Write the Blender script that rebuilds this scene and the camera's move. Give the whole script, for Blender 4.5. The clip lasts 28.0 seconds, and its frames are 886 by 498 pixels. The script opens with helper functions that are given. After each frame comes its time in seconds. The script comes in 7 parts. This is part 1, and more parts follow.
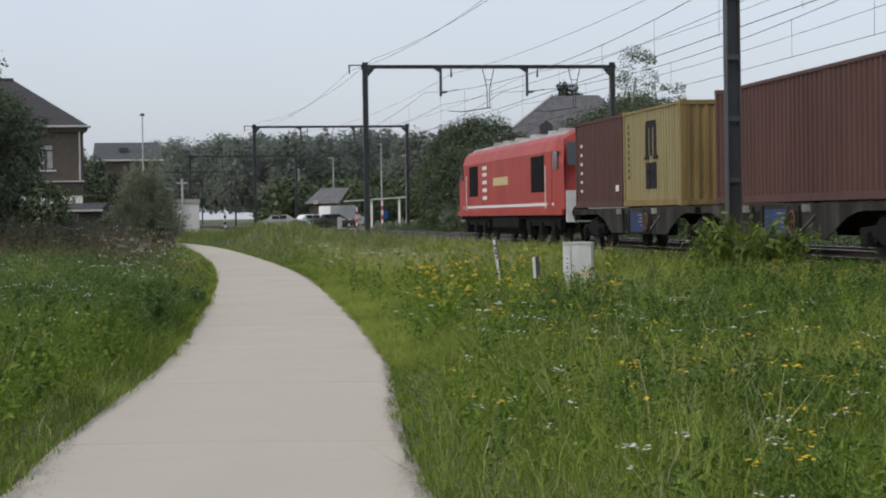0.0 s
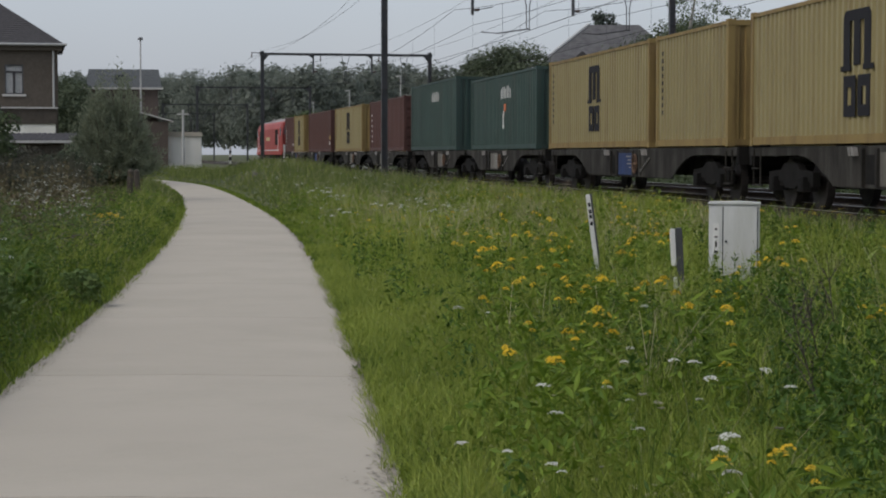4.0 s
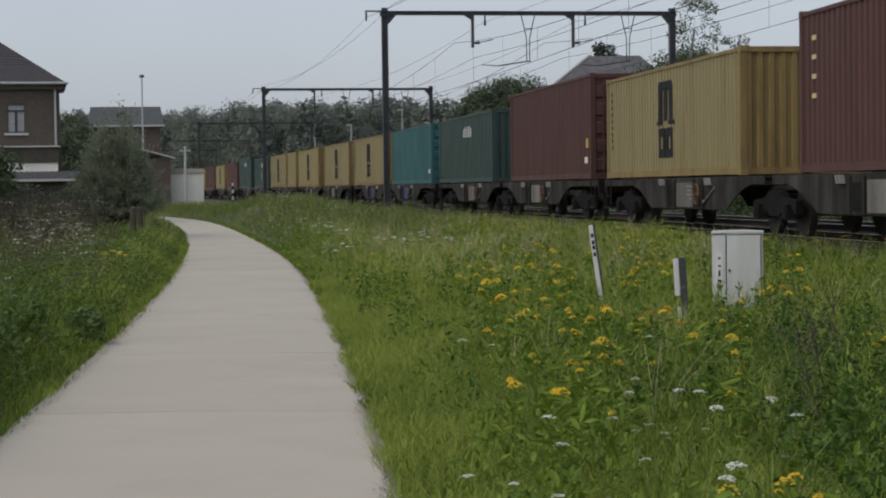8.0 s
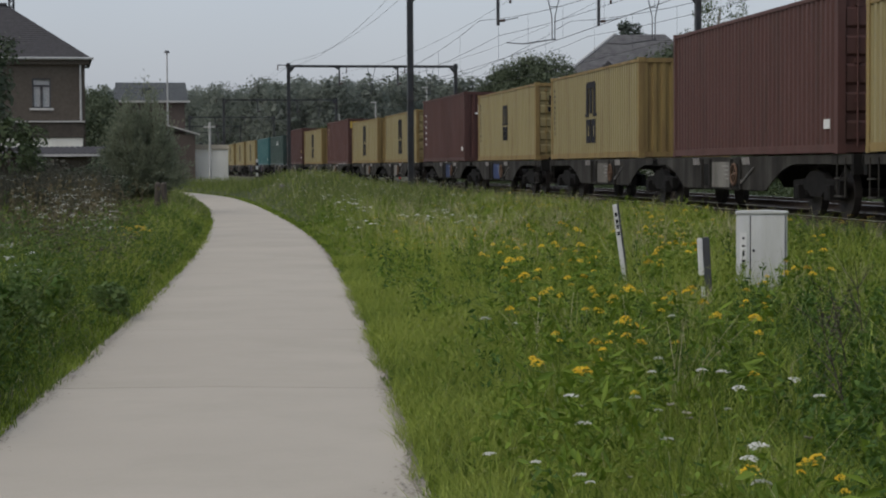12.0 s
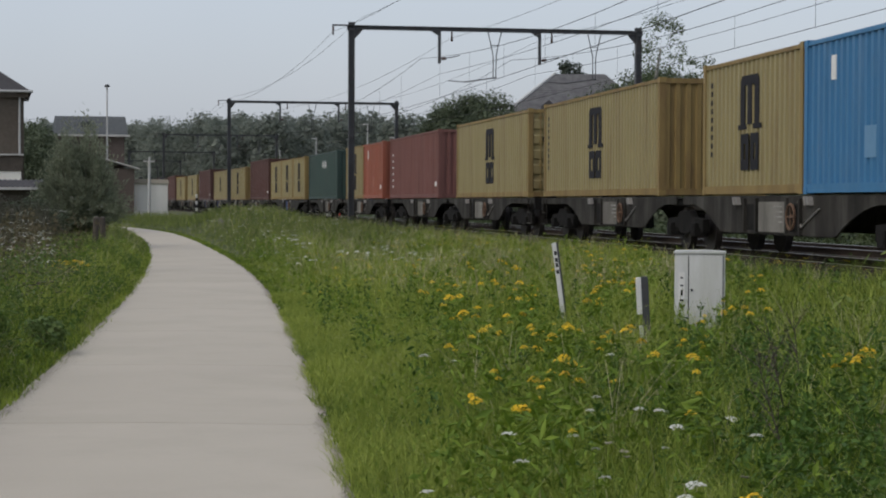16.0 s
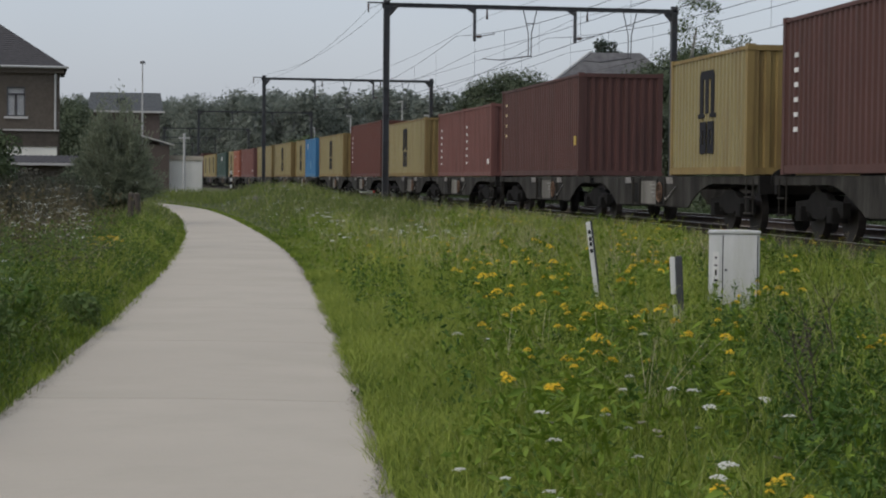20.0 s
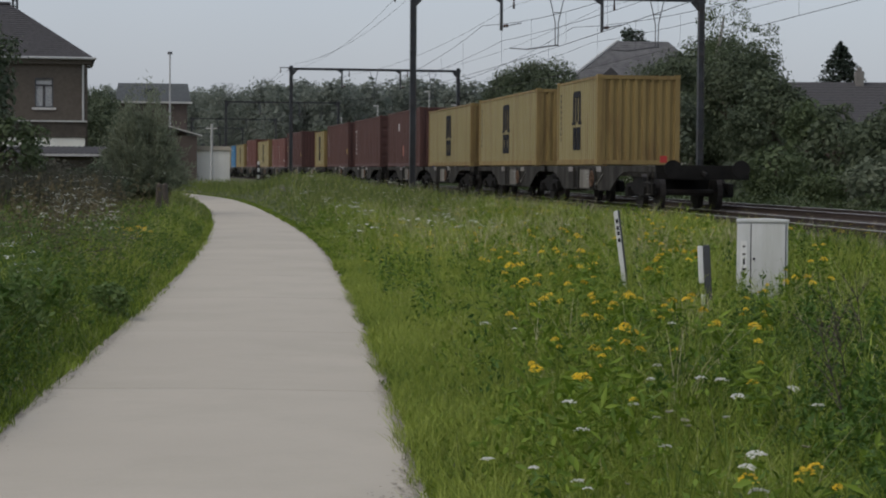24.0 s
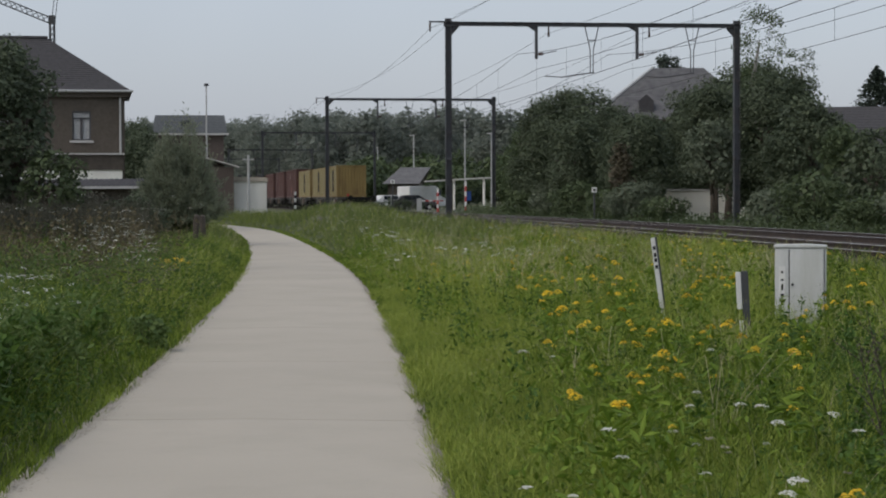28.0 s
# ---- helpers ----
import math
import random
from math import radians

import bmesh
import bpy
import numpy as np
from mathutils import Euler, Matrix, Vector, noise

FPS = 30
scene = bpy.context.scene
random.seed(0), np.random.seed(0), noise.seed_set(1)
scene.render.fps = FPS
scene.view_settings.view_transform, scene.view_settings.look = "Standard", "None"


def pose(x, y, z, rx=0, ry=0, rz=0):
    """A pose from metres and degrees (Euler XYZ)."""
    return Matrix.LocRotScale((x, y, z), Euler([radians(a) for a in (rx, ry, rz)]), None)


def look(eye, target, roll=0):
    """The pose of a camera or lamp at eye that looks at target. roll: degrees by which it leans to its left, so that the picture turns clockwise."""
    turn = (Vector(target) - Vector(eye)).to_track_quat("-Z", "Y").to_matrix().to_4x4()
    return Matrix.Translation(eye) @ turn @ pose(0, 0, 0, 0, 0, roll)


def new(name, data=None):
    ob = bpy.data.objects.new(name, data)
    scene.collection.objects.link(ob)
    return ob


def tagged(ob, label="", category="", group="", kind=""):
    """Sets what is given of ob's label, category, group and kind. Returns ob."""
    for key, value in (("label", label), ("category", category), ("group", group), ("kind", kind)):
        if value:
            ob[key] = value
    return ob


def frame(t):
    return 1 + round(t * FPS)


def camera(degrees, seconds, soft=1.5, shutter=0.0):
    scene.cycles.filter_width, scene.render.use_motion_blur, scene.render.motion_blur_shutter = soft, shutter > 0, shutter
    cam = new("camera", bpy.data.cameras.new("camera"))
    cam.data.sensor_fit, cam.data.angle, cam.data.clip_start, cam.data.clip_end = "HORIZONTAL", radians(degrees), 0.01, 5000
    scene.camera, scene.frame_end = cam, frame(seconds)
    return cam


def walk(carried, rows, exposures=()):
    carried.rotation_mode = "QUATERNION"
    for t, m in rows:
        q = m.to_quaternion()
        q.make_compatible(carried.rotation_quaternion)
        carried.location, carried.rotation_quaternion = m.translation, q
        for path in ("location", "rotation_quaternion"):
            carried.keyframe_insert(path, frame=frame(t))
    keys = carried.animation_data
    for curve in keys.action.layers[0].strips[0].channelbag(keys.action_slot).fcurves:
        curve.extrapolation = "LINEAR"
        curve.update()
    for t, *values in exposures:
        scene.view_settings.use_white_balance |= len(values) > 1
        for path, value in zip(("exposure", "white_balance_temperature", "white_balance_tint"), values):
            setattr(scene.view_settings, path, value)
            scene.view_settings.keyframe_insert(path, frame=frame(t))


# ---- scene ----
cam = camera(2 * math.degrees(math.atan(784 / 3400)), 28.0, soft=2.0)
walk(cam, [
    (0.0, look((0.69, -13.73, 1.50), (-0.60, 86.25, -0.22), -0.82)),
    (0.5, look((0.59, -12.20, 1.50), (-0.18, 87.80, 0.36), -0.06)),
    (1.0, look((0.57, -11.40, 1.50), (-1.22, 88.57, 0.15), -0.67)),
    (1.4, look((0.45, -9.07, 1.50), (-0.98, 90.90, 0.01), -0.99)),
    (1.6, look((0.33, -6.57, 1.50), (-0.75, 93.41, -0.50), -0.64)),
    (2.0, look((0.09, -1.76, 1.50), (-0.99, 98.17, -1.94), -0.39)),
    (2.5, look((0.00, -0.12, 1.50), (-0.56, 99.80, -2.30), -0.72)),
    (3.0, look((0.00, 0.00, 1.50), (-5.40, 99.78, -2.25), -1.73)),
    (3.5, look((0.00, 0.00, 1.50), (-2.16, 99.83, -3.86), 0.02)),
    (5.5, look((0.00, 0.00, 1.50), (-2.56, 99.94, -1.00), 0.04)),
    (6.0, look((0.00, 0.00, 1.50), (-2.43, 99.94, -1.09), -0.85)),
    (6.5, look((0.00, 0.00, 1.50), (-1.73, 99.96, -0.81), -0.61)),
    (7.0, look((0.00, 0.00, 1.50), (-1.82, 99.95, -1.15), -0.30)),
    (7.5, look((0.00, 0.00, 1.50), (-1.85, 99.93, -1.60), -0.56)),
    (8.0, look((0.00, 0.00, 1.50), (-2.36, 99.92, -1.70), -0.74)),
    (8.5, look((0.00, 0.00, 1.50), (-2.63, 99.92, -1.44), -0.87)),
    (9.0, look((0.00, 0.00, 1.50), (-2.92, 99.87, -2.75), -0.45)),
    (9.5, look((0.00, 0.00, 1.50), (-2.74, 99.90, -1.99), -0.43)),
    (10.0, look((0.00, 0.00, 1.50), (-2.78, 99.90, -2.04), -0.10)),
    (10.5, look((0.00, 0.00, 1.50), (-2.45, 99.92, -1.71), 0.26)),
    (11.0, look((0.00, 0.00, 1.50), (-3.41, 99.88, -1.96), -0.20)),
    (11.5, look((0.00, 0.00, 1.50), (-3.70, 99.85, -2.63), -0.50)),
    (13.5, look((0.00, 0.00, 1.50), (-3.03, 99.85, -3.13), 0.53)),
    (14.0, look((0.00, 0.00, 1.50), (-3.40, 99.81, -3.58), -0.06)),
    (14.5, look((0.00, 0.00, 1.50), (0.97, 99.93, -2.06), -0.17)),
    (15.0, look((0.00, 0.00, 1.50), (0.56, 99.98, -0.41), 0.29)),
    (15.5, look((0.00, 0.00, 1.50), (-0.08, 99.98, -0.59), 0.08)),
    (16.0, look((0.00, 0.00, 1.50), (-0.45, 99.97, -0.91), 0.23)),
    (16.5, look((0.00, 0.00, 1.50), (-0.10, 99.98, -0.69), 0.12)),
    (17.0, look((0.00, 0.00, 1.50), (-0.00, 99.97, -0.88), 0.35)),
    (17.5, look((0.00, 0.00, 1.50), (-0.23, 99.97, -1.12), 0.28)),
    (18.0, look((0.00, 0.00, 1.50), (-0.24, 99.95, -1.56), 0.39)),
    (18.5, look((0.00, 0.00, 1.50), (1.92, 99.97, -0.30), 0.25)),
    (19.0, look((0.00, 0.00, 1.50), (-0.05, 99.98, -0.70), 0.05)),
    (19.5, look((0.00, 0.00, 1.50), (-1.05, 99.95, -1.58), 0.50)),
    (20.0, look((0.00, 0.00, 1.50), (-2.20, 99.91, -2.06), 0.57)),
    (20.5, look((0.00, 0.00, 1.50), (-3.58, 99.85, -2.67), 1.12)),
    (21.0, look((0.00, 0.00, 1.50), (-3.22, 99.86, -2.64), 0.87)),
    (21.5, look((0.00, 0.00, 1.50), (-3.34, 99.85, -2.79), 0.64)),
    (23.5, look((0.00, 0.00, 1.50), (-4.09, 99.81, -3.05), 0.59)),
    (24.0, look((0.00, 0.00, 1.50), (-3.62, 99.85, -2.61), 0.38)),
    (24.5, look((0.00, 0.00, 1.50), (-3.39, 99.87, -2.25), 0.44)),
    (25.0, look((0.00, 0.00, 1.50), (-3.51, 99.88, -1.99), 0.21)),
    (25.5, look((0.00, 0.00, 1.50), (-3.71, 99.89, -1.39), 0.40)),
    (26.0, look((0.00, 0.00, 1.50), (-4.30, 99.86, -1.42), 0.23)),
    (26.5, look((0.00, 0.00, 1.50), (-4.33, 99.85, -1.78), 0.22)),
    (27.0, look((0.00, 0.00, 1.50), (-5.13, 99.81, -1.86), -0.02)),
    (27.5, look((0.00, 0.00, 1.50), (-5.24, 99.82, -1.35), -0.13)),
    (28.0, look((0.00, 0.00, 1.50), (-5.55, 99.81, -1.12), -0.21)),
], exposures=[(0, 0.63), (1.0, 0.69), (1.8, 0.48), (2.4, 0.34), (3.0, 0.31), (6.0, 0.26), (7.0, 0.35), (8.0, 0.31), (9.0, 0.28), (12.5, 0.26), (14.0, 0.17), (15.0, 0.35), (16.0, 0.39), (18.0, 0.38), (19.0, 0.46), (20.0, 0.35), (21.0, 0.22), (24.0, 0.23), (26.0, 0.29), (28.0, 0.31)])

# ---- world and light: an overcast sky ----
world = bpy.data.worlds.new("overcast")
scene.world = world
world.use_nodes = True
wt = world.node_tree
wt.nodes.clear()
sky = wt.nodes.new("ShaderNodeTexSky")
sky.sky_type, sky.sun_disc = "NISHITA", False
sky.sun_elevation, sky.sun_rotation = radians(46), radians(-122)
sky.air_density, sky.dust_density = 1.0, 4.0
bg_sky = wt.nodes.new("ShaderNodeBackground")
bg_sky.inputs["Strength"].default_value = 0.05
wt.links.new(sky.outputs[0], bg_sky.inputs["Color"])
bg_cloud = wt.nodes.new("ShaderNodeBackground")
wn = wt.nodes.new("ShaderNodeTexNoise")
wn.inputs["Scale"].default_value, wn.inputs["Detail"].default_value = 2.2, 4
wr = wt.nodes.new("ShaderNodeValToRGB")
wr.color_ramp.elements[0].position, wr.color_ramp.elements[1].position = 0.3, 0.75
wr.color_ramp.elements[0].color = (0.36, 0.39, 0.45, 1)
wr.color_ramp.elements[1].color = (0.45, 0.475, 0.53, 1)
wt.links.new(wn.outputs["Fac"], wr.inputs[0])
wt.links.new(wr.outputs[0], bg_cloud.inputs["Color"])
bg_cloud.inputs["Strength"].default_value = 0.8
wadd = wt.nodes.new("ShaderNodeAddShader")
wout = wt.nodes.new("ShaderNodeOutputWorld")
wt.links.new(bg_sky.outputs[0], wadd.inputs[0])
wt.links.new(bg_cloud.outputs[0], wadd.inputs[1])
wt.links.new(wadd.outputs[0], wout.inputs[0])
sun = new("sun", bpy.data.lights.new("sun", "SUN"))
sun.data.energy, sun.data.angle, sun.data.color = 0.6, radians(35), (1.0, 0.97, 0.92)
sun.matrix_world = look((-70, -44, 86), (0, 0, 0))


# ---- materials ----
def mat(name, c1, c2=None, scale=3.0, rough=0.7, metal=0.0, bump=0.15, fine=40.0, island=False, rand=0.0,
        streak=0.0, dirt=None, dirt_amount=0.0, translucent=0.0, spec=0.5, glow=0.0):
    """Two colours mixed by noise at two scales, with fine relief; island or rand vary piece by piece; streak pulls the noise down the wall."""
    m = bpy.data.materials.new(name)
    m.use_nodes = True
    nt = m.node_tree
    N, K = nt.nodes, nt.links
    b = N["Principled BSDF"]
    c2 = c2 or tuple(v * 0.75 for v in c1)
    tc = N.new("ShaderNodeTexCoord")
    mp = N.new("ShaderNodeMapping")
    mp.inputs["Scale"].default_value = (1, 1, 1 - 0.9 * streak)
    K.new(tc.outputs["Object"], mp.inputs[0])
    n1 = N.new("ShaderNodeTexNoise")
    n1.inputs["Scale"].default_value, n1.inputs["Detail"].default_value = scale, 5
    K.new(mp.outputs[0], n1.inputs["Vector"])
    n2 = N.new("ShaderNodeTexNoise")
    n2.inputs["Scale"].default_value, n2.inputs["Detail"].default_value = fine, 3
    K.new(mp.outputs[0], n2.inputs["Vector"])
    mul = N.new("ShaderNodeMath")
    mul.operation = "MULTIPLY_ADD"
    mul.inputs[1].default_value = 0.35
    K.new(n2.outputs["Fac"], mul.inputs[0])
    K.new(n1.outputs["Fac"], mul.inputs[2])
    if island or rand:
        src = N.new("ShaderNodeNewGeometry").outputs["Random Per Island"] if island else N.new("ShaderNodeObjectInfo").outputs["Random"]
        m2 = N.new("ShaderNodeMath")
        m2.operation = "MULTIPLY_ADD"
        m2.inputs[1].default_value = 0.7 if island else rand
        K.new(src, m2.inputs[0])
        K.new(mul.outputs[0], m2.inputs[2])
        mul = m2
    r = N.new("ShaderNodeMapRange")
    lo, hi = (0.55, 1.35) if island else (0.4, 0.95 + rand)
    r.inputs["From Min"].default_value, r.inputs["From Max"].default_value = lo, hi
    K.new(mul.outputs[0], r.inputs["Value"])
    mix = N.new("ShaderNodeMix")
    mix.data_type = "RGBA"
    mix.inputs["A"].default_value, mix.inputs["B"].default_value = (*c1, 1), (*c2, 1)
    K.new(r.outputs[0], mix.inputs["Factor"])
    colour = mix.outputs["Result"]
    if dirt:
        n3 = N.new("ShaderNodeTexNoise")
        n3.inputs["Scale"].default_value, n3.inputs["Detail"].default_value = scale * 0.6, 8
        n3.inputs["Roughness"].default_value = 0.7
        mp2 = N.new("ShaderNodeMapping")
        mp2.inputs["Scale"].default_value = (1.6, 1.6, 0.25 if streak else 1.6)
        K.new(tc.outputs["Object"], mp2.inputs[0])
        K.new(mp2.outputs[0], n3.inputs["Vector"])
        r3 = N.new("ShaderNodeMapRange")
        r3.inputs["From Min"].default_value, r3.inputs["From Max"].default_value = 0.47, 0.68
        r3.inputs["To Max"].default_value = dirt_amount
        K.new(n3.outputs["Fac"], r3.inputs["Value"])
        mx = N.new("ShaderNodeMix")
        mx.data_type = "RGBA"
        mx.inputs["B"].default_value = (*dirt, 1)
        K.new(colour, mx.inputs["A"])
        K.new(r3.outputs[0], mx.inputs["Factor"])
        colour = mx.outputs["Result"]
    K.new(colour, b.inputs["Base Color"])
    rr = N.new("ShaderNodeMapRange")
    rr.inputs["To Min"].default_value, rr.inputs["To Max"].default_value = max(0.02, rough - 0.12), min(1, rough + 0.12)
    K.new(n1.outputs["Fac"], rr.inputs["Value"])
    K.new(rr.outputs[0], b.inputs["Roughness"])
    b.inputs["Metallic"].default_value = metal
    b.inputs["Specular IOR Level"].default_value = spec
    if bump:
        bp = N.new("ShaderNodeBump")
        bp.inputs["Strength"].default_value, bp.inputs["Distance"].default_value = bump, 0.02
        K.new(mul.outputs[0], bp.inputs["Height"])
        K.new(bp.outputs[0], b.inputs["Normal"])
    if glow:
        K.new(colour, b.inputs["Emission Color"])
        b.inputs["Emission Strength"].default_value = glow
    if translucent:
        tr = N.new("ShaderNodeBsdfTranslucent")
        K.new(colour, tr.inputs["Color"])
        ms = N.new("ShaderNodeMixShader")
        ms.inputs[0].default_value = translucent
        K.new(b.outputs[0], ms.inputs[1])
        K.new(tr.outputs[0], ms.inputs[2])
        K.new(ms.outputs[0], N["Material Output"].inputs["Surface"])
    return m


M = {}
M["concrete"] = mat("path_concrete", (0.376, 0.336, 0.27), (0.446, 0.402, 0.33), 0.45, 0.9, bump=0.02, fine=80, rand=0.12, dirt=(0.285, 0.258, 0.2), dirt_amount=0.3)
M["joint"] = mat("joint_earth", (0.2, 0.178, 0.14), (0.29, 0.26, 0.21), 8, 0.95)
M["soil"] = mat("meadow_soil", (0.08, 0.09, 0.03), (0.05, 0.062, 0.02), 0.6, 0.95, bump=0.5, fine=12, dirt=(0.11, 0.095, 0.05), dirt_amount=0.5)
M["ballast"] = mat("ballast_bed", (0.13, 0.105, 0.09), (0.06, 0.05, 0.045), 5, 0.95, bump=0.8, fine=25)
M["stone"] = mat("ballast_stone", (0.2, 0.16, 0.135), (0.07, 0.06, 0.055), 4, 0.9, island=True)
M["sleeper"] = mat("sleeper_concrete", (0.2, 0.19, 0.17), (0.13, 0.12, 0.11), 3, 0.9, rand=0.3)
M["rail_side"] = mat("rail_rust", (0.06, 0.042, 0.032), (0.035, 0.027, 0.023), 6, 0.8, metal=0.3)
M["rail_top"] = mat("rail_head", (0.7, 0.69, 0.66), (0.55, 0.53, 0.51), 2, 0.45, metal=1.0, bump=0.02)
M["galv"] = mat("weathered_steel", (0.085, 0.09, 0.095), (0.06, 0.062, 0.068), 2, 0.6, metal=0.5, dirt=(0.09, 0.06, 0.045), dirt_amount=0.4)
M["wire"] = mat("wire_copper", (0.055, 0.058, 0.06), (0.04, 0.04, 0.045), 2, 0.5, metal=0.6, bump=0)
M["insul"] = mat("insulator_glaze", (0.09, 0.06, 0.05), (0.07, 0.045, 0.04), 3, 0.25, bump=0)
RUST = (0.11, 0.055, 0.03)
M["yellow"] = mat("container_yellow", (0.275, 0.235, 0.113), (0.222, 0.188, 0.09), 1.8, 0.55, bump=0.08, rand=0.35, streak=0.8, dirt=(0.17, 0.122, 0.06), dirt_amount=0.62, spec=0.3)
# Rust and grime, with the end walls' shade also put into the colour.
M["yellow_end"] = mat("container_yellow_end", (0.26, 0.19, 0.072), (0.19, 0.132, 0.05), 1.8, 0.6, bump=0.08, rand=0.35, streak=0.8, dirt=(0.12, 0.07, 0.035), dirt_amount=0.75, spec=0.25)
M["maroon"] = mat("container_maroon", (0.098, 0.044, 0.037), (0.07, 0.033, 0.029), 1.8, 0.65, bump=0.08, rand=0.5, streak=0.8, dirt=(0.05, 0.03, 0.024), dirt_amount=0.6, spec=0.3)
M["red"] = mat("container_red_brown", (0.125, 0.043, 0.033), (0.092, 0.034, 0.026), 1.8, 0.65, bump=0.08, rand=0.3, streak=0.8, dirt=(0.09, 0.042, 0.03), dirt_amount=0.6, spec=0.3)
M["rose"] = mat("container_faded_rose", (0.175, 0.077, 0.066), (0.135, 0.06, 0.052), 1.8, 0.7, bump=0.08, rand=0.3, streak=0.8, dirt=(0.1, 0.052, 0.044), dirt_amount=0.6, spec=0.3)
M["orange"] = mat("container_orange", (0.3, 0.092, 0.055), (0.235, 0.075, 0.046), 0.8, 0.55, streak=0.8, dirt=(0.22, 0.085, 0.05), dirt_amount=0.5, spec=0.3)
M["green"] = mat("container_green", (0.034, 0.066, 0.056), (0.026, 0.052, 0.045), 1.8, 0.55, rand=0.5, streak=0.8, dirt=(0.045, 0.05, 0.043), dirt_amount=0.7, spec=0.3)
M["teal"] = mat("container_teal", (0.03, 0.118, 0.12), (0.026, 0.096, 0.1), 1.8, 0.55, streak=0.8, dirt=(0.05, 0.095, 0.098), dirt_amount=0.6, spec=0.3)
M["blue"] = mat("container_blue", (0.04, 0.165, 0.33), (0.034, 0.135, 0.27), 1.8, 0.5, streak=0.8, dirt=(0.1, 0.2, 0.32), dirt_amount=0.6, spec=0.3)
M["blue_pale"] = mat("faded_blue", (0.12, 0.25, 0.4), (0.08, 0.2, 0.34), 3, 0.6)
M["dark"] = mat("logo_black", (0.014, 0.014, 0.017), (0.022, 0.022, 0.026), 4, 0.75, bump=0, spec=0.15)
M["white"] = mat("marking_white", (0.72, 0.72, 0.7), (0.6, 0.6, 0.58), 4, 0.6, bump=0)
M["sticker"] = mat("sticker_orange", (0.6, 0.14, 0.03), (0.5, 0.12, 0.03), 4, 0.5, bump=0)
M["sticker_y"] = mat("sticker_yellow", (0.5, 0.34, 0.05), (0.42, 0.3, 0.05), 4, 0.5, bump=0)
M["cream"] = mat("cream_lettering", (0.6, 0.5, 0.26), (0.52, 0.43, 0.22), 4, 0.6, bump=0)
M["wagon"] = mat("wagon_grime", (0.036, 0.033, 0.028), (0.014, 0.0135, 0.0125), 1.6, 0.85, bump=0.3, streak=0.15, dirt=(0.09, 0.087, 0.078), dirt_amount=0.7, spec=0.15)
M["wagon_panel"] = mat("wagon_panel_grey", (0.22, 0.213, 0.19), (0.11, 0.105, 0.093), 1.5, 0.8, streak=0.6, dirt=(0.055, 0.05, 0.044), dirt_amount=0.8, spec=0.15)
M["wagon_lug"] = mat("worn_steel", (0.3, 0.29, 0.27), (0.17, 0.16, 0.15), 4, 0.6, metal=0.3)
M["wagon_blue"] = mat("wagon_blue", (0.035, 0.06, 0.16), (0.03, 0.045, 0.1), 1.5, 0.7, streak=0.6, dirt=(0.04, 0.04, 0.045), dirt_amount=0.7, spec=0.15)
M["black"] = mat("black_running_gear", (0.018, 0.017, 0.016), (0.01, 0.01, 0.0095), 3, 0.9, bump=0.2, spec=0.1)
M["rust_steel"] = mat("rusty_handwheel", (0.17, 0.1, 0.06), (0.1, 0.06, 0.04), 6, 0.8, metal=0.3)
M["wheel"] = mat("wheel_steel", (0.05, 0.044, 0.04), (0.026, 0.023, 0.022), 3, 0.7, metal=0.5)
M["loco_red"] = mat("loco_red", (0.37, 0.042, 0.028), (0.31, 0.036, 0.026), 0.8, 0.55, streak=0.6, dirt=(0.2, 0.04, 0.035), dirt_amount=0.4)
M["loco_roof"] = mat("loco_roof_grey", (0.36, 0.34, 0.33), (0.22, 0.2, 0.19), 1, 0.7, dirt=(0.09, 0.08, 0.07), dirt_amount=0.7)
M["glass"] = mat("dark_glazing", (0.02, 0.024, 0.028), (0.03, 0.035, 0.04), 1, 0.08, bump=0, spec=0.6)
M["cabinet"] = mat("cabinet_grey_white", (0.6, 0.61, 0.6), (0.5, 0.51, 0.5), 2, 0.5, bump=0.04, streak=0.7, dirt=(0.33, 0.34, 0.28), dirt_amount=0.45)
M["render_w"] = mat("hut_panel_white", (0.8, 0.78, 0.71), (0.74, 0.72, 0.65), 1.2, 0.8, streak=0.4, dirt=(0.5, 0.47, 0.4), dirt_amount=0.25)
M["brick"] = mat("brick_dark", (0.105, 0.088, 0.068), (0.06, 0.05, 0.04), 9, 0.9, bump=0.3, fine=60, rand=0.4)
M["brick_red"] = mat("brick_red", (0.1, 0.077, 0.064), (0.07, 0.054, 0.046), 9, 0.9, bump=0.3, fine=60)
M["slate"] = mat("roof_slate", (0.078, 0.075, 0.076), (0.052, 0.05, 0.052), 5, 0.88, bump=0.2, fine=20, rand=0.3, spec=0.2)
M["slate_mid"] = mat("roof_slate_grey", (0.095, 0.102, 0.104), (0.065, 0.07, 0.073), 4, 0.85, bump=0.2, fine=20, rand=0.3, spec=0.25)
M["slate_pale"] = mat("roof_slate_lichen", (0.19, 0.185, 0.18), (0.055, 0.054, 0.058), 1.6, 0.7, bump=0.3, fine=14, rand=0.5)
M["trim"] = mat("painted_trim", (0.5, 0.49, 0.46), (0.4, 0.39, 0.37), 3, 0.6)
M["pvc"] = mat("pale_pipe", (0.42, 0.42, 0.41), (0.34, 0.34, 0.33), 3, 0.5)
M["wood"] = mat("weathered_wood", (0.085, 0.07, 0.055), (0.05, 0.042, 0.035), 5, 0.9, bump=0.4)
M["bark"] = mat("bark", (0.09, 0.072, 0.052), (0.05, 0.04, 0.03), 6, 0.95, bump=0.5)
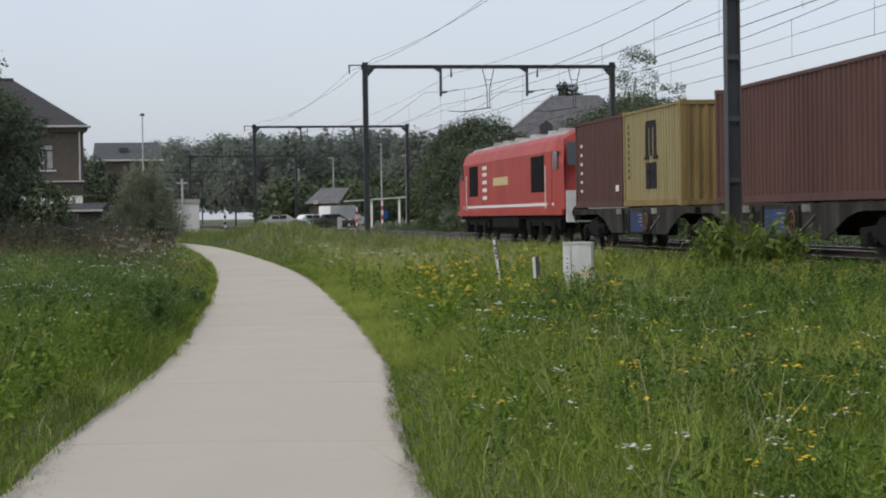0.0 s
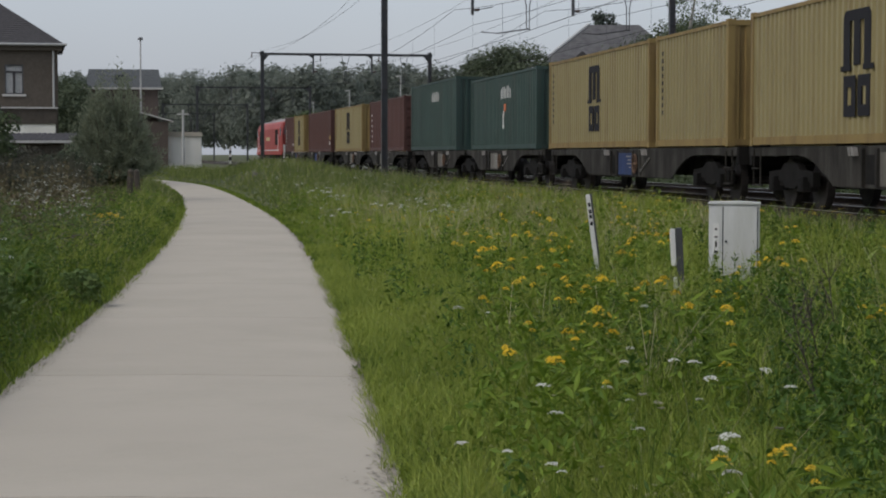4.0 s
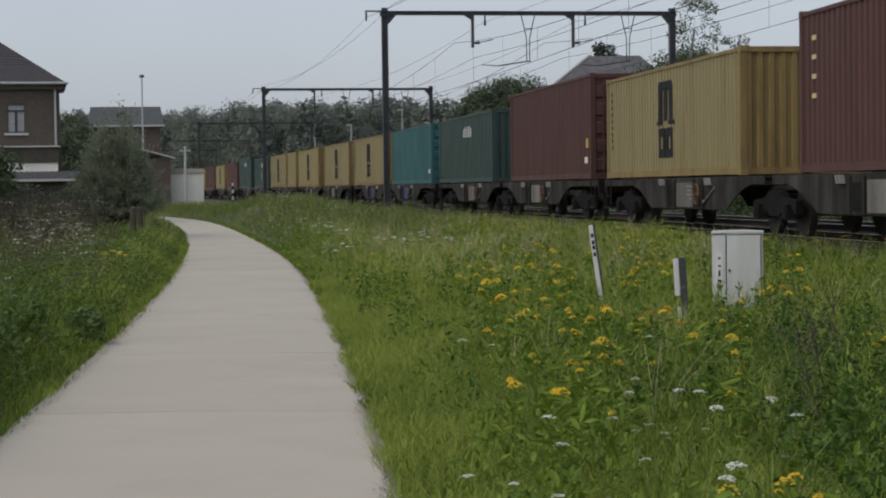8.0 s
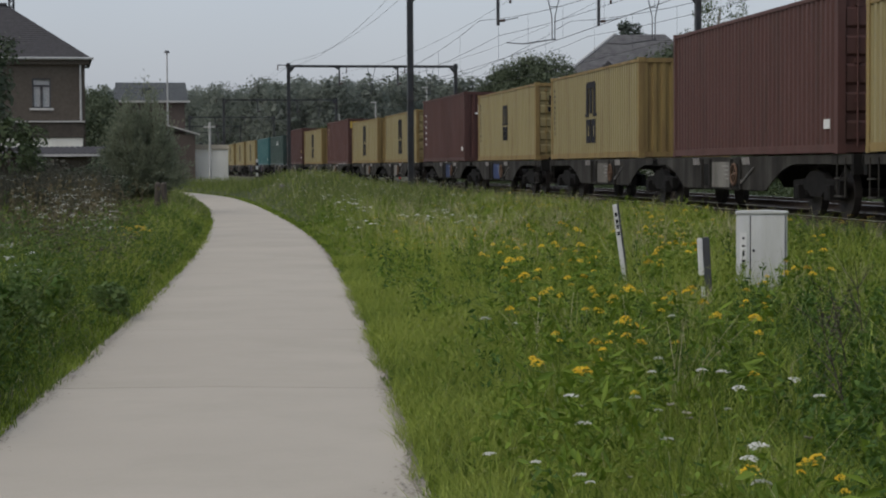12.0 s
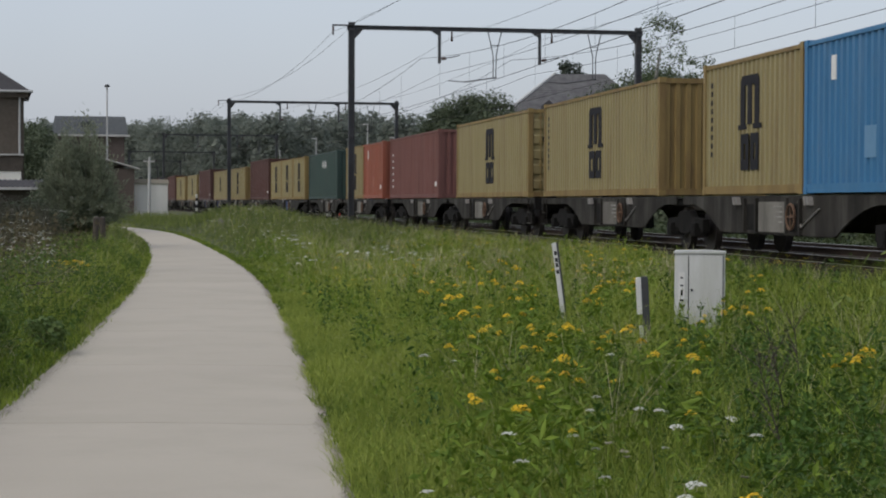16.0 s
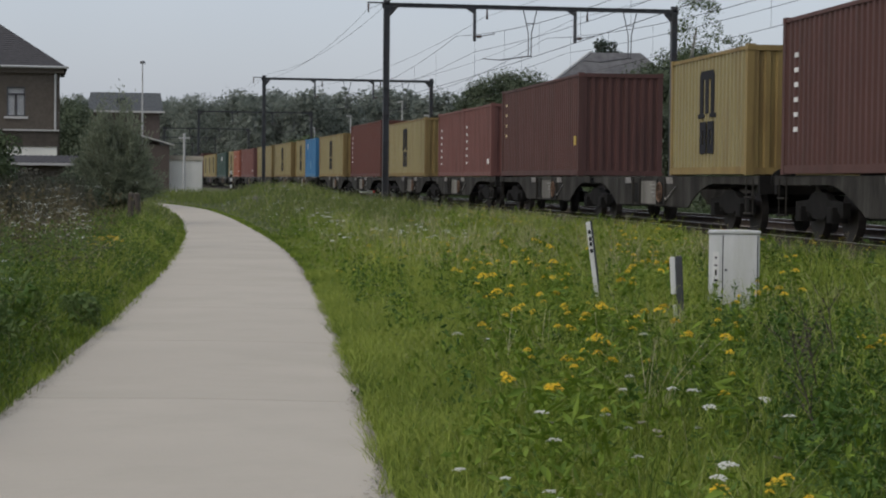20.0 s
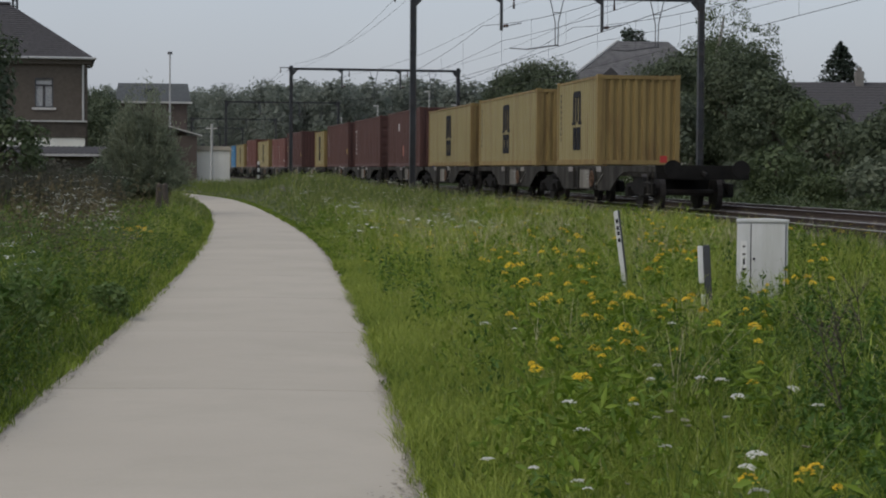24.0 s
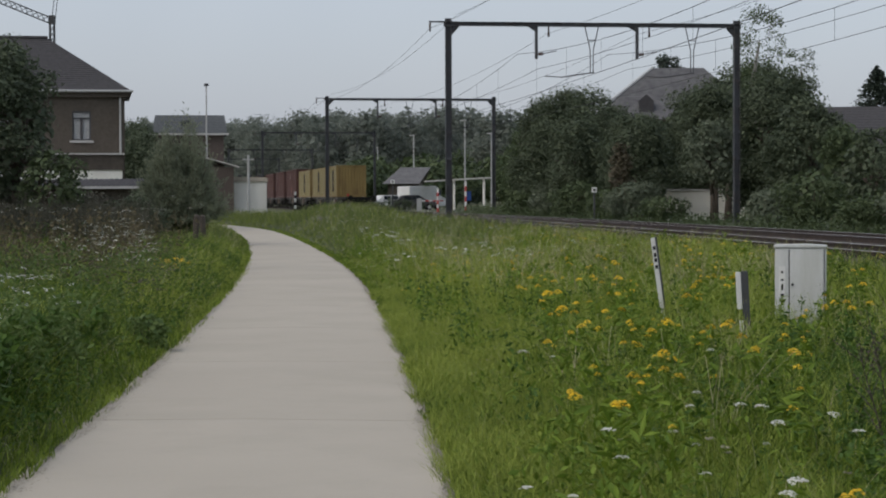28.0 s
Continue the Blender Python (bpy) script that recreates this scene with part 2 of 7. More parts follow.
M["birch"] = mat("birch_bark", (0.42, 0.4, 0.36), (0.12, 0.11, 0.1), 4, 0.85)
M["curtain"] = mat("pale_curtain", (0.72, 0.72, 0.7), (0.6, 0.6, 0.59), 3, 0.9)
M["asphalt"] = mat("asphalt", (0.055, 0.054, 0.053), (0.04, 0.04, 0.04), 3, 0.9, bump=0.3)
M["signred"] = mat("sign_red", (0.45, 0.03, 0.025), (0.38, 0.03, 0.025), 3, 0.5, bump=0)
M["signblue"] = mat("sign_blue", (0.03, 0.1, 0.4), (0.03, 0.09, 0.35), 3, 0.5, bump=0)


def leafmat(name, a, b, tr=0.3):
    return mat(name, a, b, 0.5, 0.65, bump=0, fine=9, island=True, translucent=tr, spec=0.3)


M["edge_soil"] = leafmat("edge_soil", (0.25, 0.222, 0.175), (0.15, 0.13, 0.1), 0.0)
M["grass"] = leafmat("grass_blade", (0.25, 0.325, 0.038), (0.05, 0.095, 0.009), 0.22)
# Lighter copy of the blade colours: the mid-meadow's brighter light is painted in.
M["grass_mid"] = leafmat("grass_blade_brightened", (0.35, 0.4, 0.075), (0.11, 0.165, 0.024), 0.3)
# Greyer rank grass, with some distance haze in its colour.
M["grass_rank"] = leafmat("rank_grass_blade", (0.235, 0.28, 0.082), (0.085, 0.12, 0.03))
M["grass_light"] = leafmat("grass_blade_light", (0.37, 0.43, 0.085), (0.19, 0.25, 0.035), 0.25)
M["straw"] = leafmat("dry_grass_stem", (0.55, 0.5, 0.32), (0.3, 0.28, 0.15))
M["weed"] = leafmat("weed_leaf", (0.085, 0.155, 0.02), (0.035, 0.08, 0.01), 0.2)
M["nettle"] = leafmat("nettle_leaf", (0.15, 0.21, 0.06), (0.07, 0.12, 0.03))
M["herb"] = leafmat("herb_leaf", (0.2, 0.285, 0.03), (0.085, 0.15, 0.014), 0.25)
M["leaf"] = leafmat("tree_leaf", (0.115, 0.14, 0.08), (0.055, 0.075, 0.042), 0.3)
M["leaf_b"] = leafmat("shrub_leaf_green", (0.112, 0.145, 0.064), (0.058, 0.085, 0.038), 0.3)
M["leaf_grey"] = leafmat("willow_leaf_grey", (0.17, 0.195, 0.13), (0.1, 0.125, 0.08), 0.3)
M["leaf_willow"] = leafmat("feathery_willow_leaf", (0.27, 0.295, 0.2), (0.17, 0.195, 0.13), 0.5)
M["leaf_red"] = leafmat("russet_leaf", (0.13, 0.11, 0.07), (0.075, 0.068, 0.042), 0.3)
M["leaf_brown"] = leafmat("thicket_leaf_brown", (0.1, 0.095, 0.066), (0.05, 0.05, 0.035), 0.2)
M["leaf_lime"] = leafmat("elder_leaf", (0.19, 0.255, 0.045), (0.075, 0.115, 0.02), 0.3)
# Distance haze is painted in: these leaves are paler and greyer.
M["leaf_far_hazed"] = leafmat("far_leaf_hazed", (0.215, 0.24, 0.2), (0.155, 0.178, 0.147), 0.5)
M["conifer"] = leafmat("conifer_needle", (0.045, 0.06, 0.042), (0.028, 0.042, 0.03), 0.1)
M["rust"] = leafmat("dock_seed_rust", (0.17, 0.135, 0.075), (0.1, 0.09, 0.045), 0.2)
M["litter"] = leafmat("leaf_litter", (0.13, 0.1, 0.06), (0.05, 0.045, 0.025), 0.1)
M["tansy"] = leafmat("tansy_flower", (0.8, 0.55, 0.02), (0.64, 0.42, 0.014), 0.1)
M["carrot"] = leafmat("umbel_white", (0.7, 0.7, 0.64), (0.55, 0.56, 0.48), 0.2)
M["nest"] = leafmat("carrot_seed_nest", (0.3, 0.28, 0.2), (0.2, 0.2, 0.12), 0.1)
M["bind"] = leafmat("bindweed_white", (0.78, 0.78, 0.76), (0.66, 0.67, 0.64), 0.2)


# ---- mesh helpers ----
class Geo:
    """Collects vertices and faces of one part."""

    def __init__(self):
        self.v, self.f = [], []

    def add(self, vs, fs):
        n = len(self.v)
        self.v += [tuple(p) for p in vs]
        self.f += [tuple(i + n for i in f) for f in fs]
        return self

    def box(self, x0, x1, y0, y1, z0, z1, m=None):
        vs = [Vector((x, y, z)) for z in (z0, z1) for x, y in ((x0, y0), (x1, y0), (x1, y1), (x0, y1))]
        if m:
            vs = [m @ p for p in vs]
        return self.add(vs, [(3, 2, 1, 0), (4, 5, 6, 7), (0, 1, 5, 4), (1, 2, 6, 5), (2, 3, 7, 6), (3, 0, 4, 7)])

    def cyl(self, a, b, r0, r1=None, n=8):
        a, b = Vector(a), Vector(b)
        r1 = r0 if r1 is None else r1
        d = (b - a).normalized()
        u = d.orthogonal().normalized()
        w = d.cross(u)
        ring = [u * math.cos(i * 2 * math.pi / n) + w * math.sin(i * 2 * math.pi / n) for i in range(n)]
        return self.add([a + p * r0 for p in ring] + [b + p * r1 for p in ring],
                        [(i, (i + 1) % n, n + (i + 1) % n, n + i) for i in range(n)] + [tuple(range(n))[::-1], tuple(range(n, 2 * n))])

    def prism(self, outline, axis, a, b):
        """Extrudes an outline of pairs along x, y or z."""
        def put(p, h):
            return {"x": (h, p[0], p[1]), "y": (p[0], h, p[1]), "z": (p[0], p[1], h)}[axis]
        n = len(outline)
        return self.add([put(p, a) for p in outline] + [put(p, b) for p in outline],
                        [(i, (i + 1) % n, n + (i + 1) % n, n + i) for i in range(n)] + [tuple(range(n))[::-1], tuple(range(n, 2 * n))])

    def sheet(self, rows):
        """A surface through rows of points."""
        n, w = len(self.v), len(rows[0])
        self.v += [tuple(p) for r in rows for p in r]
        self.f += [(n + i * w + j, n + i * w + j + 1, n + (i + 1) * w + j + 1, n + (i + 1) * w + j) for i in range(len(rows) - 1) for j in range(w - 1)]
        return self

    def mesh(self, name, material, bevel=0.0, smooth=False, weld=False):
        me = bpy.data.meshes.new(name)
        me.from_pydata(self.v, [], self.f)
        bm = bmesh.new()
        bm.from_mesh(me)
        if weld:
            bmesh.ops.remove_doubles(bm, verts=bm.verts, dist=0.0005)
        bmesh.ops.recalc_face_normals(bm, faces=bm.faces)
        if bevel:
            es = [e for e in bm.edges if len(e.link_faces) == 2 and e.calc_face_angle(0) > 0.6]
            bmesh.ops.bevel(bm, geom=es, offset=bevel, segments=2, affect="EDGES", clamp_overlap=True)
        bm.to_mesh(me)
        bm.free()
        me.materials.append(material)
        if smooth:
            me.shade_smooth()
        return me


def part(name, geo, material, parent, label="", bevel=0.0, smooth=False, at=None):
    me = geo if isinstance(geo, bpy.types.Mesh) else geo.mesh(name, material, bevel, smooth)
    ob = new(name, me)
    ob.parent = parent
    if at:
        ob.matrix_basis = at
    if label:
        ob["label"] = label
    return ob


def recolour(ob, material):
    """Gives one object its own material on a shared mesh."""
    ob.material_slots[0].link = "OBJECT"
    ob.material_slots[0].material = material


def thing(name, label, category, group="", m=None, kind=""):
    ob = new(name)
    ob.empty_display_size = 0.2
    if m:
        ob.matrix_basis = m
    return tagged(ob, label, category, group, kind)


def one(name, geo, material, label, category="", group="", kind="", bevel=0.0, smooth=False, m=None):
    ob = new(name, geo if isinstance(geo, bpy.types.Mesh) else geo.mesh(name, material, bevel, smooth))
    if m:
        ob.matrix_basis = m
    return tagged(ob, label, category, group, kind)


def fast_mesh(name, v, f, material):
    """A mesh from arrays: v (n, 3) and triangles f (m, 3)."""
    me = bpy.data.meshes.new(name)
    me.vertices.add(len(v))
    me.vertices.foreach_set("co", np.asarray(v, np.float32).ravel())
    me.loops.add(f.size)
    me.loops.foreach_set("vertex_index", np.asarray(f, np.int32).ravel())
    me.polygons.add(len(f))
    me.polygons.foreach_set("loop_start", np.arange(0, f.size, 3, dtype=np.int32))
    me.update(calc_edges=True)
    me.materials.append(material)
    return me


# ---- the plan: the line of the railway, the path, the lie of the ground ----
def heading(s):
    s = np.clip(s, -60, 199)
    return 0.12 + 0.000973 * s - 2.445e-6 * s * np.abs(s)


S_ = np.arange(-900.0, 1400.0, 1.0)
A_ = heading(S_ + 0.5)
X_ = np.concatenate([[0], np.cumsum(-np.sin(A_))])
Y_ = np.concatenate([[0], np.cumsum(np.cos(A_))])
S_ = np.append(S_, S_[-1] + 1)
X_ += 10.27 * math.cos(0.12) - np.interp(0, S_, X_)
Y_ += 10.27 * math.sin(0.12) - np.interp(0, S_, Y_)
RAIL = 0.5
TRACKS = (1.22, 5.25)


def line(s, off=0.0):
    """A place on the railway: metres along it, metres to the right of the train's near side; and the heading."""
    a = float(heading(s))
    return float(np.interp(s, S_, X_)) + off * math.cos(a), float(np.interp(s, S_, Y_)) + off * math.sin(a), a


def aside(x, y):
    """How far to the right of the train's near side a place lies."""
    return (x - np.interp(y, Y_, X_)) * np.cos(heading(np.interp(y, Y_, S_)))


def step(x, a, b):
    t = np.clip((np.asarray(x, float) - a) / (b - a), 0, 1)
    return t * t * (3 - 2 * t)


def path_x(y):
    y = np.asarray(y, float)
    return -0.69 - 0.35 * step(8 - y, 0, 11) - 0.10 * y - 0.00066 * np.maximum(0, np.minimum(y, 160) - 10) ** 2 - 0.18 * np.maximum(0, y - 160) - 0.005 * np.maximum(0, np.minimum(y, 130) - 88) ** 2


def half_left(y):
    return 1.16 + 0.0 * np.asarray(y, float)


def half_right(y):
    return 1.2 - 0.3 * step(y, 30, 68)


CELLS = np.random.default_rng(5).random((64, 64))


def cloud(x, y, size, k=0):
    """Smooth random patches from 0 to 1, of the given size in metres."""
    u, v = np.asarray(x, float) / size + 17.3 * k, np.asarray(y, float) / size + 9.1 * k
    i, j = np.floor(u).astype(int), np.floor(v).astype(int)
    p, q = step(u - i, 0, 1), step(v - j, 0, 1)
    g = lambda a, b: CELLS[a % 64, b % 64]
    return (g(i, j) * (1 - p) + g(i + 1, j) * p) * (1 - q) + (g(i, j + 1) * (1 - p) + g(i + 1, j + 1) * p) * q


def ground_z(x, y):
    o = aside(x, y)
    far = 0.4 * step(y, 85, 150)
    bed = 0.22 * step(o, -6, -2.2) * (1 - step(o, 9, 14))
    left = 0.25 * step(path_x(y) - x, 2.0, 9.0) * step(60 - np.asarray(y, float), 0, 30)
    flat = step(np.abs(x - path_x(y)), 1.3, 2.6)
    rough = 0.05 * np.sin(x * 1.7 + 0.6 * y) * np.sin(y * 1.1 - 0.4 * x) * flat
    knoll = 0.75 * np.exp(-((x + 11.0) / 1.8) ** 2 / 2 - ((np.asarray(y, float) - 96) / 15) ** 2 / 2)
    return np.maximum(far, bed) + knoll * step(np.abs(x - path_x(y)), 1.5, 3.6) + left * flat + rough * step(150 - np.asarray(y, float), 0, 60) - 0.03


# ---- ground, path, ballast, rails ----
def sheet_mesh(name, xs, ys, fz, material):
    X, Y = np.meshgrid(xs, ys)
    v = np.stack([X, Y, fz(X, Y)], -1).reshape(-1, 3)
    n, m = len(ys), len(xs)
    i = (np.arange(n - 1)[:, None] * m + np.arange(m - 1)).ravel()
    f = np.concatenate([np.stack([i, i + 1, i + m + 1], -1), np.stack([i, i + m + 1, i + m], -1)])
    me = fast_mesh(name, v, f, material)
    me.shade_smooth()
    return me


gx = np.concatenate([[-3000, -1500, -800, -400, -220, -140, -90, -65], np.arange(-50, 40, 0.5), [42, 50, 65, 90, 140, 220, 400, 800, 1500, 3000]])
gy = np.concatenate([[-1500, -600, -300, -150, -90, -60], np.arange(-45, 200, 0.8), [205, 220, 250, 300, 400, 550, 800, 1300, 2200, 4500]])
one("ground", sheet_mesh("ground", gx, gy, ground_z, M["soil"]), None, "rough meadow ground of soil and low grass", "ground", kind="structure")

path = thing("path", "pale concrete cycle path of long slabs with cross joints", "path", kind="structure")
ys = -70.0
while ys < 172:
    ye = ys + 4.6
    g = Geo()
    rows = []
    for y in np.linspace(ys + 0.006, ye - 0.006, 7):
        c = float(path_x(y))
        z = 0.4 * float(step(y, 85, 150)) + 0.012
        wob = 0.012 * math.sin(y * 2.3) + 0.008 * math.sin(y * 5.1 + 1)
        a, b = float(half_left(y)), float(half_right(y))
        rows.append([(c - a + wob, y, z - 0.14), (c - a + wob, y, z - 0.01), (c - a + 0.02 + wob, y, z), (c, y, z + 0.012), (c + b - 0.04 + wob * 0.7, y, z), (c + b - 0.02 + wob * 0.7, y, z - 0.01), (c + b - 0.02 + wob * 0.7, y, z - 0.14)])
    g.sheet(rows)
    g.f += [tuple(range(7)), tuple(range(len(g.v) - 7, len(g.v)))]
    part("slab", g, M["concrete"], path)
    ys = ye
g = Geo()
g.sheet([[(float(path_x(y)) - 1.05, y, 0.4 * float(step(y, 85, 150)) - 0.005), (float(path_x(y)) + 0.85, y, 0.4 * float(step(y, 85, 150)) - 0.005)] for y in np.arange(-70, 172, 2.0)])
part("joint_bed", g, M["joint"], path)
bed = thing("track_bed", "brown ballast bed under two railway tracks", "railway", kind="structure")
g = Geo()
prof = [(-1.9, 0.05), (-1.2, 0.27), (-0.4, 0.31), (2.8, 0.31), (3.3, 0.27), (3.7, 0.31), (6.9, 0.31), (7.6, 0.25), (8.6, 0.0)]
g.sheet([[(*line(s, o)[:2], z + (0.03 * math.sin(s * 3.1 + o * 5) if 0 < i < 8 else 0) - (0 if 0 < i < 8 else 0.3)) for i, (o, z) in enumerate(prof)] for s in np.concatenate([np.arange(-400, -20, 8), np.arange(-20, 190, 1.0), np.arange(190, 1100, 8)])])
part("ballast", g, M["ballast"], bed)
rng = np.random.default_rng(5)
# ballast stones on the near shoulder
n = 9000
ss = rng.uniform(12, 110, n)
oo = rng.uniform(-1.8, 7.4, n)
aa = heading(ss)
bx = np.interp(ss, S_, X_) + oo * np.cos(aa)
by = np.interp(ss, S_, Y_) + oo * np.sin(aa)
bz = np.interp(oo, [p[0] for p in prof], [p[1] for p in prof]) + 0.01
oct_v = np.array([(1, 0, 0), (0, 1, 0), (-1, 0, 0), (0, -1, 0), (0, 0, 0.8), (0, 0, -0.8)], float)
oct_f = np.array([(0, 1, 4), (1, 2, 4), (2, 3, 4), (3, 0, 4), (1, 0, 5), (2, 1, 5), (3, 2, 5), (0, 3, 5)])
sz = rng.uniform(0.025, 0.06, (n, 1, 1)) * rng.uniform(0.6, 1.3, (n, 6, 1))
v = oct_v[None] * sz + np.stack([bx, by, bz], -1)[:, None]
f = oct_f[None] + (np.arange(n) * 6)[:, None, None]
ob = part("ballast_stones", fast_mesh("ballast_stones", v.reshape(-1, 3), f.reshape(-1, 3), M["stone"]), None, bed)
ob["kind"] = "stuff"

rail_prof = [(-0.075, 0), (0.075, 0), (0.075, 0.012), (0.012, 0.03), (0.012, 0.12), (0.036, 0.135), (0.036, 0.168), (-0.036, 0.168), (-0.036, 0.135), (-0.012, 0.12), (-0.012, 0.03), (-0.075, 0.012)]
for c in TRACKS:
    track = thing("railway_track", "pair of worn steel rails on concrete sleepers in ballast", "railway track", "railway tracks")
    stations = np.concatenate([np.arange(-400, 0, 10), np.arange(0, 260, 3.0), np.arange(260, 1000, 12)])
    for d in (-0.7525, 0.7525):
        g = Geo()
        g.sheet([[(*line(s, c + d + p)[:2], RAIL - 0.17 + h) for p, h in rail_prof + rail_prof[:1]] for s in stations])
        part("rail", g, M["rail_side"], track, "rusty steel rail")
        g = Geo()
        g.sheet([[(*line(s, c + d + p)[:2], RAIL + h) for p, h in ((-0.033, -0.004), (-0.028, 0.001), (0.028, 0.001), (0.033, -0.004))] for s in stations])
        part("rail_head", g, M["rail_top"], track, "bright worn rail head")
    sl = Geo().prism([(-1.3, -0.14), (1.3, -0.14), (1.3, 0.05), (0.9, 0.075), (0.55, 0.045), (-0.55, 0.045), (-0.9, 0.075), (-1.3, 0.05)], "y", -0.13, 0.13).mesh("sleeper", M["sleeper"])
    for s in np.arange(14, 150, 0.62):
        x, y, a = line(s, c)
        part("sleeper", sl, None, track, at=Matrix.Translation((x, y, RAIL - 0.245)) @ Matrix.Rotation(a, 4, "Z"))


# ---- catenary gantries and wires ----
def gantry(s, left=-1.69, right=11.2, top=9.15, h0=0.1):
    x, y, a = line(s, left)
    w = right - left
    t = thing("catenary_gantry", "dark steel portal gantry over both railway tracks", "catenary gantry", "gantries along the railway", Matrix.Translation((x, y, 0)) @ Matrix.Rotation(a, 4, "Z"))
    H = top
    for px in (0.0, w):
        g = Geo()
        g.box(px - 0.13, px - 0.11, -0.13, 0.13, h0 - 0.3, H + 0.18).box(px + 0.11, px + 0.13, -0.13, 0.13, h0 - 0.3, H + 0.18).box(px - 0.11, px + 0.11, -0.012, 0.012, h0 - 0.3, H + 0.18)
        for z in np.arange(0.9, H, 1.15):
            g.box(px - 0.11, px + 0.11, -0.125, -0.113, z, z + 0.1)
        part("post", g, M["galv"], t)
        part("foot", Geo().box(px - 0.3, px + 0.3, -0.3, 0.3, h0 - 0.3, h0 + 0.12), M["sleeper"], t, "concrete foot block", bevel=0.02)
    g = Geo()
    g.box(-0.2, w + 0.2, -0.1, 0.1, H - 0.14, H - 0.125).box(-0.2, w + 0.2, -0.1, 0.1, H + 0.025, H + 0.04).box(-0.2, w + 0.2, -0.012, 0.012, H - 0.125, H + 0.025)
    for px in np.arange(0.6, w, 1.1):
        g.box(px, px + 0.012, -0.09, 0.09, H - 0.125, H + 0.025)
    part("beam", g, M["galv"], t)
    for px in (0.15, w - 0.15):
        part("bracket", Geo().prism([(px - 0.35, H - 0.15), (px + 0.35, H - 0.15), (px, H - 0.55)], "y", -0.015, 0.015), M["galv"], t)
    part("feeder_arm", Geo().box(-0.85, -0.13, -0.04, 0.04, H + 0.0, H + 0.06), M["galv"], t)
    part("insulator", Geo().cyl((-0.8, 0, H - 0.02), (-0.8, 0, H - 0.4), 0.05, 0.03), M["insul"], t, "brown insulator", smooth=True)
    for c in TRACKS:
        tx = c - left
        # drop post with its steady arm
        dx = 3.88 if c < 3 else 8.38
        g = Geo().box(dx - 0.06, dx + 0.06, -0.06, 0.06, H - 1.55, H - 0.14).prism([(dx - 0.38, H - 0.14), (dx + 0.06, H - 0.14), (dx + 0.06, H - 0.42)], "y", -0.04, 0.04)
        part("drop_post", g, M["galv"], t)
        g = Geo().cyl((dx + 0.06, 0, H - 1.35), (dx + 0.32, 0, H - 1.32), 0.035, n=6).cyl((dx + 0.32, 0, H - 1.32), (dx + 0.9, 0, H - 1.2), 0.02, n=6)
        part("steady_arm", g, M["galv"], t)
        part("insulator", Geo().cyl((dx + 0.1, 0, H - 1.35), (dx + 0.3, 0, H - 1.33), 0.065, 0.065), M["insul"], t, "brown insulator", smooth=True)
        part("hanger_insulator", Geo().cyl((dx + 0.55, 0, H - 0.14), (dx + 0.55, 0, H - 0.58), 0.03, 0.055), M["insul"], t, "brown insulator", smooth=True)
        # V hanger and the arm under it
        vx = 6.35 if c < 3 else 10.87
        g = Geo()
        for e in (-1, 1):
            g.cyl((vx + 0.3 * e, 0, H - 0.14), (vx + 0.07 * e, 0, H - 1.15), 0.022, n=6).cyl((vx + 0.07 * e, 0, H - 1.15), (vx + 0.06 * e, 0, H - 2.15), 0.022, n=6)
        g.cyl((vx - 0.15, 0, H - 0.72), (vx + 0.15, 0, H - 0.72), 0.018, n=6).cyl((vx - 0.1, 0, H - 2.15), (vx + 0.1, 0, H - 2.15), 0.03, n=6)
        part("v_hanger", g, M["galv"], t)
        g = Geo().cyl((vx - 0.02, 0, H - 2.15), (vx - 1.35, 0, H - 2.35), 0.028, n=6).cyl((vx - 1.35, 0, H - 2.35), (vx - 2.1, 0, H - 2.3), 0.02, n=6)
        part("registration_arm", g, M["galv"], t)
    return t


GANTRIES = (-44.0, 21.7, 83.7, 147.1, 221.2, 297.9, 365.0, 430.0)
for s in GANTRIES:
    gantry(s, h0=0.25 if s > 30 else 0.1)


def wire(name, pts, r, label):
    g = Geo()
    rows = []
    for p in pts:
        rows.append([(p[0] + r * math.cos(q), p[1], p[2] + r * math.sin(q)) for q in (0.3, 2.4, 4.5, 0.3)])
    g.sheet(rows)
    return one(name, g, M["wire"], label, "overhead wire", "overhead wires")


def span(off, z0, sag, s0=-44, s1=430, zig=0.0):
    pts = []
    G = [s for s in GANTRIES if s0 <= s <= s1]
    for i, (a, b) in enumerate(zip(G, G[1:])):
        for t in np.linspace(0, 1, 15)[:-1]:
            o = off + zig * ((-1) ** i) * (1 - 2 * t)
            x, y, _ = line(a + (b - a) * t, o)
            pts.append((x, y, z0 - sag * 4 * t * (1 - t)))
    return pts


for c in TRACKS:
    wire("contact_wire", span(c, RAIL + 5.35, 0.0, zig=0.2), 0.009, "thin dark contact wire above the track")
    wire("contact_wire", span(c + 0.04, RAIL + 5.36, 0.0, zig=0.2), 0.009, "thin dark contact wire above the track")
    wire("catenary_wire", span(c + 0.15, 7.8, 1.0), 0.011, "sagging dark catenary wire above the track")
    wire("auxiliary_wire", span(c + 1.0, 7.15, 0.45), 0.009, "thin dark auxiliary wire above the track")
    wire("support_wire", span(c + 1.45, 8.7, 0.5), 0.008, "thin dark support wire between gantries")
    for a, b in zip(GANTRIES[1:4], GANTRIES[2:5]):
        for t in np.linspace(0.08, 0.92, 9):
            x, y, _ = line(a + (b - a) * t, c + 0.1)
            one("dropper", Geo().cyl((x, y, RAIL + 5.36), (x, y, 7.8 - 4 * t * (1 - t)), 0.006, n=4), M["wire"], "thin vertical dropper wire under the catenary", "overhead wire", "droppers")
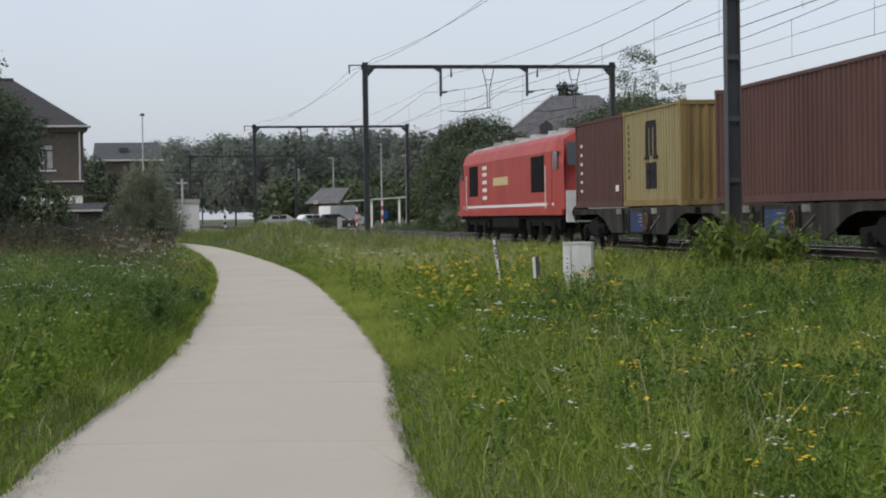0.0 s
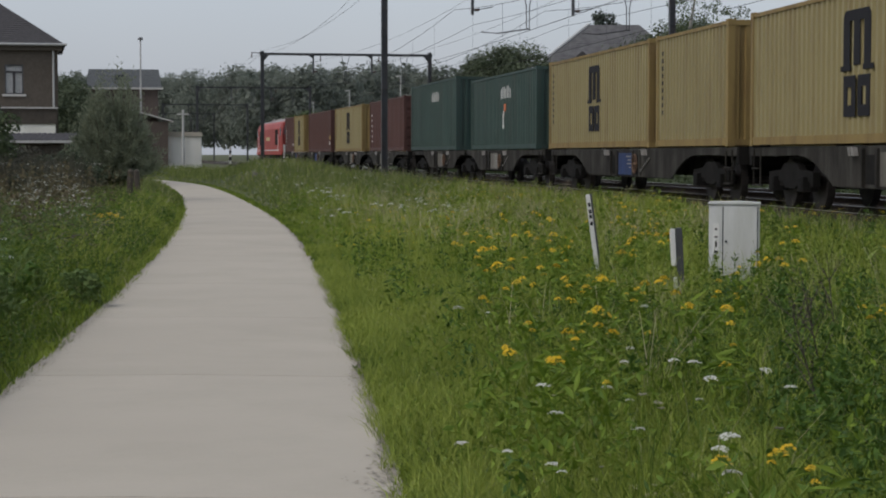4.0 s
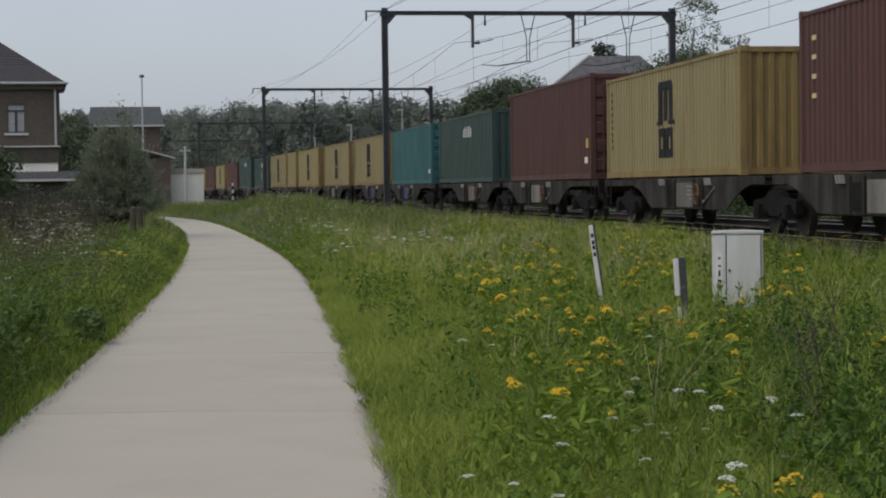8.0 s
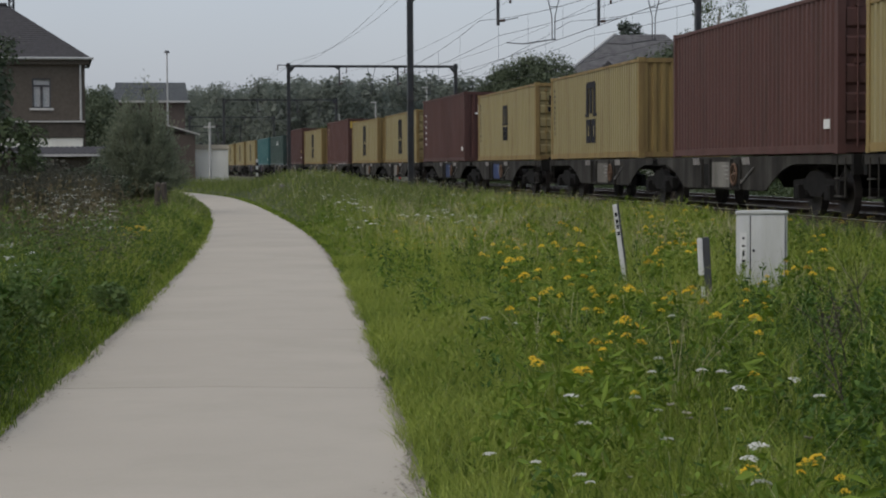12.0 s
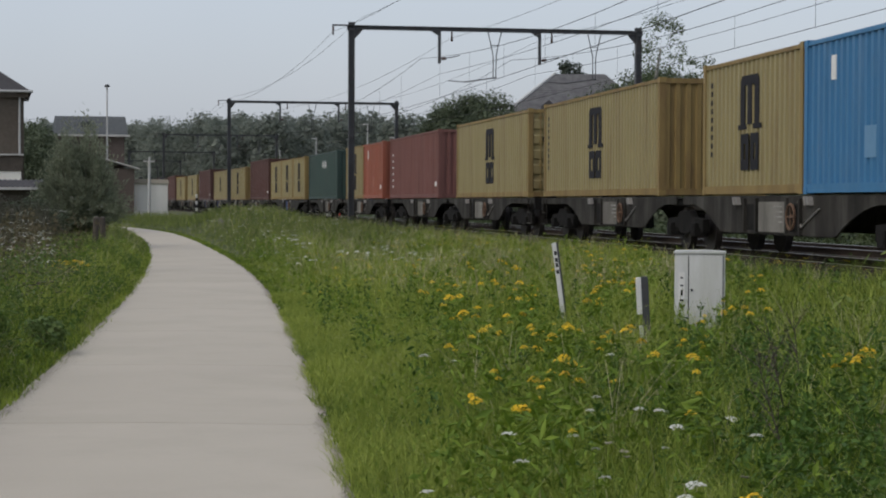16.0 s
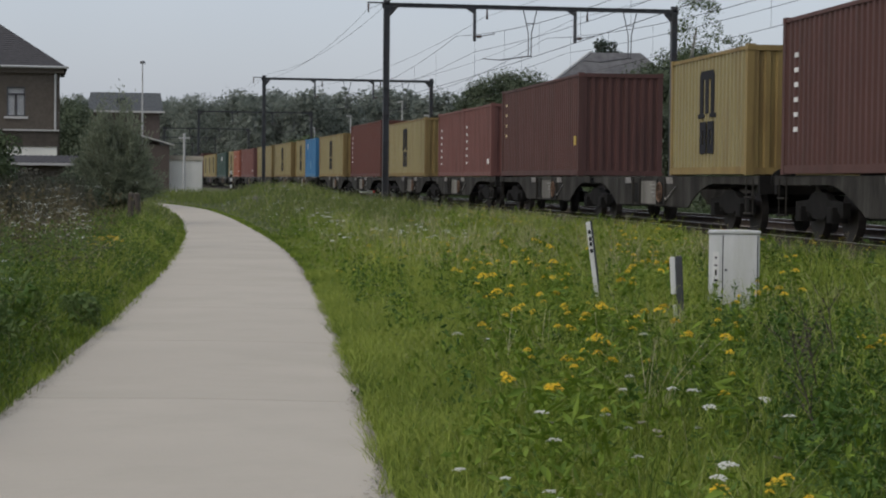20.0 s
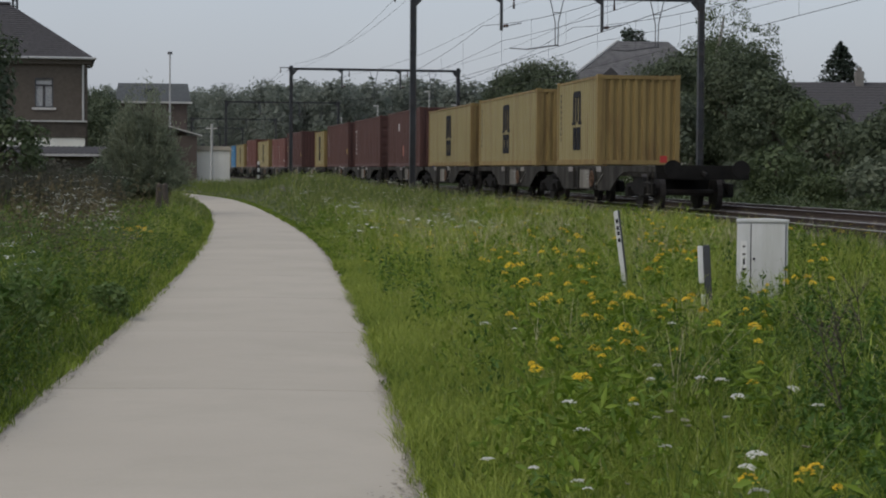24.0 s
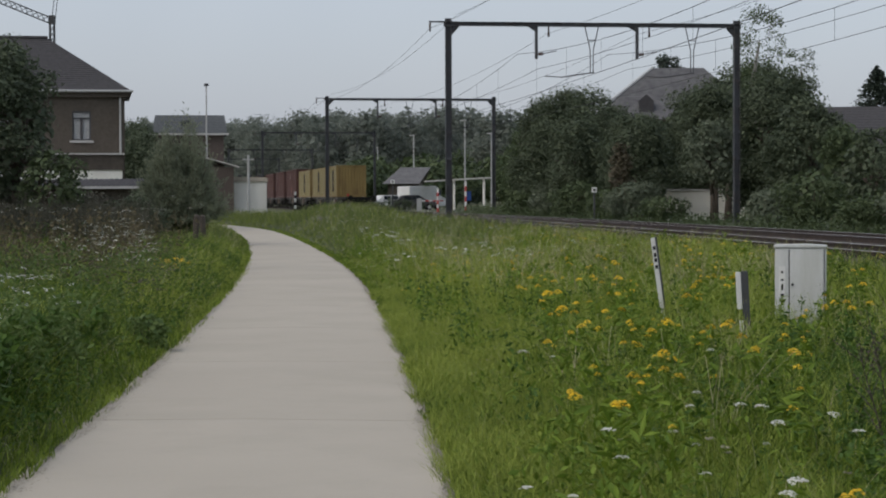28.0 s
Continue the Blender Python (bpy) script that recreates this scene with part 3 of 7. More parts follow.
wire("feeder_wire", span(-2.5, 8.9, 0.7), 0.009, "dark feeder wire on the outer side of the gantries")
wire("feeder_wire", span(-1.3, 9.5, 0.6), 0.009, "dark earth wire on top of the gantries")


# ---- train ----
def container_parts(L, H):
    """Meshes of one container size: the near end of travel is +x, the ground of the box is z 0."""
    W = 2.438
    out = {}
    y0, h = W / 2, H
    g = Geo()
    for sx in (-1, 1):
        for sy in (-1, 1):
            x = sx * (L / 2 - 0.09)
            y = sy * (y0 - 0.08)
            g.box(x - 0.08, x + 0.08, y - 0.07, y + 0.075, 0.11, h - 0.11)
    for sy in (-1, 1):
        y = sy * (y0 - 0.045)
        g.box(-L / 2 + 0.17, L / 2 - 0.17, y - 0.03, y + 0.03, h - 0.1, h - 0.03)
        g.box(-L / 2 + 0.17, L / 2 - 0.17, y - 0.03, y + 0.035, 0.02, 0.17)
    for sx in (-1, 1):
        x = sx * (L / 2 - 0.06)
        g.box(x - 0.05, x + 0.05, -y0 + 0.15, y0 - 0.15, h - 0.13, h - 0.02)
        g.box(x - 0.05, x + 0.05, -y0 + 0.15, y0 - 0.15, 0.02, 0.15)
    out["frame"] = g.mesh("frame", M["yellow"])
    out["corner_casting"] = Geo().box(-0.089, 0.089, -0.081, 0.081, 0, 0.118).mesh("corner_casting", M["yellow"])

    def corrugate(a, b, pitch, depth):
        n = max(2, round((b - a) / pitch))
        p = (b - a) / n
        pts = []
        for i in range(n):
            x = a + i * p
            pts += [(x, 0), (x + p * 0.4, 0), (x + p * 0.52, -depth), (x + p * 0.88, -depth)]
        return pts + [(b, 0)]
    side = corrugate(-L / 2 + 0.17, L / 2 - 0.17, 0.278, 0.05)
    out["side_panel"] = Geo().sheet([[(x, y0 - 0.03 + d, z) for x, d in side] for z in (0.16, h - 0.09)]).mesh("side_panel", M["yellow"])
    end = corrugate(-y0 + 0.15, y0 - 0.15, 0.25, 0.045)
    out["end_wall"] = Geo().sheet([[(L / 2 - 0.03 + d, y, z) for y, d in end] for z in (0.14, h - 0.12)]).mesh("end_wall", M["yellow"])
    g = Geo()
    for i in range(5):
        z = 0.2 + i * (h - 0.4) / 5
        zz = z + (h - 0.4) / 5 - 0.1
        g.prism([(-L / 2 + 0.07, z), (-L / 2 + 0.02, z + 0.06), (-L / 2 + 0.02, zz - 0.06), (-L / 2 + 0.07, zz)], "y", 0.03, y0 - 0.17)
    g.box(-L / 2 + 0.06, -L / 2 + 0.1, 0.012, y0 - 0.15, 0.14, h - 0.12)
    out["door"] = g.mesh("door", M["yellow"])
    g = Geo()
    g.cyl((-L / 2 + 0.0, 0, 0.12), (-L / 2 + 0.0, 0, h - 0.1), 0.018, n=6)
    for z in (0.3, 0.9, 1.6, h - 0.3):
        g.box(-L / 2 - 0.01, -L / 2 + 0.06, -0.05, 0.05, z, z + 0.07)
    out["lock_rod"] = g.mesh("lock_rod", M["pvc"])
    roof = corrugate(-L / 2 + 0.1, L / 2 - 0.1, 0.21, 0.02)
    out["roof"] = Geo().sheet([[(x, y, h - 0.02 + d) for x, d in roof] for y in (-y0 + 0.05, y0 - 0.05)]).mesh("roof", M["yellow"])
    out["floor"] = Geo().box(-L / 2 + 0.1, L / 2 - 0.1, -y0 + 0.06, y0 - 0.06, 0.1, 0.15).mesh("floor", M["wood"])
    return out


SIZES = {(12.19, 2.59): None, (12.19, 2.9): None, (6.06, 2.59): None}
for key in SIZES:
    SIZES[key] = container_parts(*key)
NAMES = {"yellow": "sand-yellow", "maroon": "dark maroon", "red": "red-brown", "rose": "faded rose-brown", "orange": "orange-red", "green": "dark green", "teal": "teal", "blue": "bright blue"}
EDGES = {"yellow": "yellow_end"}
HALF = Matrix.Rotation(math.pi, 4, "Z")


def flat(items, y):
    """Raised plates of lettering and logos on the near side: (x0, x1, z0, z1)."""
    g = Geo()
    for x0, x1, z0, z1 in items:
        g.box(x0, x1, y, y + 0.012, z0, z1)
    return g


def emblem(t, L, y, small=False):
    """A dark emblem of three tall legs over two hollow blocks, mid-side."""
    k = 0.72 if small else 1.0 if L > 7 else 0.85
    e = 0.72 if small else 1.0
    w, z0, q = 0.66 * k, 0.74 if small else 0.46, 0.31 * k
    lo, top, bar, foot = z0 + 0.76 * e, z0 + 1.76 * e, z0 + 1.58 * e, z0 + 0.85 * e
    m = -0.155 * k
    out = [(-w - 0.14, lo), (-w + 0.36, lo), (-w + 0.36, foot), (-w + q, foot), (-w + q, bar), (m, bar), (m, foot), (m + q, foot), (m + q, bar), (w - q, bar), (w - q, foot), (w - 0.36, foot), (w - 0.36, lo), (w + 0.14, lo), (w + 0.14, foot), (w, foot), (w, top - 0.1), (w - 0.1, top), (-w + 0.1, top), (-w, top - 0.1), (-w, foot), (-w - 0.14, foot)]
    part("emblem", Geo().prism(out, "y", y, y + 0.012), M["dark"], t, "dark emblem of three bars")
    for x0, x1 in ((0.06, w - 0.02), (-w + 0.02, -0.06)):
        a0, a1, s = z0, z0 + 0.68 * e, 0.19 * e
        ring = [(x0, a0), (x1, a0), (x1, a1), (x0, a1), (x0, a0 + 0.001), (x0 + s, a0 + s), (x0 + s, a1 - s), (x1 - s, a1 - s), (x1 - s, a0 + s), (x0 + s + 0.001, a0 + s)]
        part("emblem_block", Geo().prism(ring, "y", y, y + 0.012), M["dark"], t, "dark hollow block of the emblem")


def container(L, H, colour, doors_back, marks):
    ps = SIZES[(L, H)]
    size = "forty-foot" if L > 7 else "twenty-foot"
    t = thing("shipping_container", "%s corrugated steel %s shipping container on a flat wagon" % (NAMES[colour], size), "shipping container", "containers on the train")
    m = M[colour]
    turn = None if doors_back else HALF
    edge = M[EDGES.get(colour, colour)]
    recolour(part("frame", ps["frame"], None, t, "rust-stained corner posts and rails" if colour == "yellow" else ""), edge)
    recolour(part("roof", ps["roof"], None, t), m)
    for sx in (-1, 1):
        for z in (0.0, H - 0.118):
            for sy in (-1, 1):
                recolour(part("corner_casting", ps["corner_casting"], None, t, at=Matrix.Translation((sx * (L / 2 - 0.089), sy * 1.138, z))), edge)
    part("floor", ps["floor"], None, t, "wooden floor")
    recolour(part("side_panel", ps["side_panel"], None, t), m)
    recolour(part("side_panel", ps["side_panel"], None, t, at=HALF), m)
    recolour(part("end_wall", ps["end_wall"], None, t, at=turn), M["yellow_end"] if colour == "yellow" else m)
    base = turn or Matrix.Identity(4)
    d = part("door", ps["door"], None, t, at=base)
    recolour(d, m)
    d2 = part("door", ps["door"], None, t, at=base @ Matrix.Diagonal((1, -1, 1, 1)))
    recolour(d2, m)
    for i, y in enumerate((0.3, 0.85)):
        recolour(part("lock_rod", ps["lock_rod"], None, d, at=Matrix.Translation((0, y, 0))), edge)
        recolour(part("lock_rod", ps["lock_rod"], None, d2, at=Matrix.Translation((0, y, 0))), edge)
    y = 2.438 / 2 - 0.03
    ink = "dark" if colour in ("yellow", "orange") else "white"
    x_far = L / 2
    if "emblem" in marks:
        emblem(t, L, y, "small" in marks)
    if "code" in marks:
        zs = [0.75 + 0.17 * i for i in range(9)]
        part("serial_marks", flat([(x_far - 0.62, x_far - 0.52, z, z + 0.1) for z in zs], y), M[ink], t, "small upright row of dark marks")
    if "tall" in marks:
        col = "white" if colour != "yellow" else "dark"
        gold = "gold" in marks
        zs = [H * 0.22 + i * 0.27 for i in range(4 if gold else 6)]
        z0 = H - 0.5 - 0.27 * len(zs)
        items = []
        for i in range(len(zs)):
            z = z0 + i * (0.34 if gold else 0.27)
            items += [(x_far - 0.91, x_far - 0.69, z, z + 0.085)]
        part("lettering", flat(items, y), M["cream" if gold else col], t, "tall upright block lettering as plain bars")
    if "row" in marks:
        items = []
        for i, x in enumerate(np.linspace(0.1, -1.5, 7)):
            items += [(x - (0.06 if i % 2 else 0.1), x, H - 0.86, H - (0.46 if i % 3 else 0.54))]
        part("lettering", flat(items, y), M["white"], t, "white block lettering as plain bars")
    if "sticker" in marks:
        part("sticker", flat([(-0.75, -0.45, H * 0.5, H * 0.5 + 0.25)], y), M["sticker"], t, "orange square sticker")
        part("scuff", flat([(-0.42, -0.2, 0.72, 0.85), (-0.36, -0.24, 0.85, 1.2), (-0.45, -0.3, 1.1, 1.3)], y), M["white"], t, "white paint patch")
    if "tag" in marks:
        part("plate", flat([(-L / 2 + 0.5, -L / 2 + 0.85, 0.45, 0.62)], y), M["white"], t, "small white plate")
    if "patch" in marks:
        part("panel", flat([(1.5, 1.72, 1.85, 2.25)], y), M["white"], t, "small white patch")
        part("scuff", flat([(-0.3, 0.2, 0.55, 1.05)], y - 0.008), M["blue_pale"] if colour == "blue" else M["orange"], t, "faded paint patch")
    if "yplate" in marks:
        part("plate", flat([(-L / 2 + 0.4, -L / 2 + 0.66, H * 0.3, H * 0.39)], y), M["sticker_y"], t, "yellow plate")
    if "endtext" in marks:
        g = Geo()
        for i in range(5):
            yy = 0.75 - i * 0.33
            g.box(-L / 2 - 0.012, -L / 2 + 0.03, yy - 0.2, yy - 0.12, H - 0.95, H - 0.55).box(-L / 2 - 0.012, -L / 2 + 0.03, yy - 0.2, yy, H - 0.95, H - 0.88)
        part("end_lettering", g, M["white"], t, "white lettering as plain bars")
    if "endlogo" in marks:
        g = Geo()
        for yy in (0.75, 0.55, 0.35):
            g.box(-L / 2 - 0.015, -L / 2 + 0.03, yy - 0.09, yy, H - 0.75, H - 0.45)
        g.box(-L / 2 - 0.015, -L / 2 + 0.03, 0.26, 0.75, H - 0.5, H - 0.44).box(-L / 2 - 0.015, -L / 2 + 0.03, 0.55, 0.78, H - 0.98, H - 0.82).box(-L / 2 - 0.015, -L / 2 + 0.03, 0.24, 0.46, H - 0.98, H - 0.82)
        part("end_emblem", g, M["dark"], t, "dark emblem of bars")
    if "gape" in marks:
        part("end_plate", Geo().box(-L / 2 - 0.015, -L / 2 + 0.03, 0.1, 1.05, H - 0.62, H - 0.2), M["sticker_y"], t, "pale yellow square plate")
    return t


F_, S2, HC = 12.19, 6.06, 2.9
# position of the rear end at 14 s, length, height, colour, doors to the rear, marks
TRAIN = [
    (397.15, S2, 2.59, "maroon", 0, "tall tag"), (390.95, S2, 2.59, "yellow", 0, "emblem code"), (375.75, F_, 2.59, "maroon", 1, "yplate tag"),
    (361.35, F_, 2.59, "yellow", 0, "emblem code"), (345.95, F_, 2.59, "maroon", 1, "tall endtext"), (331.40, F_, HC, "green", 0, "row"),
    (315.64, F_, 2.59, "green", 0, "row sticker"), (301.50, F_, 2.59, "yellow", 0, "emblem code"), (294.77, S2, 2.59, "yellow", 0, "code"),
    (281.07, F_, 2.59, "yellow", 0, "emblem"), (265.45, F_, 2.59, "yellow", 1, "emblem endlogo"), (250.89, F_, 2.59, "yellow", 0, "emblem code"),
    (235.8, F_, 2.59, "teal", 1, "tag"), (221.35, F_, 2.59, "green", 0, "row"), (205.63, F_, HC, "maroon", 1, "tag yplate"),
    (191.47, F_, 2.59, "yellow", 0, "emblem code"), (175.51, F_, HC, "maroon", 1, "tall gold gape"), (161.01, F_, 2.59, "yellow", 0, "emblem"),
    (145.46, F_, 2.59, "yellow", 1, "emblem code endlogo"), (130.91, F_, HC, "maroon", 0, "tall tag endtext"), (115.17, F_, 2.59, "yellow", 1, "emblem small code endlogo"),
    (100.3, F_, 2.59, "yellow", 0, "emblem code"), (84.46, F_, HC, "maroon", 1, "tag"), (76.88, S2, 2.59, "yellow", 0, "emblem"),
    (70.65, S2, 2.59, "yellow", 0, "emblem"), (64.40, S2, 2.59, "yellow", 0, "emblem code"), (50.26, F_, 2.59, "green", 0, "row"),
    (40.71, S2, 2.59, "yellow", 0, "emblem code"), (34.55, S2, 2.59, "orange", 0, "tag patch"), (20.21, F_, 2.59, "rose", 0, "tall tag"),
    (4.19, F_, 2.59, "yellow", 1, "emblem endlogo"), (-10.1, F_, 2.59, "yellow", 0, "emblem code"), (-19.54, S2, 2.59, "yellow", 0, "emblem code"),
    (-25.66, S2, 2.59, "blue", 0, "patch"), (-39.94, F_, 2.59, "yellow", 0, "emblem code"), (-55.67, F_, HC, "red", 1, "tall"),
    (-70.27, F_, 2.59, "yellow", 0, "emblem code"), (-80.06, S2, 2.59, "rose", 0, "tall"), (-86.2, S2, 2.59, "rose", 0, "tall tag"),
    (-100.43, F_, HC, "maroon", 0, "tall gold yplate"), (-116.62, S2, 2.59, "yellow", 0, "emblem"), (-131.02, F_, HC, "maroon", 0, "tall yplate endtext"),
    (-146.96, F_, HC, "maroon", 1, "tall endtext"), (-162.61, F_, HC, "maroon", 0, "patch"), (-177.84, F_, 2.59, "yellow", 0, "emblem"),
    (-192.23, F_, 2.59, "yellow", 0, "emblem code"), (-201.88, S2, 2.59, "yellow", 0, "emblem code"),
]
DECK = 1.17
SPEED = 25.633
MOVING = []
for q, L, H, colour, doors, marks in TRAIN:
    c = container(L, H, colour, doors, marks.split())
    MOVING.append((c, q + L / 2, RAIL + DECK))


def wheelset(parent, x):
    g = Geo()
    g.cyl((x, -1.0, 0.46), (x, 1.0, 0.46), 0.08, n=8)
    for y in (-0.82, 0.68):
        g.cyl((x, y, 0.46), (x, y + 0.14, 0.46), 0.46, n=20)
    part("wheelset", g, M["wheel"], parent)


def bogie(parent, x):
    b = part("bogie", Geo().box(x - 0.25, x + 0.25, -1.0, 1.0, 0.5, 0.8), M["black"], parent, "dark two-axle bogie")
    for sy in (-1, 1):
        y = sy * 1.03
        g = Geo().prism([(x - 1.35, 0.42), (x - 1.35, 0.68), (x - 0.6, 0.72), (x - 0.35, 0.85), (x + 0.35, 0.85), (x + 0.6, 0.72), (x + 1.35, 0.68), (x + 1.35, 0.42), (x + 1.1, 0.52), (x + 0.5, 0.5), (x + 0.3, 0.38), (x - 0.3, 0.38), (x - 0.5, 0.5), (x - 1.1, 0.52)], "y", y - 0.07, y + 0.07)
        for e in (-0.9, 0.9):
            g.box(x + e - 0.16, x + e + 0.16, y - 0.12, y + 0.16 * (1 if sy > 0 else 1), 0.33, 0.6).cyl((x + e, y - 0.1, 0.46), (x + e, y + 0.17 * sy, 0.46), 0.13, n=10)
            for k in (-0.26, 0.26):
                g.cyl((x + e + k, y, 0.42), (x + e + k, y, 0.68), 0.07, n=7)
        part("side_frame", g, M["black"], b)
    wheelset(b, x - 0.9)
    wheelset(b, x + 0.9)
    return b


def platform(parent, a, b, ba, bb, m, panel):
    """One deck from a to b along the wagon, with bogies at ba and bb."""
    p = part("platform", Geo().box(a, b, -0.45, 0.45, 0.86, 1.06), M["wagon"], parent)
    for sy in (-1, 1):
        y = sy * 1.2
        lo, hi = ba + 1.55, bb - 1.55
        g = Geo().prism([(a, 0.98), (ba - 1.3, 0.98), (ba - 0.9, 0.988), (ba + 0.9, 0.988), (lo - 0.35, 0.964), (lo + 0.05, 0.892), (lo + 0.45, 0.78), (lo + 0.85, 0.644), (lo + 1.15, 0.516), (lo + 1.25, 0.468), (hi - 1.25, 0.468), (hi - 1.15, 0.516), (hi - 0.85, 0.644), (hi - 0.45, 0.78), (hi - 0.05, 0.892), (hi + 0.35, 0.964), (bb - 0.9, 0.988), (bb + 1.3, 0.98), (b, 0.98), (b, 1.14), (a, 1.14)], "y", y - 0.012, y + 0.012)
        g.box(a, b, y - 0.1 if sy > 0 else y, y if sy > 0 else y + 0.1, 1.1, 1.15)
        g.box(lo + 1.4, hi - 1.4, y - 0.07 if sy > 0 else y, y if sy > 0 else y + 0.07, 0.45, 0.5)
        part("side_sill", g, m, p)
        mid = (lo + hi) / 2
        for k in (-1.55, -0.85, 0.85, 1.55):
            part("rib", Geo().box(mid + k - 0.04, mid + k + 0.04, y, y + sy * 0.07, 0.48, 1.1), m, p)
        pl = part("panel", Geo().box(mid - 0.75, mid + 0.75, y, y + sy * 0.03, 0.5, 1.04), panel, p, "paler side panel")
        g = Geo()
        for i in range(4):
            w = (0.5, 0.34, 0.42, 0.2)[i]
            g.box(mid - 0.6, mid - 0.6 + w, min(y, y + sy * 0.036), max(y, y + sy * 0.036), 0.94 - i * 0.09, 0.97 - i * 0.09)
        part("lettering", g, M["wagon_lug"], pl, "worn pale lettering as plain bars")
        for k in (-2.0, 2.0):
            for e in (-0.1, 0.06):
                part("container_lug", Geo().prism([(mid + k + e - 0.06, 0.98), (mid + k + e + 0.03, 0.98), (mid + k + e + 0.1, 1.13), (mid + k + e + 0.01, 1.13)], "y", min(y + sy * 0.01, y + sy * 0.1), max(y + sy * 0.01, y + sy * 0.1)), M["wagon_lug"], p, "worn pale steel lug")
        # No recess is cut: flat black plates stand for the shade inside one.
        for k in (-1.22, 1.2):
            part("bay", Geo().box(mid + k - 0.28, mid + k + 0.28, min(y, y + sy * 0.02), max(y, y + sy * 0.02), 0.52, 1.0), M["black"], p, "flat black plate in place of a shaded recess")
        part("hose", Geo().cyl((mid - 2.5, y + sy * 0.04, 0.92), (mid - 1.6, y + sy * 0.04, 0.6), 0.014, n=5).cyl((mid - 1.6, y + sy * 0.04, 0.6), (mid - 1.45, y + sy * 0.04, 1.05), 0.014, n=5), M["wagon_lug"], p, "grey brake hose")
        if sy > 0:
            g = Geo().cyl((mid - 1.2, y, 0.78), (mid - 1.2, y + 0.1, 0.78), 0.04, n=8)
            rim = [(mid - 1.2 + 0.22 * math.cos(q * math.pi / 8), y + 0.09, 0.78 + 0.22 * math.sin(q * math.pi / 8)) for q in range(17)]
            for q in range(16):
                g.cyl(rim[q], rim[q + 1], 0.024, n=5)
                if q % 4 == 0:
                    g.cyl(rim[q], (mid - 1.2, y + 0.09, 0.78), 0.015, n=4)
            part("handbrake_wheel", g, M["rust_steel"], p, "rusty handbrake wheel")
    bar = Geo().box(0, 0.15, -1.15, 1.15, 0.96, 1.06).mesh("cross_member", M["wagon"])
    for x in np.arange(a + 0.4, b, 1.5):
        part("cross_member", bar, None, p, at=Matrix.Translation((x, 0, 0)))
    return p


def wagon(rear, front, joint, blue):
    """A container wagon between two places along the train; joint: the middle of a double wagon, or None."""
    c = (rear + front) / 2
    t = thing("container_wagon", "grimy %s container flat wagon on black bogies" % ("blue-sided" if blue else "grey-brown"), "rail wagon", "wagons of the train")
    m, panel = (M["wagon"], M["wagon_blue"]) if blue else (M["wagon"], M["wagon_panel"])
    r, f = rear - c, front - c
    if joint is None:
        platform(t, r, f, r + 2.3, f - 2.3, m, panel)
        xs = [r + 2.3, f - 2.3]
    else:
        j = joint - c
        platform(t, r, j - 0.25, r + 2.3, j - 0.1, m, panel)
        platform(t, j + 0.25, f, j + 0.1, f - 2.3, m, panel)
        xs = [r + 2.3, j, f - 2.3]
    for x in xs:
        bogie(t, x)
    for e, x in ((-1, r), (1, f)):
        part("end_beam", Geo().box(x - 0.08, x + 0.08, -1.2, 1.2, 0.8, 1.16), M["black"], t)
        for y in (-0.875, 0.875):
            part("buffer", Geo().cyl((x, y, 1.06), (x + e * 0.45, y, 1.06), 0.1, n=10).cyl((x + e * 0.45, y, 1.06), (x + e * 0.5, y, 1.06), 0.23, n=14), M["black"], t, "round buffer")
        part("coupling", Geo().cyl((x, 0, 0.98), (x + e * 0.5, 0, 0.9), 0.06, n=6), M["black"], t)
        g = Geo().cyl((x - e * 0.3, 1.22, 0.4), (x - e * 0.3, 1.22, 1.1), 0.018, n=6).cyl((x - e * 0.75, 1.22, 0.4), (x - e * 0.75, 1.22, 1.1), 0.018, n=6)
        g.box(min(x - e * 0.3, x - e * 0.75), max(x - e * 0.3, x - e * 0.75), 1.17, 1.27, 0.4, 0.43).box(min(x - e * 0.3, x - e * 0.75), max(x - e * 0.3, x - e * 0.75), 1.17, 1.27, 0.72, 0.75)
        part("step", g, M["wagon"], t, "steel side step")
    MOVING.append((t, c, RAIL))
    return t


E1 = 0.55
WAGONS = [(375.75, 403.25, 389.45, 1), (345.55, 373.55, 359.55, 0), (315.19, 343, 329.11, 0), (294.77, 312.83, None, 1), (265.45, 292.92, 279.18, 0),
          (235.8, 263.1, 249.4, 1), (205.63, 233.5, 219.6, 0), (175.51, 203.7, 189.6, 0), (145.46, 173.2, 159.3, 0), (115.17, 143.1, 129.1, 1),
          (84.46, 112.5, 98.5, 0), (64, 82.55, None, 1), (34.1, 61.95, 48, 0), (4.19, 31.95, 18.1, 0), (-25.66, 2.1, -11.8, 0),
          (-56.09, -27.95, -42, 0), (-86.2, -58.1, -72.1, 0), (-116.62, -88.2, -102.3, 0), (-146.96, -118.8, -132.9, 0), (-177.84, -150.4, -164.2, 0), (-208.1, -180, -194, 0)]
for rear, front, joint, blue in WAGONS:
    wagon(rear - E1, front + E1, joint, blue)


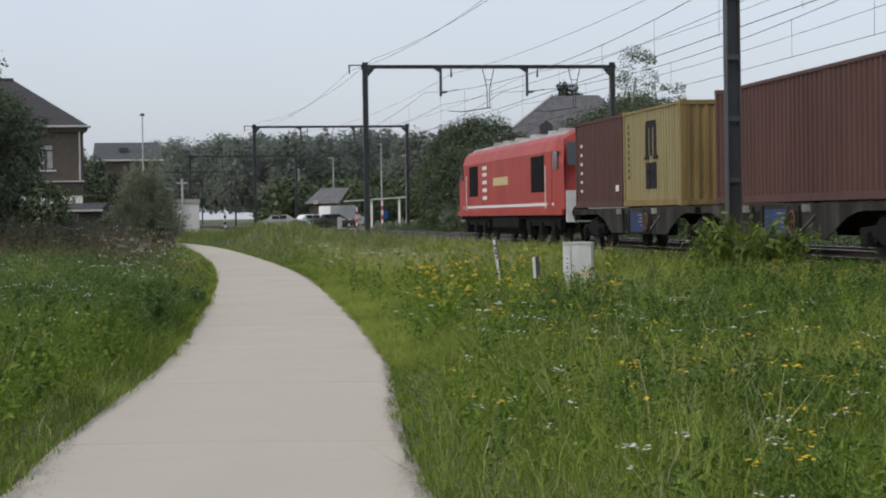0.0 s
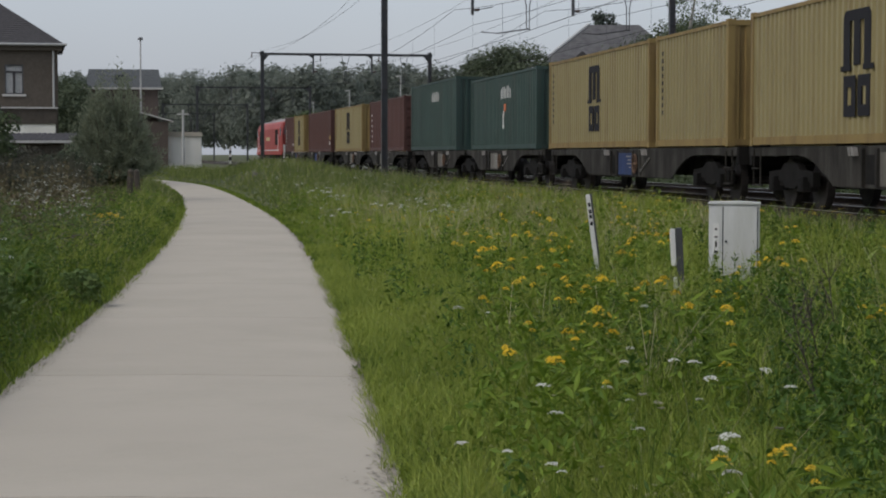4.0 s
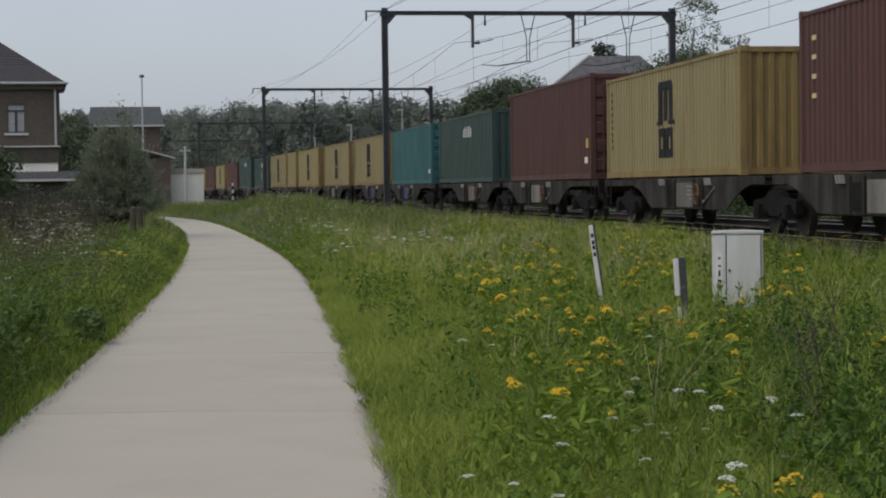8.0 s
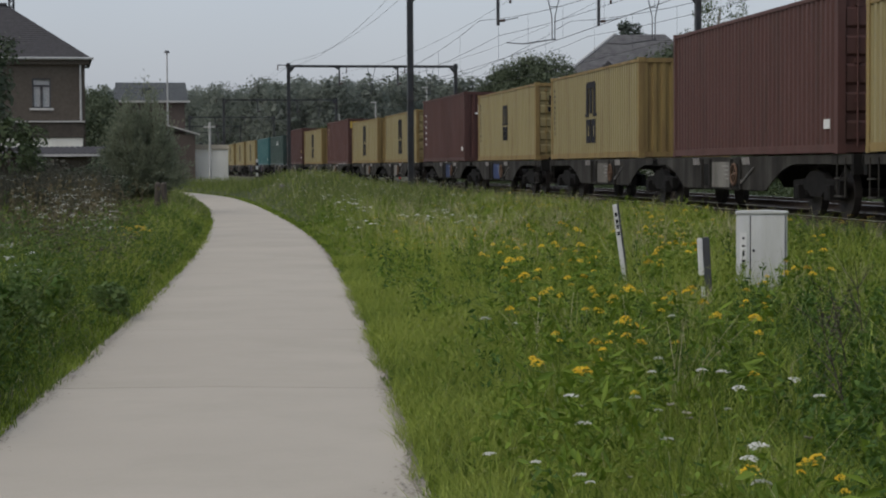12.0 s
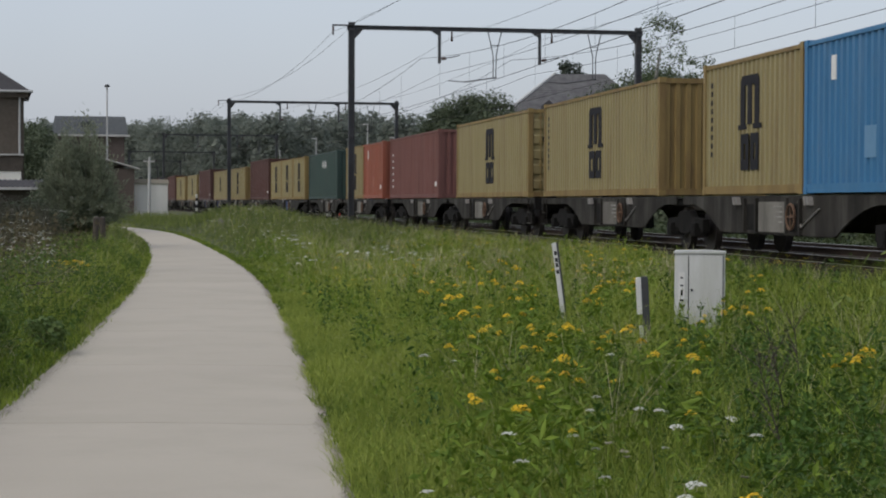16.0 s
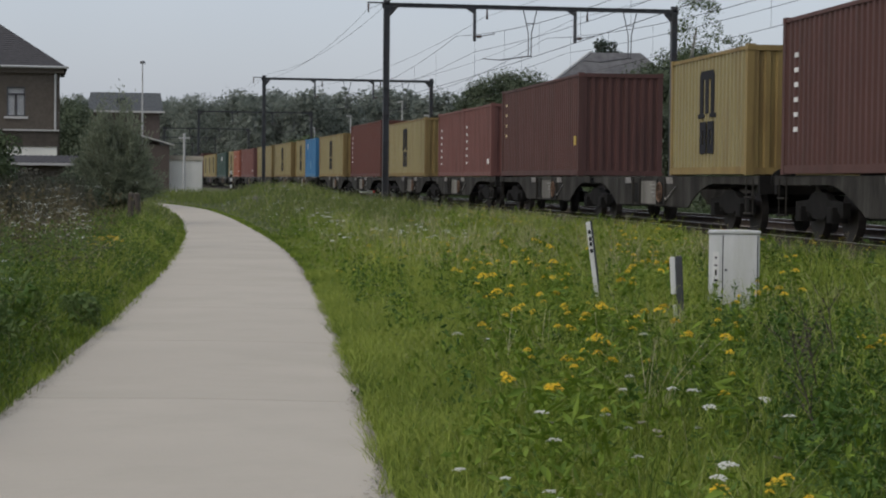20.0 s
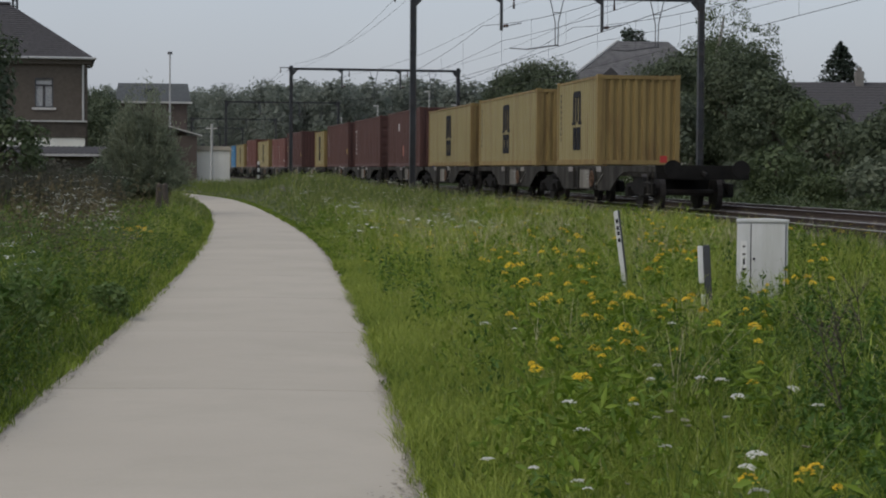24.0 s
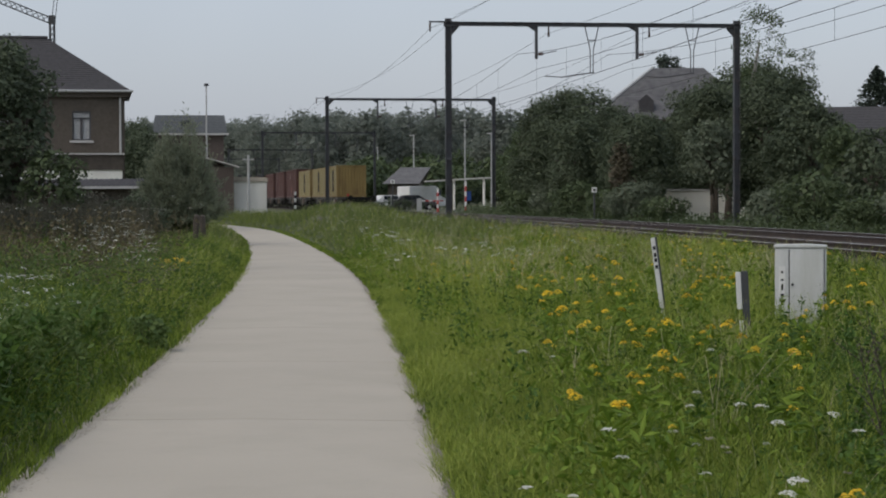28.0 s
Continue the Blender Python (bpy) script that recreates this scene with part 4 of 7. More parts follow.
def locomotive(c):
    t = thing("diesel_locomotive", "red diesel freight locomotive with grey roof and dark windows", "locomotive")
    L2, w = 10.2, 1.3
    prof = [(-w, 1.15), (-w, 3.0), (-1.12, 3.45), (-0.75, 3.72), (0, 3.82), (0.75, 3.72), (1.12, 3.45), (w, 3.0), (w, 1.15)]
    g = Geo()
    g.sheet([[(x, y * (0.985 if abs(x) > 9 else 1), z) for y, z in ((-w, 1.15), (-w, 3.05))] for x in np.linspace(-8.9, 8.9, 30)])
    g.sheet([[(x, y, z) for y, z in ((w, 3.05), (w, 1.15))] for x in np.linspace(-8.9, 8.9, 30)])
    part("body_side", g, M["loco_red"], t)
    g = Geo()
    g.sheet([[(x, y, z) for y, z in ((-w, 3.05), (-1.16, 3.4), (-0.75, 3.7), (0, 3.8), (0.75, 3.7), (1.16, 3.4), (w, 3.05))] for x in np.linspace(-8.9, 8.9, 24)])
    part("roof", g, M["loco_roof"], t, "dirty grey roof")
    for s in (-1, 1):
        part("roof_shoulder", Geo().sheet([[(x, s * (w + 0.01), 3.04), (x, s * 1.172, 3.41), (x, s * 0.98, 3.57)] for x in (-8.9, 8.9)]), M["loco_red"], t, "red shoulder of the roof")
    for e in (-1, 1):
        g = Geo()
        a = [(8.9, -w, 1.15), (8.9, -w, 3.05), (8.9, -1.16, 3.4), (8.9, -0.75, 3.7), (8.9, 0.75, 3.7), (8.9, 1.16, 3.4), (8.9, w, 3.05), (8.9, w, 1.15)]
        b = [(10.2, -1.25, 1.15), (10.05, -1.25, 2.5), (9.45, -1.1, 3.4), (9.35, -0.7, 3.62), (9.35, 0.7, 3.62), (9.45, 1.1, 3.4), (10.05, 1.25, 2.5), (10.2, 1.25, 1.15)]
        g.sheet([[(e * x, y, z) for x, y, z in a], [(e * x, y, z) for x, y, z in b]])
        g.f.append(tuple(range(8, 16)))
        cab = part("cab", g, M["loco_red"], t)
        for s in (-1, 1):
            part("windscreen", Geo().add([(e * 10.07, s * 0.1, 2.55), (e * 10.07, s * 1.12, 2.55), (e * 9.56, s * 1.02, 3.3), (e * 9.56, s * 0.1, 3.3)], [(0, 1, 2, 3)]), M["glass"], cab, "dark windscreen")
            part("side_window", Geo().box(e * 9.1 - 0.32, e * 9.1 + 0.32, s * 1.29 - 0.03, s * 1.29 + 0.03, 2.45, 3.02), M["glass"], cab, "dark cab window")
            part("cab_door", Geo().box(e * 8.2 - 0.34, e * 8.2 + 0.34, s * w - 0.015, s * w + 0.02, 1.2, 3.0), M["loco_red"], cab, bevel=0.01)
            part("headlamp", Geo().cyl((e * 10.15, s * 0.8, 1.55), (e * 10.24, s * 0.8, 1.55), 0.13, n=12), M["white"], cab, "round headlamp")
            part("grab_rail", Geo().cyl((e * 7.75, s * 1.36, 1.2), (e * 7.75, s * 1.36, 2.6), 0.02, n=6), M["white"], cab, "white grab rail")
        part("nose_panel", Geo().box(min(e * 10.13, e * 10.21), max(e * 10.13, e * 10.21), -1.2, 1.2, 0.75, 1.75), M["white"], t, "pale buffer-beam panel")
        for y in (-0.875, 0.875):
            part("buffer", Geo().cyl((e * 10.2, y, 1.05), (e * 10.6, y, 1.05), 0.11, n=10).cyl((e * 10.6, y, 1.05), (e * 10.67, y, 1.05), 0.24, n=14), M["black"], t, "round buffer")
    for s in (-1, 1):
        for x0, x1, z0, z1 in ((5.4, 7.3, 1.75, 2.95), (-7.3, -5.2, 1.75, 2.95)):
            g = Geo().box(x0, x1, s * w - 0.01, s * w + 0.015, z0, z1)
            for z in np.arange(z0 + 0.05, z1, 0.12):
                g.box(x0, x1, s * w - 0.01, s * w + 0.035, z, z + 0.03)
            part("grille", g, M["black"], t, "black radiator grille")
        part("stripe", Geo().box(-8.8, 8.8, s * w - 0.005, s * w + 0.012, 1.28, 1.38), M["white"], t, "pale stripe along the body side")
        g = Geo()
        for i in range(9):
            g.box(-0.9 + i * 0.33, -0.9 + i * 0.33 + 0.24, s * w - 0.005, s * w + 0.014, 2.1, 2.4)
        part("lettering", g, M["cream"], t, "pale lettering as plain bars")
        for z in (1.6, 1.9, 2.2, 2.5, 2.75):
            part("mark", Geo().box(3.4, 4.3, s * w - 0.005, s * w + 0.014, z, z + 0.14), M["white"], t, "white bar of lettering")
        part("sole_bar", Geo().box(-10.1, 10.1, s * 1.3 - 0.04, s * 1.3 + 0.04, 0.98, 1.16), M["loco_red"], t)
    part("underframe", Geo().box(-10.0, 10.0, -1.2, 1.2, 0.85, 1.16), M["black"], t)
    part("fuel_tank", Geo().prism([(-1.25, 0.55), (-1.0, 0.3), (1.0, 0.3), (1.25, 0.55), (1.25, 0.95), (-1.25, 0.95)], "x", -2.6, 2.6), M["black"], t, "black fuel tank", bevel=0.02)
    for x in (-5.6, -3.9, -0.8, 2.2, 4.6, 6.6):
        part("roof_vent", Geo().cyl((x, 0, 3.7), (x, 0, 3.9), 0.45, 0.4, n=14), M["loco_roof"], t, smooth=False)
    for e in (-1, 1):
        x = e * 6.4
        b = part("bogie", Geo().box(x - 2.6, x + 2.6, -0.9, 0.9, 0.55, 0.85), M["black"], t, "black three-axle bogie")
        for s in (-1, 1):
            g = Geo().prism([(x - 2.8, 0.5), (x - 2.8, 0.9), (x + 2.8, 0.9), (x + 2.8, 0.5), (x + 2.3, 0.62), (x - 2.3, 0.62)], "y", s * 1.1 - 0.08, s * 1.1 + 0.08)
            for k in (-2.0, 0, 2.0):
                g.box(x + k - 0.22, x + k + 0.22, s * 1.1 - 0.15, s * 1.1 + 0.15, 0.32, 0.75)
            part("side_frame", g, M["black"], b)
        for k in (-2.0, 0, 2.0):
            g = Geo().cyl((x + k, -1, 0.5), (x + k, 1, 0.5), 0.09, n=8)
            for y in (-0.82, 0.68):
                g.cyl((x + k, y, 0.5), (x + k, y + 0.14, 0.5), 0.5, n=20)
            part("wheelset", g, M["wheel"], b)
    MOVING.append((t, c, RAIL))
    return t


locomotive(403.8 + 0.5 + 10.7)
tail = MOVING[len(TRAIN) + len(WAGONS) - 1][0]
part("tail_plate", Geo().box(-14.75, -14.7, 0.95, 1.12, 1.22, 1.39), M["signred"], tail, "red tail plate with a yellow edge")


# ---- vegetation helpers ----
def leaves(pts, size, rng, droop=0.0, up=0.75, slim=1.0):
    """A diamond leaf at each place, mostly facing the sky; returns vertices and triangles."""
    n = len(pts)
    nrm = rng.normal(size=(n, 3)) * 0.55
    nrm[:, 2] += up
    nrm /= np.linalg.norm(nrm, axis=1, keepdims=True)
    d = np.cross(nrm, rng.normal(size=(n, 3)))
    d[:, 2] -= droop
    d /= np.linalg.norm(d, axis=1, keepdims=True) + 1e-9
    e = np.cross(nrm, d)
    L = (size * rng.uniform(0.6, 1.3, n))[:, None]
    w = L * rng.uniform(0.25, 0.42, n)[:, None] * slim
    v = np.stack([pts - d * L * 0.5, pts + e * w + nrm * L * 0.08, pts + d * L * 0.5, pts - e * w + nrm * L * 0.08], 1).reshape(-1, 3)
    b = np.arange(n)[:, None] * 4
    f = np.concatenate([b + [0, 1, 2], b + [0, 2, 3]])
    return v, f


def crown_points(n, c, r, rng, clump=0.16, fill=0.25, nclump=None):
    """Places of leaves in clumps over an uneven ellipsoid."""
    nc = nclump or max(24, n // 20)
    u = rng.normal(size=(nc, 3))
    u /= np.linalg.norm(u, axis=1, keepdims=True)
    rad = rng.uniform(fill, 1.0, nc) ** 0.6
    bump = 0.97 + 0.1 * np.sin(u[:, 0] * 5 + c[0]) * np.cos(u[:, 2] * 4 + c[1]) + rng.normal(0, 0.03, nc)
    cc = u * (rad * bump)[:, None] * np.array(r)
    k = rng.integers(0, nc, n)
    s = clump * min(r) * rng.uniform(0.6, 1.4, nc)[k]
    return cc[k] + np.clip(rng.normal(size=(n, 3)), -1.25, 1.25) * s[:, None] + np.array(c)


def masses(c, r, rng, n, k=(0.24, 0.42), low=-0.55):
    """Rounded leaf masses set over an ellipsoid, some standing proud of it: (centre, radii)."""
    out = []
    c, r = np.array(c), np.array(r)
    for i in range(n):
        u = rng.normal(size=3)
        u /= np.linalg.norm(u)
        u[2] = max(u[2], low)
        q = rng.uniform(*k)
        out.append((c + u * r * rng.uniform(0.62, 0.9), np.array([q, q, q * rng.uniform(0.7, 0.95)]) * (r[0] * 0.75 + r[2] * 0.25)))
    return out


def foliage(core, lobes, size, rng, cover=0.7, stray=0.3, floor=0.05):
    """Leaf masses whose leaves face outwards, with stray sprays that break the outline, over a heart of larger sprays."""
    P, N, S = [], [], []
    for k, group in enumerate((core, lobes)):
        for c, r in group:
            c, r, q = np.array(c), np.array(r), size if k else size * 1.9
            m = int((cover if k else 1.5) * 10.5 * (r[0] * r[2] * 2 + r[0] * r[1]) / 3 * 2.4 / q ** 2)
            u = rng.normal(size=(m, 3))
            u /= np.linalg.norm(u, axis=1, keepdims=True)
            u = u[u[:, 2] > -0.75]
            m = len(u)
            d = np.where(rng.random(m) < stray, rng.uniform(0.95, 1.45, m), rng.uniform(0.35, 1.0, m) ** 0.5) if k else rng.uniform(0.8, 1.15, m)
            P.append(c + u * r * d[:, None])
            N.append(u)
            S.append(np.full(m, q))
    P, N, S = np.concatenate(P), np.concatenate(N), np.concatenate(S)
    keep = P[:, 2] > floor
    P, N, S = P[keep], N[keep], S[keep]
    m = len(P)
    nrm = N + rng.normal(size=(m, 3)) * 0.6 + np.array([0, 0, 0.5])
    nrm /= np.linalg.norm(nrm, axis=1, keepdims=True)
    d = np.cross(nrm, rng.normal(size=(m, 3)))
    d /= np.linalg.norm(d, axis=1, keepdims=True) + 1e-9
    e = np.cross(nrm, d)
    L = (S * rng.uniform(0.6, 1.35, m))[:, None]
    w = L * rng.uniform(0.27, 0.42, m)[:, None]
    v = np.stack([P - d * L * 0.5, P + e * w + nrm * L * 0.1, P + d * L * 0.5, P - e * w + nrm * L * 0.1], 1).reshape(-1, 3)
    b = np.arange(m)[:, None] * 4
    return v, np.concatenate([b + [0, 1, 2], b + [0, 2, 3]])


def tree(name, x, y, h, r, leaf, label, size=0.12, seed=0, trunk=None, lift=0.25, bark="bark", group="", stems=1, cat="tree", airy=False, cover=0.8):
    rng = np.random.default_rng(seed + 11)
    z0 = float(ground_z(x, y)) - 0.05
    t = thing(name, label, cat, group, Matrix.Translation((x, y, z0)))
    g = Geo()
    tr = trunk or h * 0.022
    for k in range(stems):
        ox, oy = (rng.uniform(-0.2, 0.2) * r * (stems > 1) for _ in range(2))
        p = [Vector((ox * 0.4, oy * 0.4, 0)), Vector((ox + rng.normal() * 0.05 * h * 0.3, oy, h * 0.3)), Vector((ox * 1.6 + rng.normal() * 0.03 * h, oy * 1.6, h * 0.62)), Vector((ox * 1.8, oy * 1.8, h * 0.8))]
        rr = [tr, tr * 0.8, tr * 0.5, tr * 0.15]
        for i in range(3):
            g.cyl(p[i], p[i + 1], rr[i], rr[i + 1], 8)
        for i in range(7):
            f = rng.uniform(0.1, 0.6)
            a = p[1].lerp(p[3], f)
            ang = rng.uniform(0, 6.28)
            b = a + Vector((math.cos(ang) * r * 0.5, math.sin(ang) * r * 0.5, h * rng.uniform(0.03, 0.12)))
            mid = a.lerp(b, 0.5) + Vector((0, 0, h * 0.02))
            g.cyl(a, mid, tr * 0.38, tr * 0.25, 6).cyl(mid, b, tr * 0.25, tr * 0.06, 6)
    part("trunk", g, M[bark], t, smooth=True)
    rng2 = np.random.default_rng(seed + 77)
    cz = h * (lift + 1) / 2
    hz = h * (1 - lift) / 2
    if airy:
        lobes = [(np.array(c), np.array(q)) for c, q in masses((0, 0, cz), (r, r, hz), rng2, 40, (0.14, 0.28))]
        v, f = foliage([], lobes, size, rng2, 0.34, 0.7)
    else:
        lobes = masses((0, 0, cz), (r * 0.95, r * 0.95, hz), rng2, max(10, min(46, int(9 * hz * r ** 0.3))), (0.2, 0.36), -0.9 if lift < 0.1 else -0.55)
        v, f = foliage([((0, 0, cz), (r * 0.66, r * 0.66, hz * 0.78))], lobes, size, rng2, cover)
    part("crown", fast_mesh("crown", v, f, M[leaf]), None, t)
    return t


def willow(name, x, y, h, r, label, shoots, seed, weep=0.0, material="leaf_willow", group=""):
    """A bush or tree of arching shoots set with narrow leaves."""
    rng = np.random.default_rng(seed)
    t = thing(name, label, "willow", group, Matrix.Translation((x, y, float(ground_z(x, y)) - 0.05)))
    g, P, D = Geo(), [], []
    for i in range(shoots):
        a, e = rng.uniform(0, 6.283), rng.uniform(0, 1) ** 0.7
        tip = np.array([math.cos(a) * r * e * rng.uniform(0.7, 1.05), math.sin(a) * r * e * rng.uniform(0.7, 1.05), h * (1 - 0.7 * e ** 2.0) * rng.uniform(0.6, 0.98) * (0.86 + 0.22 * math.sin(2.3 * a + seed))])
        root = np.array([math.cos(a) * 0.12 * r, math.sin(a) * 0.12 * r, h * 0.06 * (1 + 6 * weep)])
        u = np.linspace(0.22, 1, 64)[:, None]
        arc = root + (tip - root) * u + np.array([0, 0, 1.0]) * (0.18 * h * u * (1 - u) - weep * 0.75 * h * np.maximum(0, u - 0.45) ** 1.5)
        if i % 5 == 0:
            g.cyl(root, arc[20], 0.03, 0.018, 5).cyl(arc[20], arc[45], 0.018, 0.006, 5)
        P.append(arc + rng.normal(0, 0.055, arc.shape))
        D.append(np.repeat((arc[-1] - arc[30])[None], 64, 0))
    part("trunk", g, M["bark"], t)
    P, D = np.concatenate(P), np.concatenate(D)
    n = len(P)
    d = D / np.linalg.norm(D, axis=1, keepdims=True) + rng.normal(0, 0.45, (n, 3))
    d /= np.linalg.norm(d, axis=1, keepdims=True)
    e = np.cross(d, rng.normal(size=(n, 3)))
    e /= np.linalg.norm(e, axis=1, keepdims=True)
    L = rng.uniform(0.09, 0.17, n)[:, None] * (1 + 0.4 * weep)
    v = np.stack([P - d * L * 0.5, P + e * L * 0.13, P + d * L * 0.5, P - e * L * 0.13], 1).reshape(-1, 3)
    b = np.arange(n)[:, None] * 4
    part("crown", fast_mesh("crown", v, np.concatenate([b + [0, 1, 2], b + [0, 2, 3]]), M[material]), None, t)


def blades(n, sample, hfun, w, rng, lean=0.35, keep=None):
    """Grass blades: five vertices each, three triangles."""
    x, y = sample(n)
    ok = np.abs(x - path_x(y)) > np.where(x > path_x(y), half_right(y) - 0.05, half_left(y) - 0.05) + 0.2 * (cloud(y, x * 0.2, 0.5, 6) - 0.5) + rng.normal(0, 0.02, n)
    ok &= (aside(x, y) < -1.7 + 1.2 * cloud(x, y, 1.1, 7) + 0.7 * step(30 - y, 0, 10)) | (aside(x, y) > 8.4)
    if keep is not None:
        ok &= keep(x, y)
    x, y = x[ok], y[ok]
    n = len(x)
    h = hfun(x, y) * rng.uniform(0.55, 1.25, n)
    z = ground_z(x, y) - 0.02
    a = rng.uniform(0, 6.283, n)
    l = np.abs(rng.normal(lean, 0.2, n)) * h
    dx, dy = np.cos(a) * l, np.sin(a) * l
    b = rng.uniform(0, 6.283, n)
    ww = w * rng.uniform(0.6, 1.4, n)
    ux, uy = np.cos(b) * ww, np.sin(b) * ww
    v = np.empty((n, 4, 3))
    v[:, 0] = np.stack([x, y, z], -1)
    v[:, 1] = np.stack([x + dx * 0.3 - ux, y + dy * 0.3 - uy, z + h * 0.5], -1)
    v[:, 2] = np.stack([x + dx * 0.3 + ux, y + dy * 0.3 + uy, z + h * 0.5], -1)
    v[:, 3] = np.stack([x + dx, y + dy, z + h * 0.98 - l * 0.3], -1)
    t = np.arange(n)[:, None] * 4
    f = np.concatenate([t + [0, 2, 1], t + [1, 2, 3]])
    return v.reshape(-1, 3), f


def field(y0, y1, xl, xr, rng):
    """A sampler over a strip that widens with distance."""
    def sample(n):
        y = rng.uniform(y0, y1, n)
        u = rng.uniform(0, 1, n)
        return xl(y) + (xr(y) - xl(y)) * u, y
    return sample


def height(x, y):
    """Grass height: low by the path, tall in the meadow, tallest on the far bank."""
    d = np.abs(x - path_x(y)) - 1.1
    right = x > path_x(y)
    patch = 0.65 * cloud(x, y, 1.3, 4) + 0.35 * cloud(x, y, 0.45, 5)
    tall = np.where(right, (0.2 + 0.36 * patch) * (1 - 0.25 * step(y, 13, 17) * (1 - step(y, 26, 34))), 0.36 + 0.5 * patch)
    low = np.where(right, 0.10, 0.16)
    k = step(d, 0.0, np.where(right, 1.3, 0.9))
    hump = 0.3 * step(y, 45, 80) * right * step(d, 0.5, 2.0)
    return (low + (tall - low) * k + hump) * (1 - 0.35 * step(aside(x, y), -5, -1.5) * (y < 60))


rng = np.random.default_rng(21)
left_edge = lambda y: -0.33 * np.maximum(y, 0) - 2.5 - 0.1 * np.abs(y)
right_edge = lambda y: np.minimum(0.29 * np.maximum(y + 6, 0) + 1.5 + 0 * y, np.interp(y, Y_, X_) - 0.5)
wide_edge = lambda y: np.minimum(3.0 + 0.235 * (y + 24), np.interp(y, Y_, X_) - 1.2)
ZONES = [(-15, 5, 105000, 0.0034, lambda y: -5.2 - 0.06 * y, lambda y: np.minimum(7.6 + 0.1 * y, np.interp(y, Y_, X_) - 0.5)), (5, 21, 165000, 0.0026, left_edge, right_edge),
         (21, 50, 150000, 0.0055, left_edge, right_edge), (50, 125, 80000, 0.012, lambda y: -0.33 * y - 2, lambda y: np.interp(y, Y_, X_) - 0.5), (-2, 22, 30000, 0.007, right_edge, lambda y: np.interp(y, Y_, X_) - 0.2)]
for i, (y0, y1, n, w, l, r) in enumerate(ZONES):
    v, f = blades(n, field(y0, y1, l, r, rng), height, w, rng, keep=lambda x, y: rng.random(len(x)) < 0.55 + 0.6 * cloud(x, y, 1.0, 8))
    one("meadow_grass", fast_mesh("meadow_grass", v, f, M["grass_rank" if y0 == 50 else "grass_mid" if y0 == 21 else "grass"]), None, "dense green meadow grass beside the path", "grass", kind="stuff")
    v, f = blades(n // (9 if y0 == 50 else 2 if y0 == 21 else 4), field(y0, y1, l, r, rng), lambda x, y: height(x, y) * 0.95, w * 1.1, rng, lean=0.55, keep=lambda x, y: rng.random(len(x)) < 0.2 + 1.1 * cloud(x, y, 1.6, 9))
    one("light_grass", fast_mesh("light_grass", v, f, M["grass_light"]), None, "light green grass blades in the meadow", "grass", kind="stuff")
    v, f = blades(n // 22, field(y0, y1, l, r, rng), lambda x, y: height(x, y) * 1.45, w * 0.5, rng, lean=0.7)
    one("dry_stems", fast_mesh("dry_stems", v, f, M["straw"]), None, "thin dry grass stems above the meadow", "grass", kind="stuff")


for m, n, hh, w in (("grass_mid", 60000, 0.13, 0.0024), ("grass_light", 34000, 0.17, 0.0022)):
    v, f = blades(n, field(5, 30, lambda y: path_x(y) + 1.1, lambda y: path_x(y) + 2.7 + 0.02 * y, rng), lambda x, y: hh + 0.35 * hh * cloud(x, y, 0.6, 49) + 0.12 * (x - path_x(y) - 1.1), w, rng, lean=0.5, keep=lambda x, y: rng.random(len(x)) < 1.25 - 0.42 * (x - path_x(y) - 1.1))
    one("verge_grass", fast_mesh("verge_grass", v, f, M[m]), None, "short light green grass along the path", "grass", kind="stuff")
v, f = blades(26000, field(16, 40, lambda y: path_x(y) + 2.2, lambda y: 0.12 * y, rng), lambda x, y: 0.32 + 0.2 * cloud(x, y, 1.4, 50), 0.0042, rng, lean=0.5)
one("verge_grass", fast_mesh("verge_grass", v, f, M["grass_light"]), None, "pale green leaning meadow grass", "grass", kind="stuff")
over = lambda y0, y1: field(y0, y1, lambda y: 0.4 + 0.05 * y, wide_edge, rng)
for m, n, hh in (("grass", 36000, 0.5), ("grass_light", 9000, 0.55), ("straw", 1200, 0.62)):
    v, f = blades(n, over(-12, 17), lambda x, y: hh * (0.75 + 0.5 * cloud(x, y, 1.0, 48)), 0.0019, rng, lean=0.55)
    one("tall_grass", fast_mesh("tall_grass", v, f, M[m]), None, "tall thin leaning grass above the herbs", "grass", kind="stuff")


def herbs(n, sample, hfun, size, material, name, label, rng, keep=None, droop=0.1):
    x, y = sample(n)
    ok = (np.abs(x - path_x(y)) > 1.25) & (aside(x, y) < -1.2)
    if keep is not None:
        ok &= keep(x, y)
    x, y = x[ok], y[ok]
    z = ground_z(x, y) + hfun(x, y) * rng.uniform(0.15, 1.0, len(x)) ** 0.7
    v, f = leaves(np.stack([x, y, z], -1), size * 1.5, rng, droop, 0.6, 0.42)
    return one(name, fast_mesh(name, v, f, M[material]), None, label, "weeds", kind="stuff")


v, f = blades(16000, field(40, 60, left_edge, lambda y: path_x(y), rng), lambda x, y: 1.1 + 0.65 * cloud(x, y, 1.5, 17), 0.009, rng, lean=0.15, keep=lambda x, y: x < path_x(y) - 3.8)
one("tall_stems", fast_mesh("tall_stems", v, f, M["leaf_brown"]), None, "tall brown weed stems on the bank", "weeds", kind="stuff")
patchy = lambda x, y: 0.6 * cloud(x, y, 1.2, 10) + 0.4 * cloud(x, y, 0.4, 11) > 0.33 + 0.25 * rng.random(len(x))
herbs(110000, field(5, 24, left_edge, right_edge, rng), lambda x, y: height(x, y) * 0.9, 0.032, "herb", "meadow_herbs", "leafy green herbs among the grass", rng, patchy)
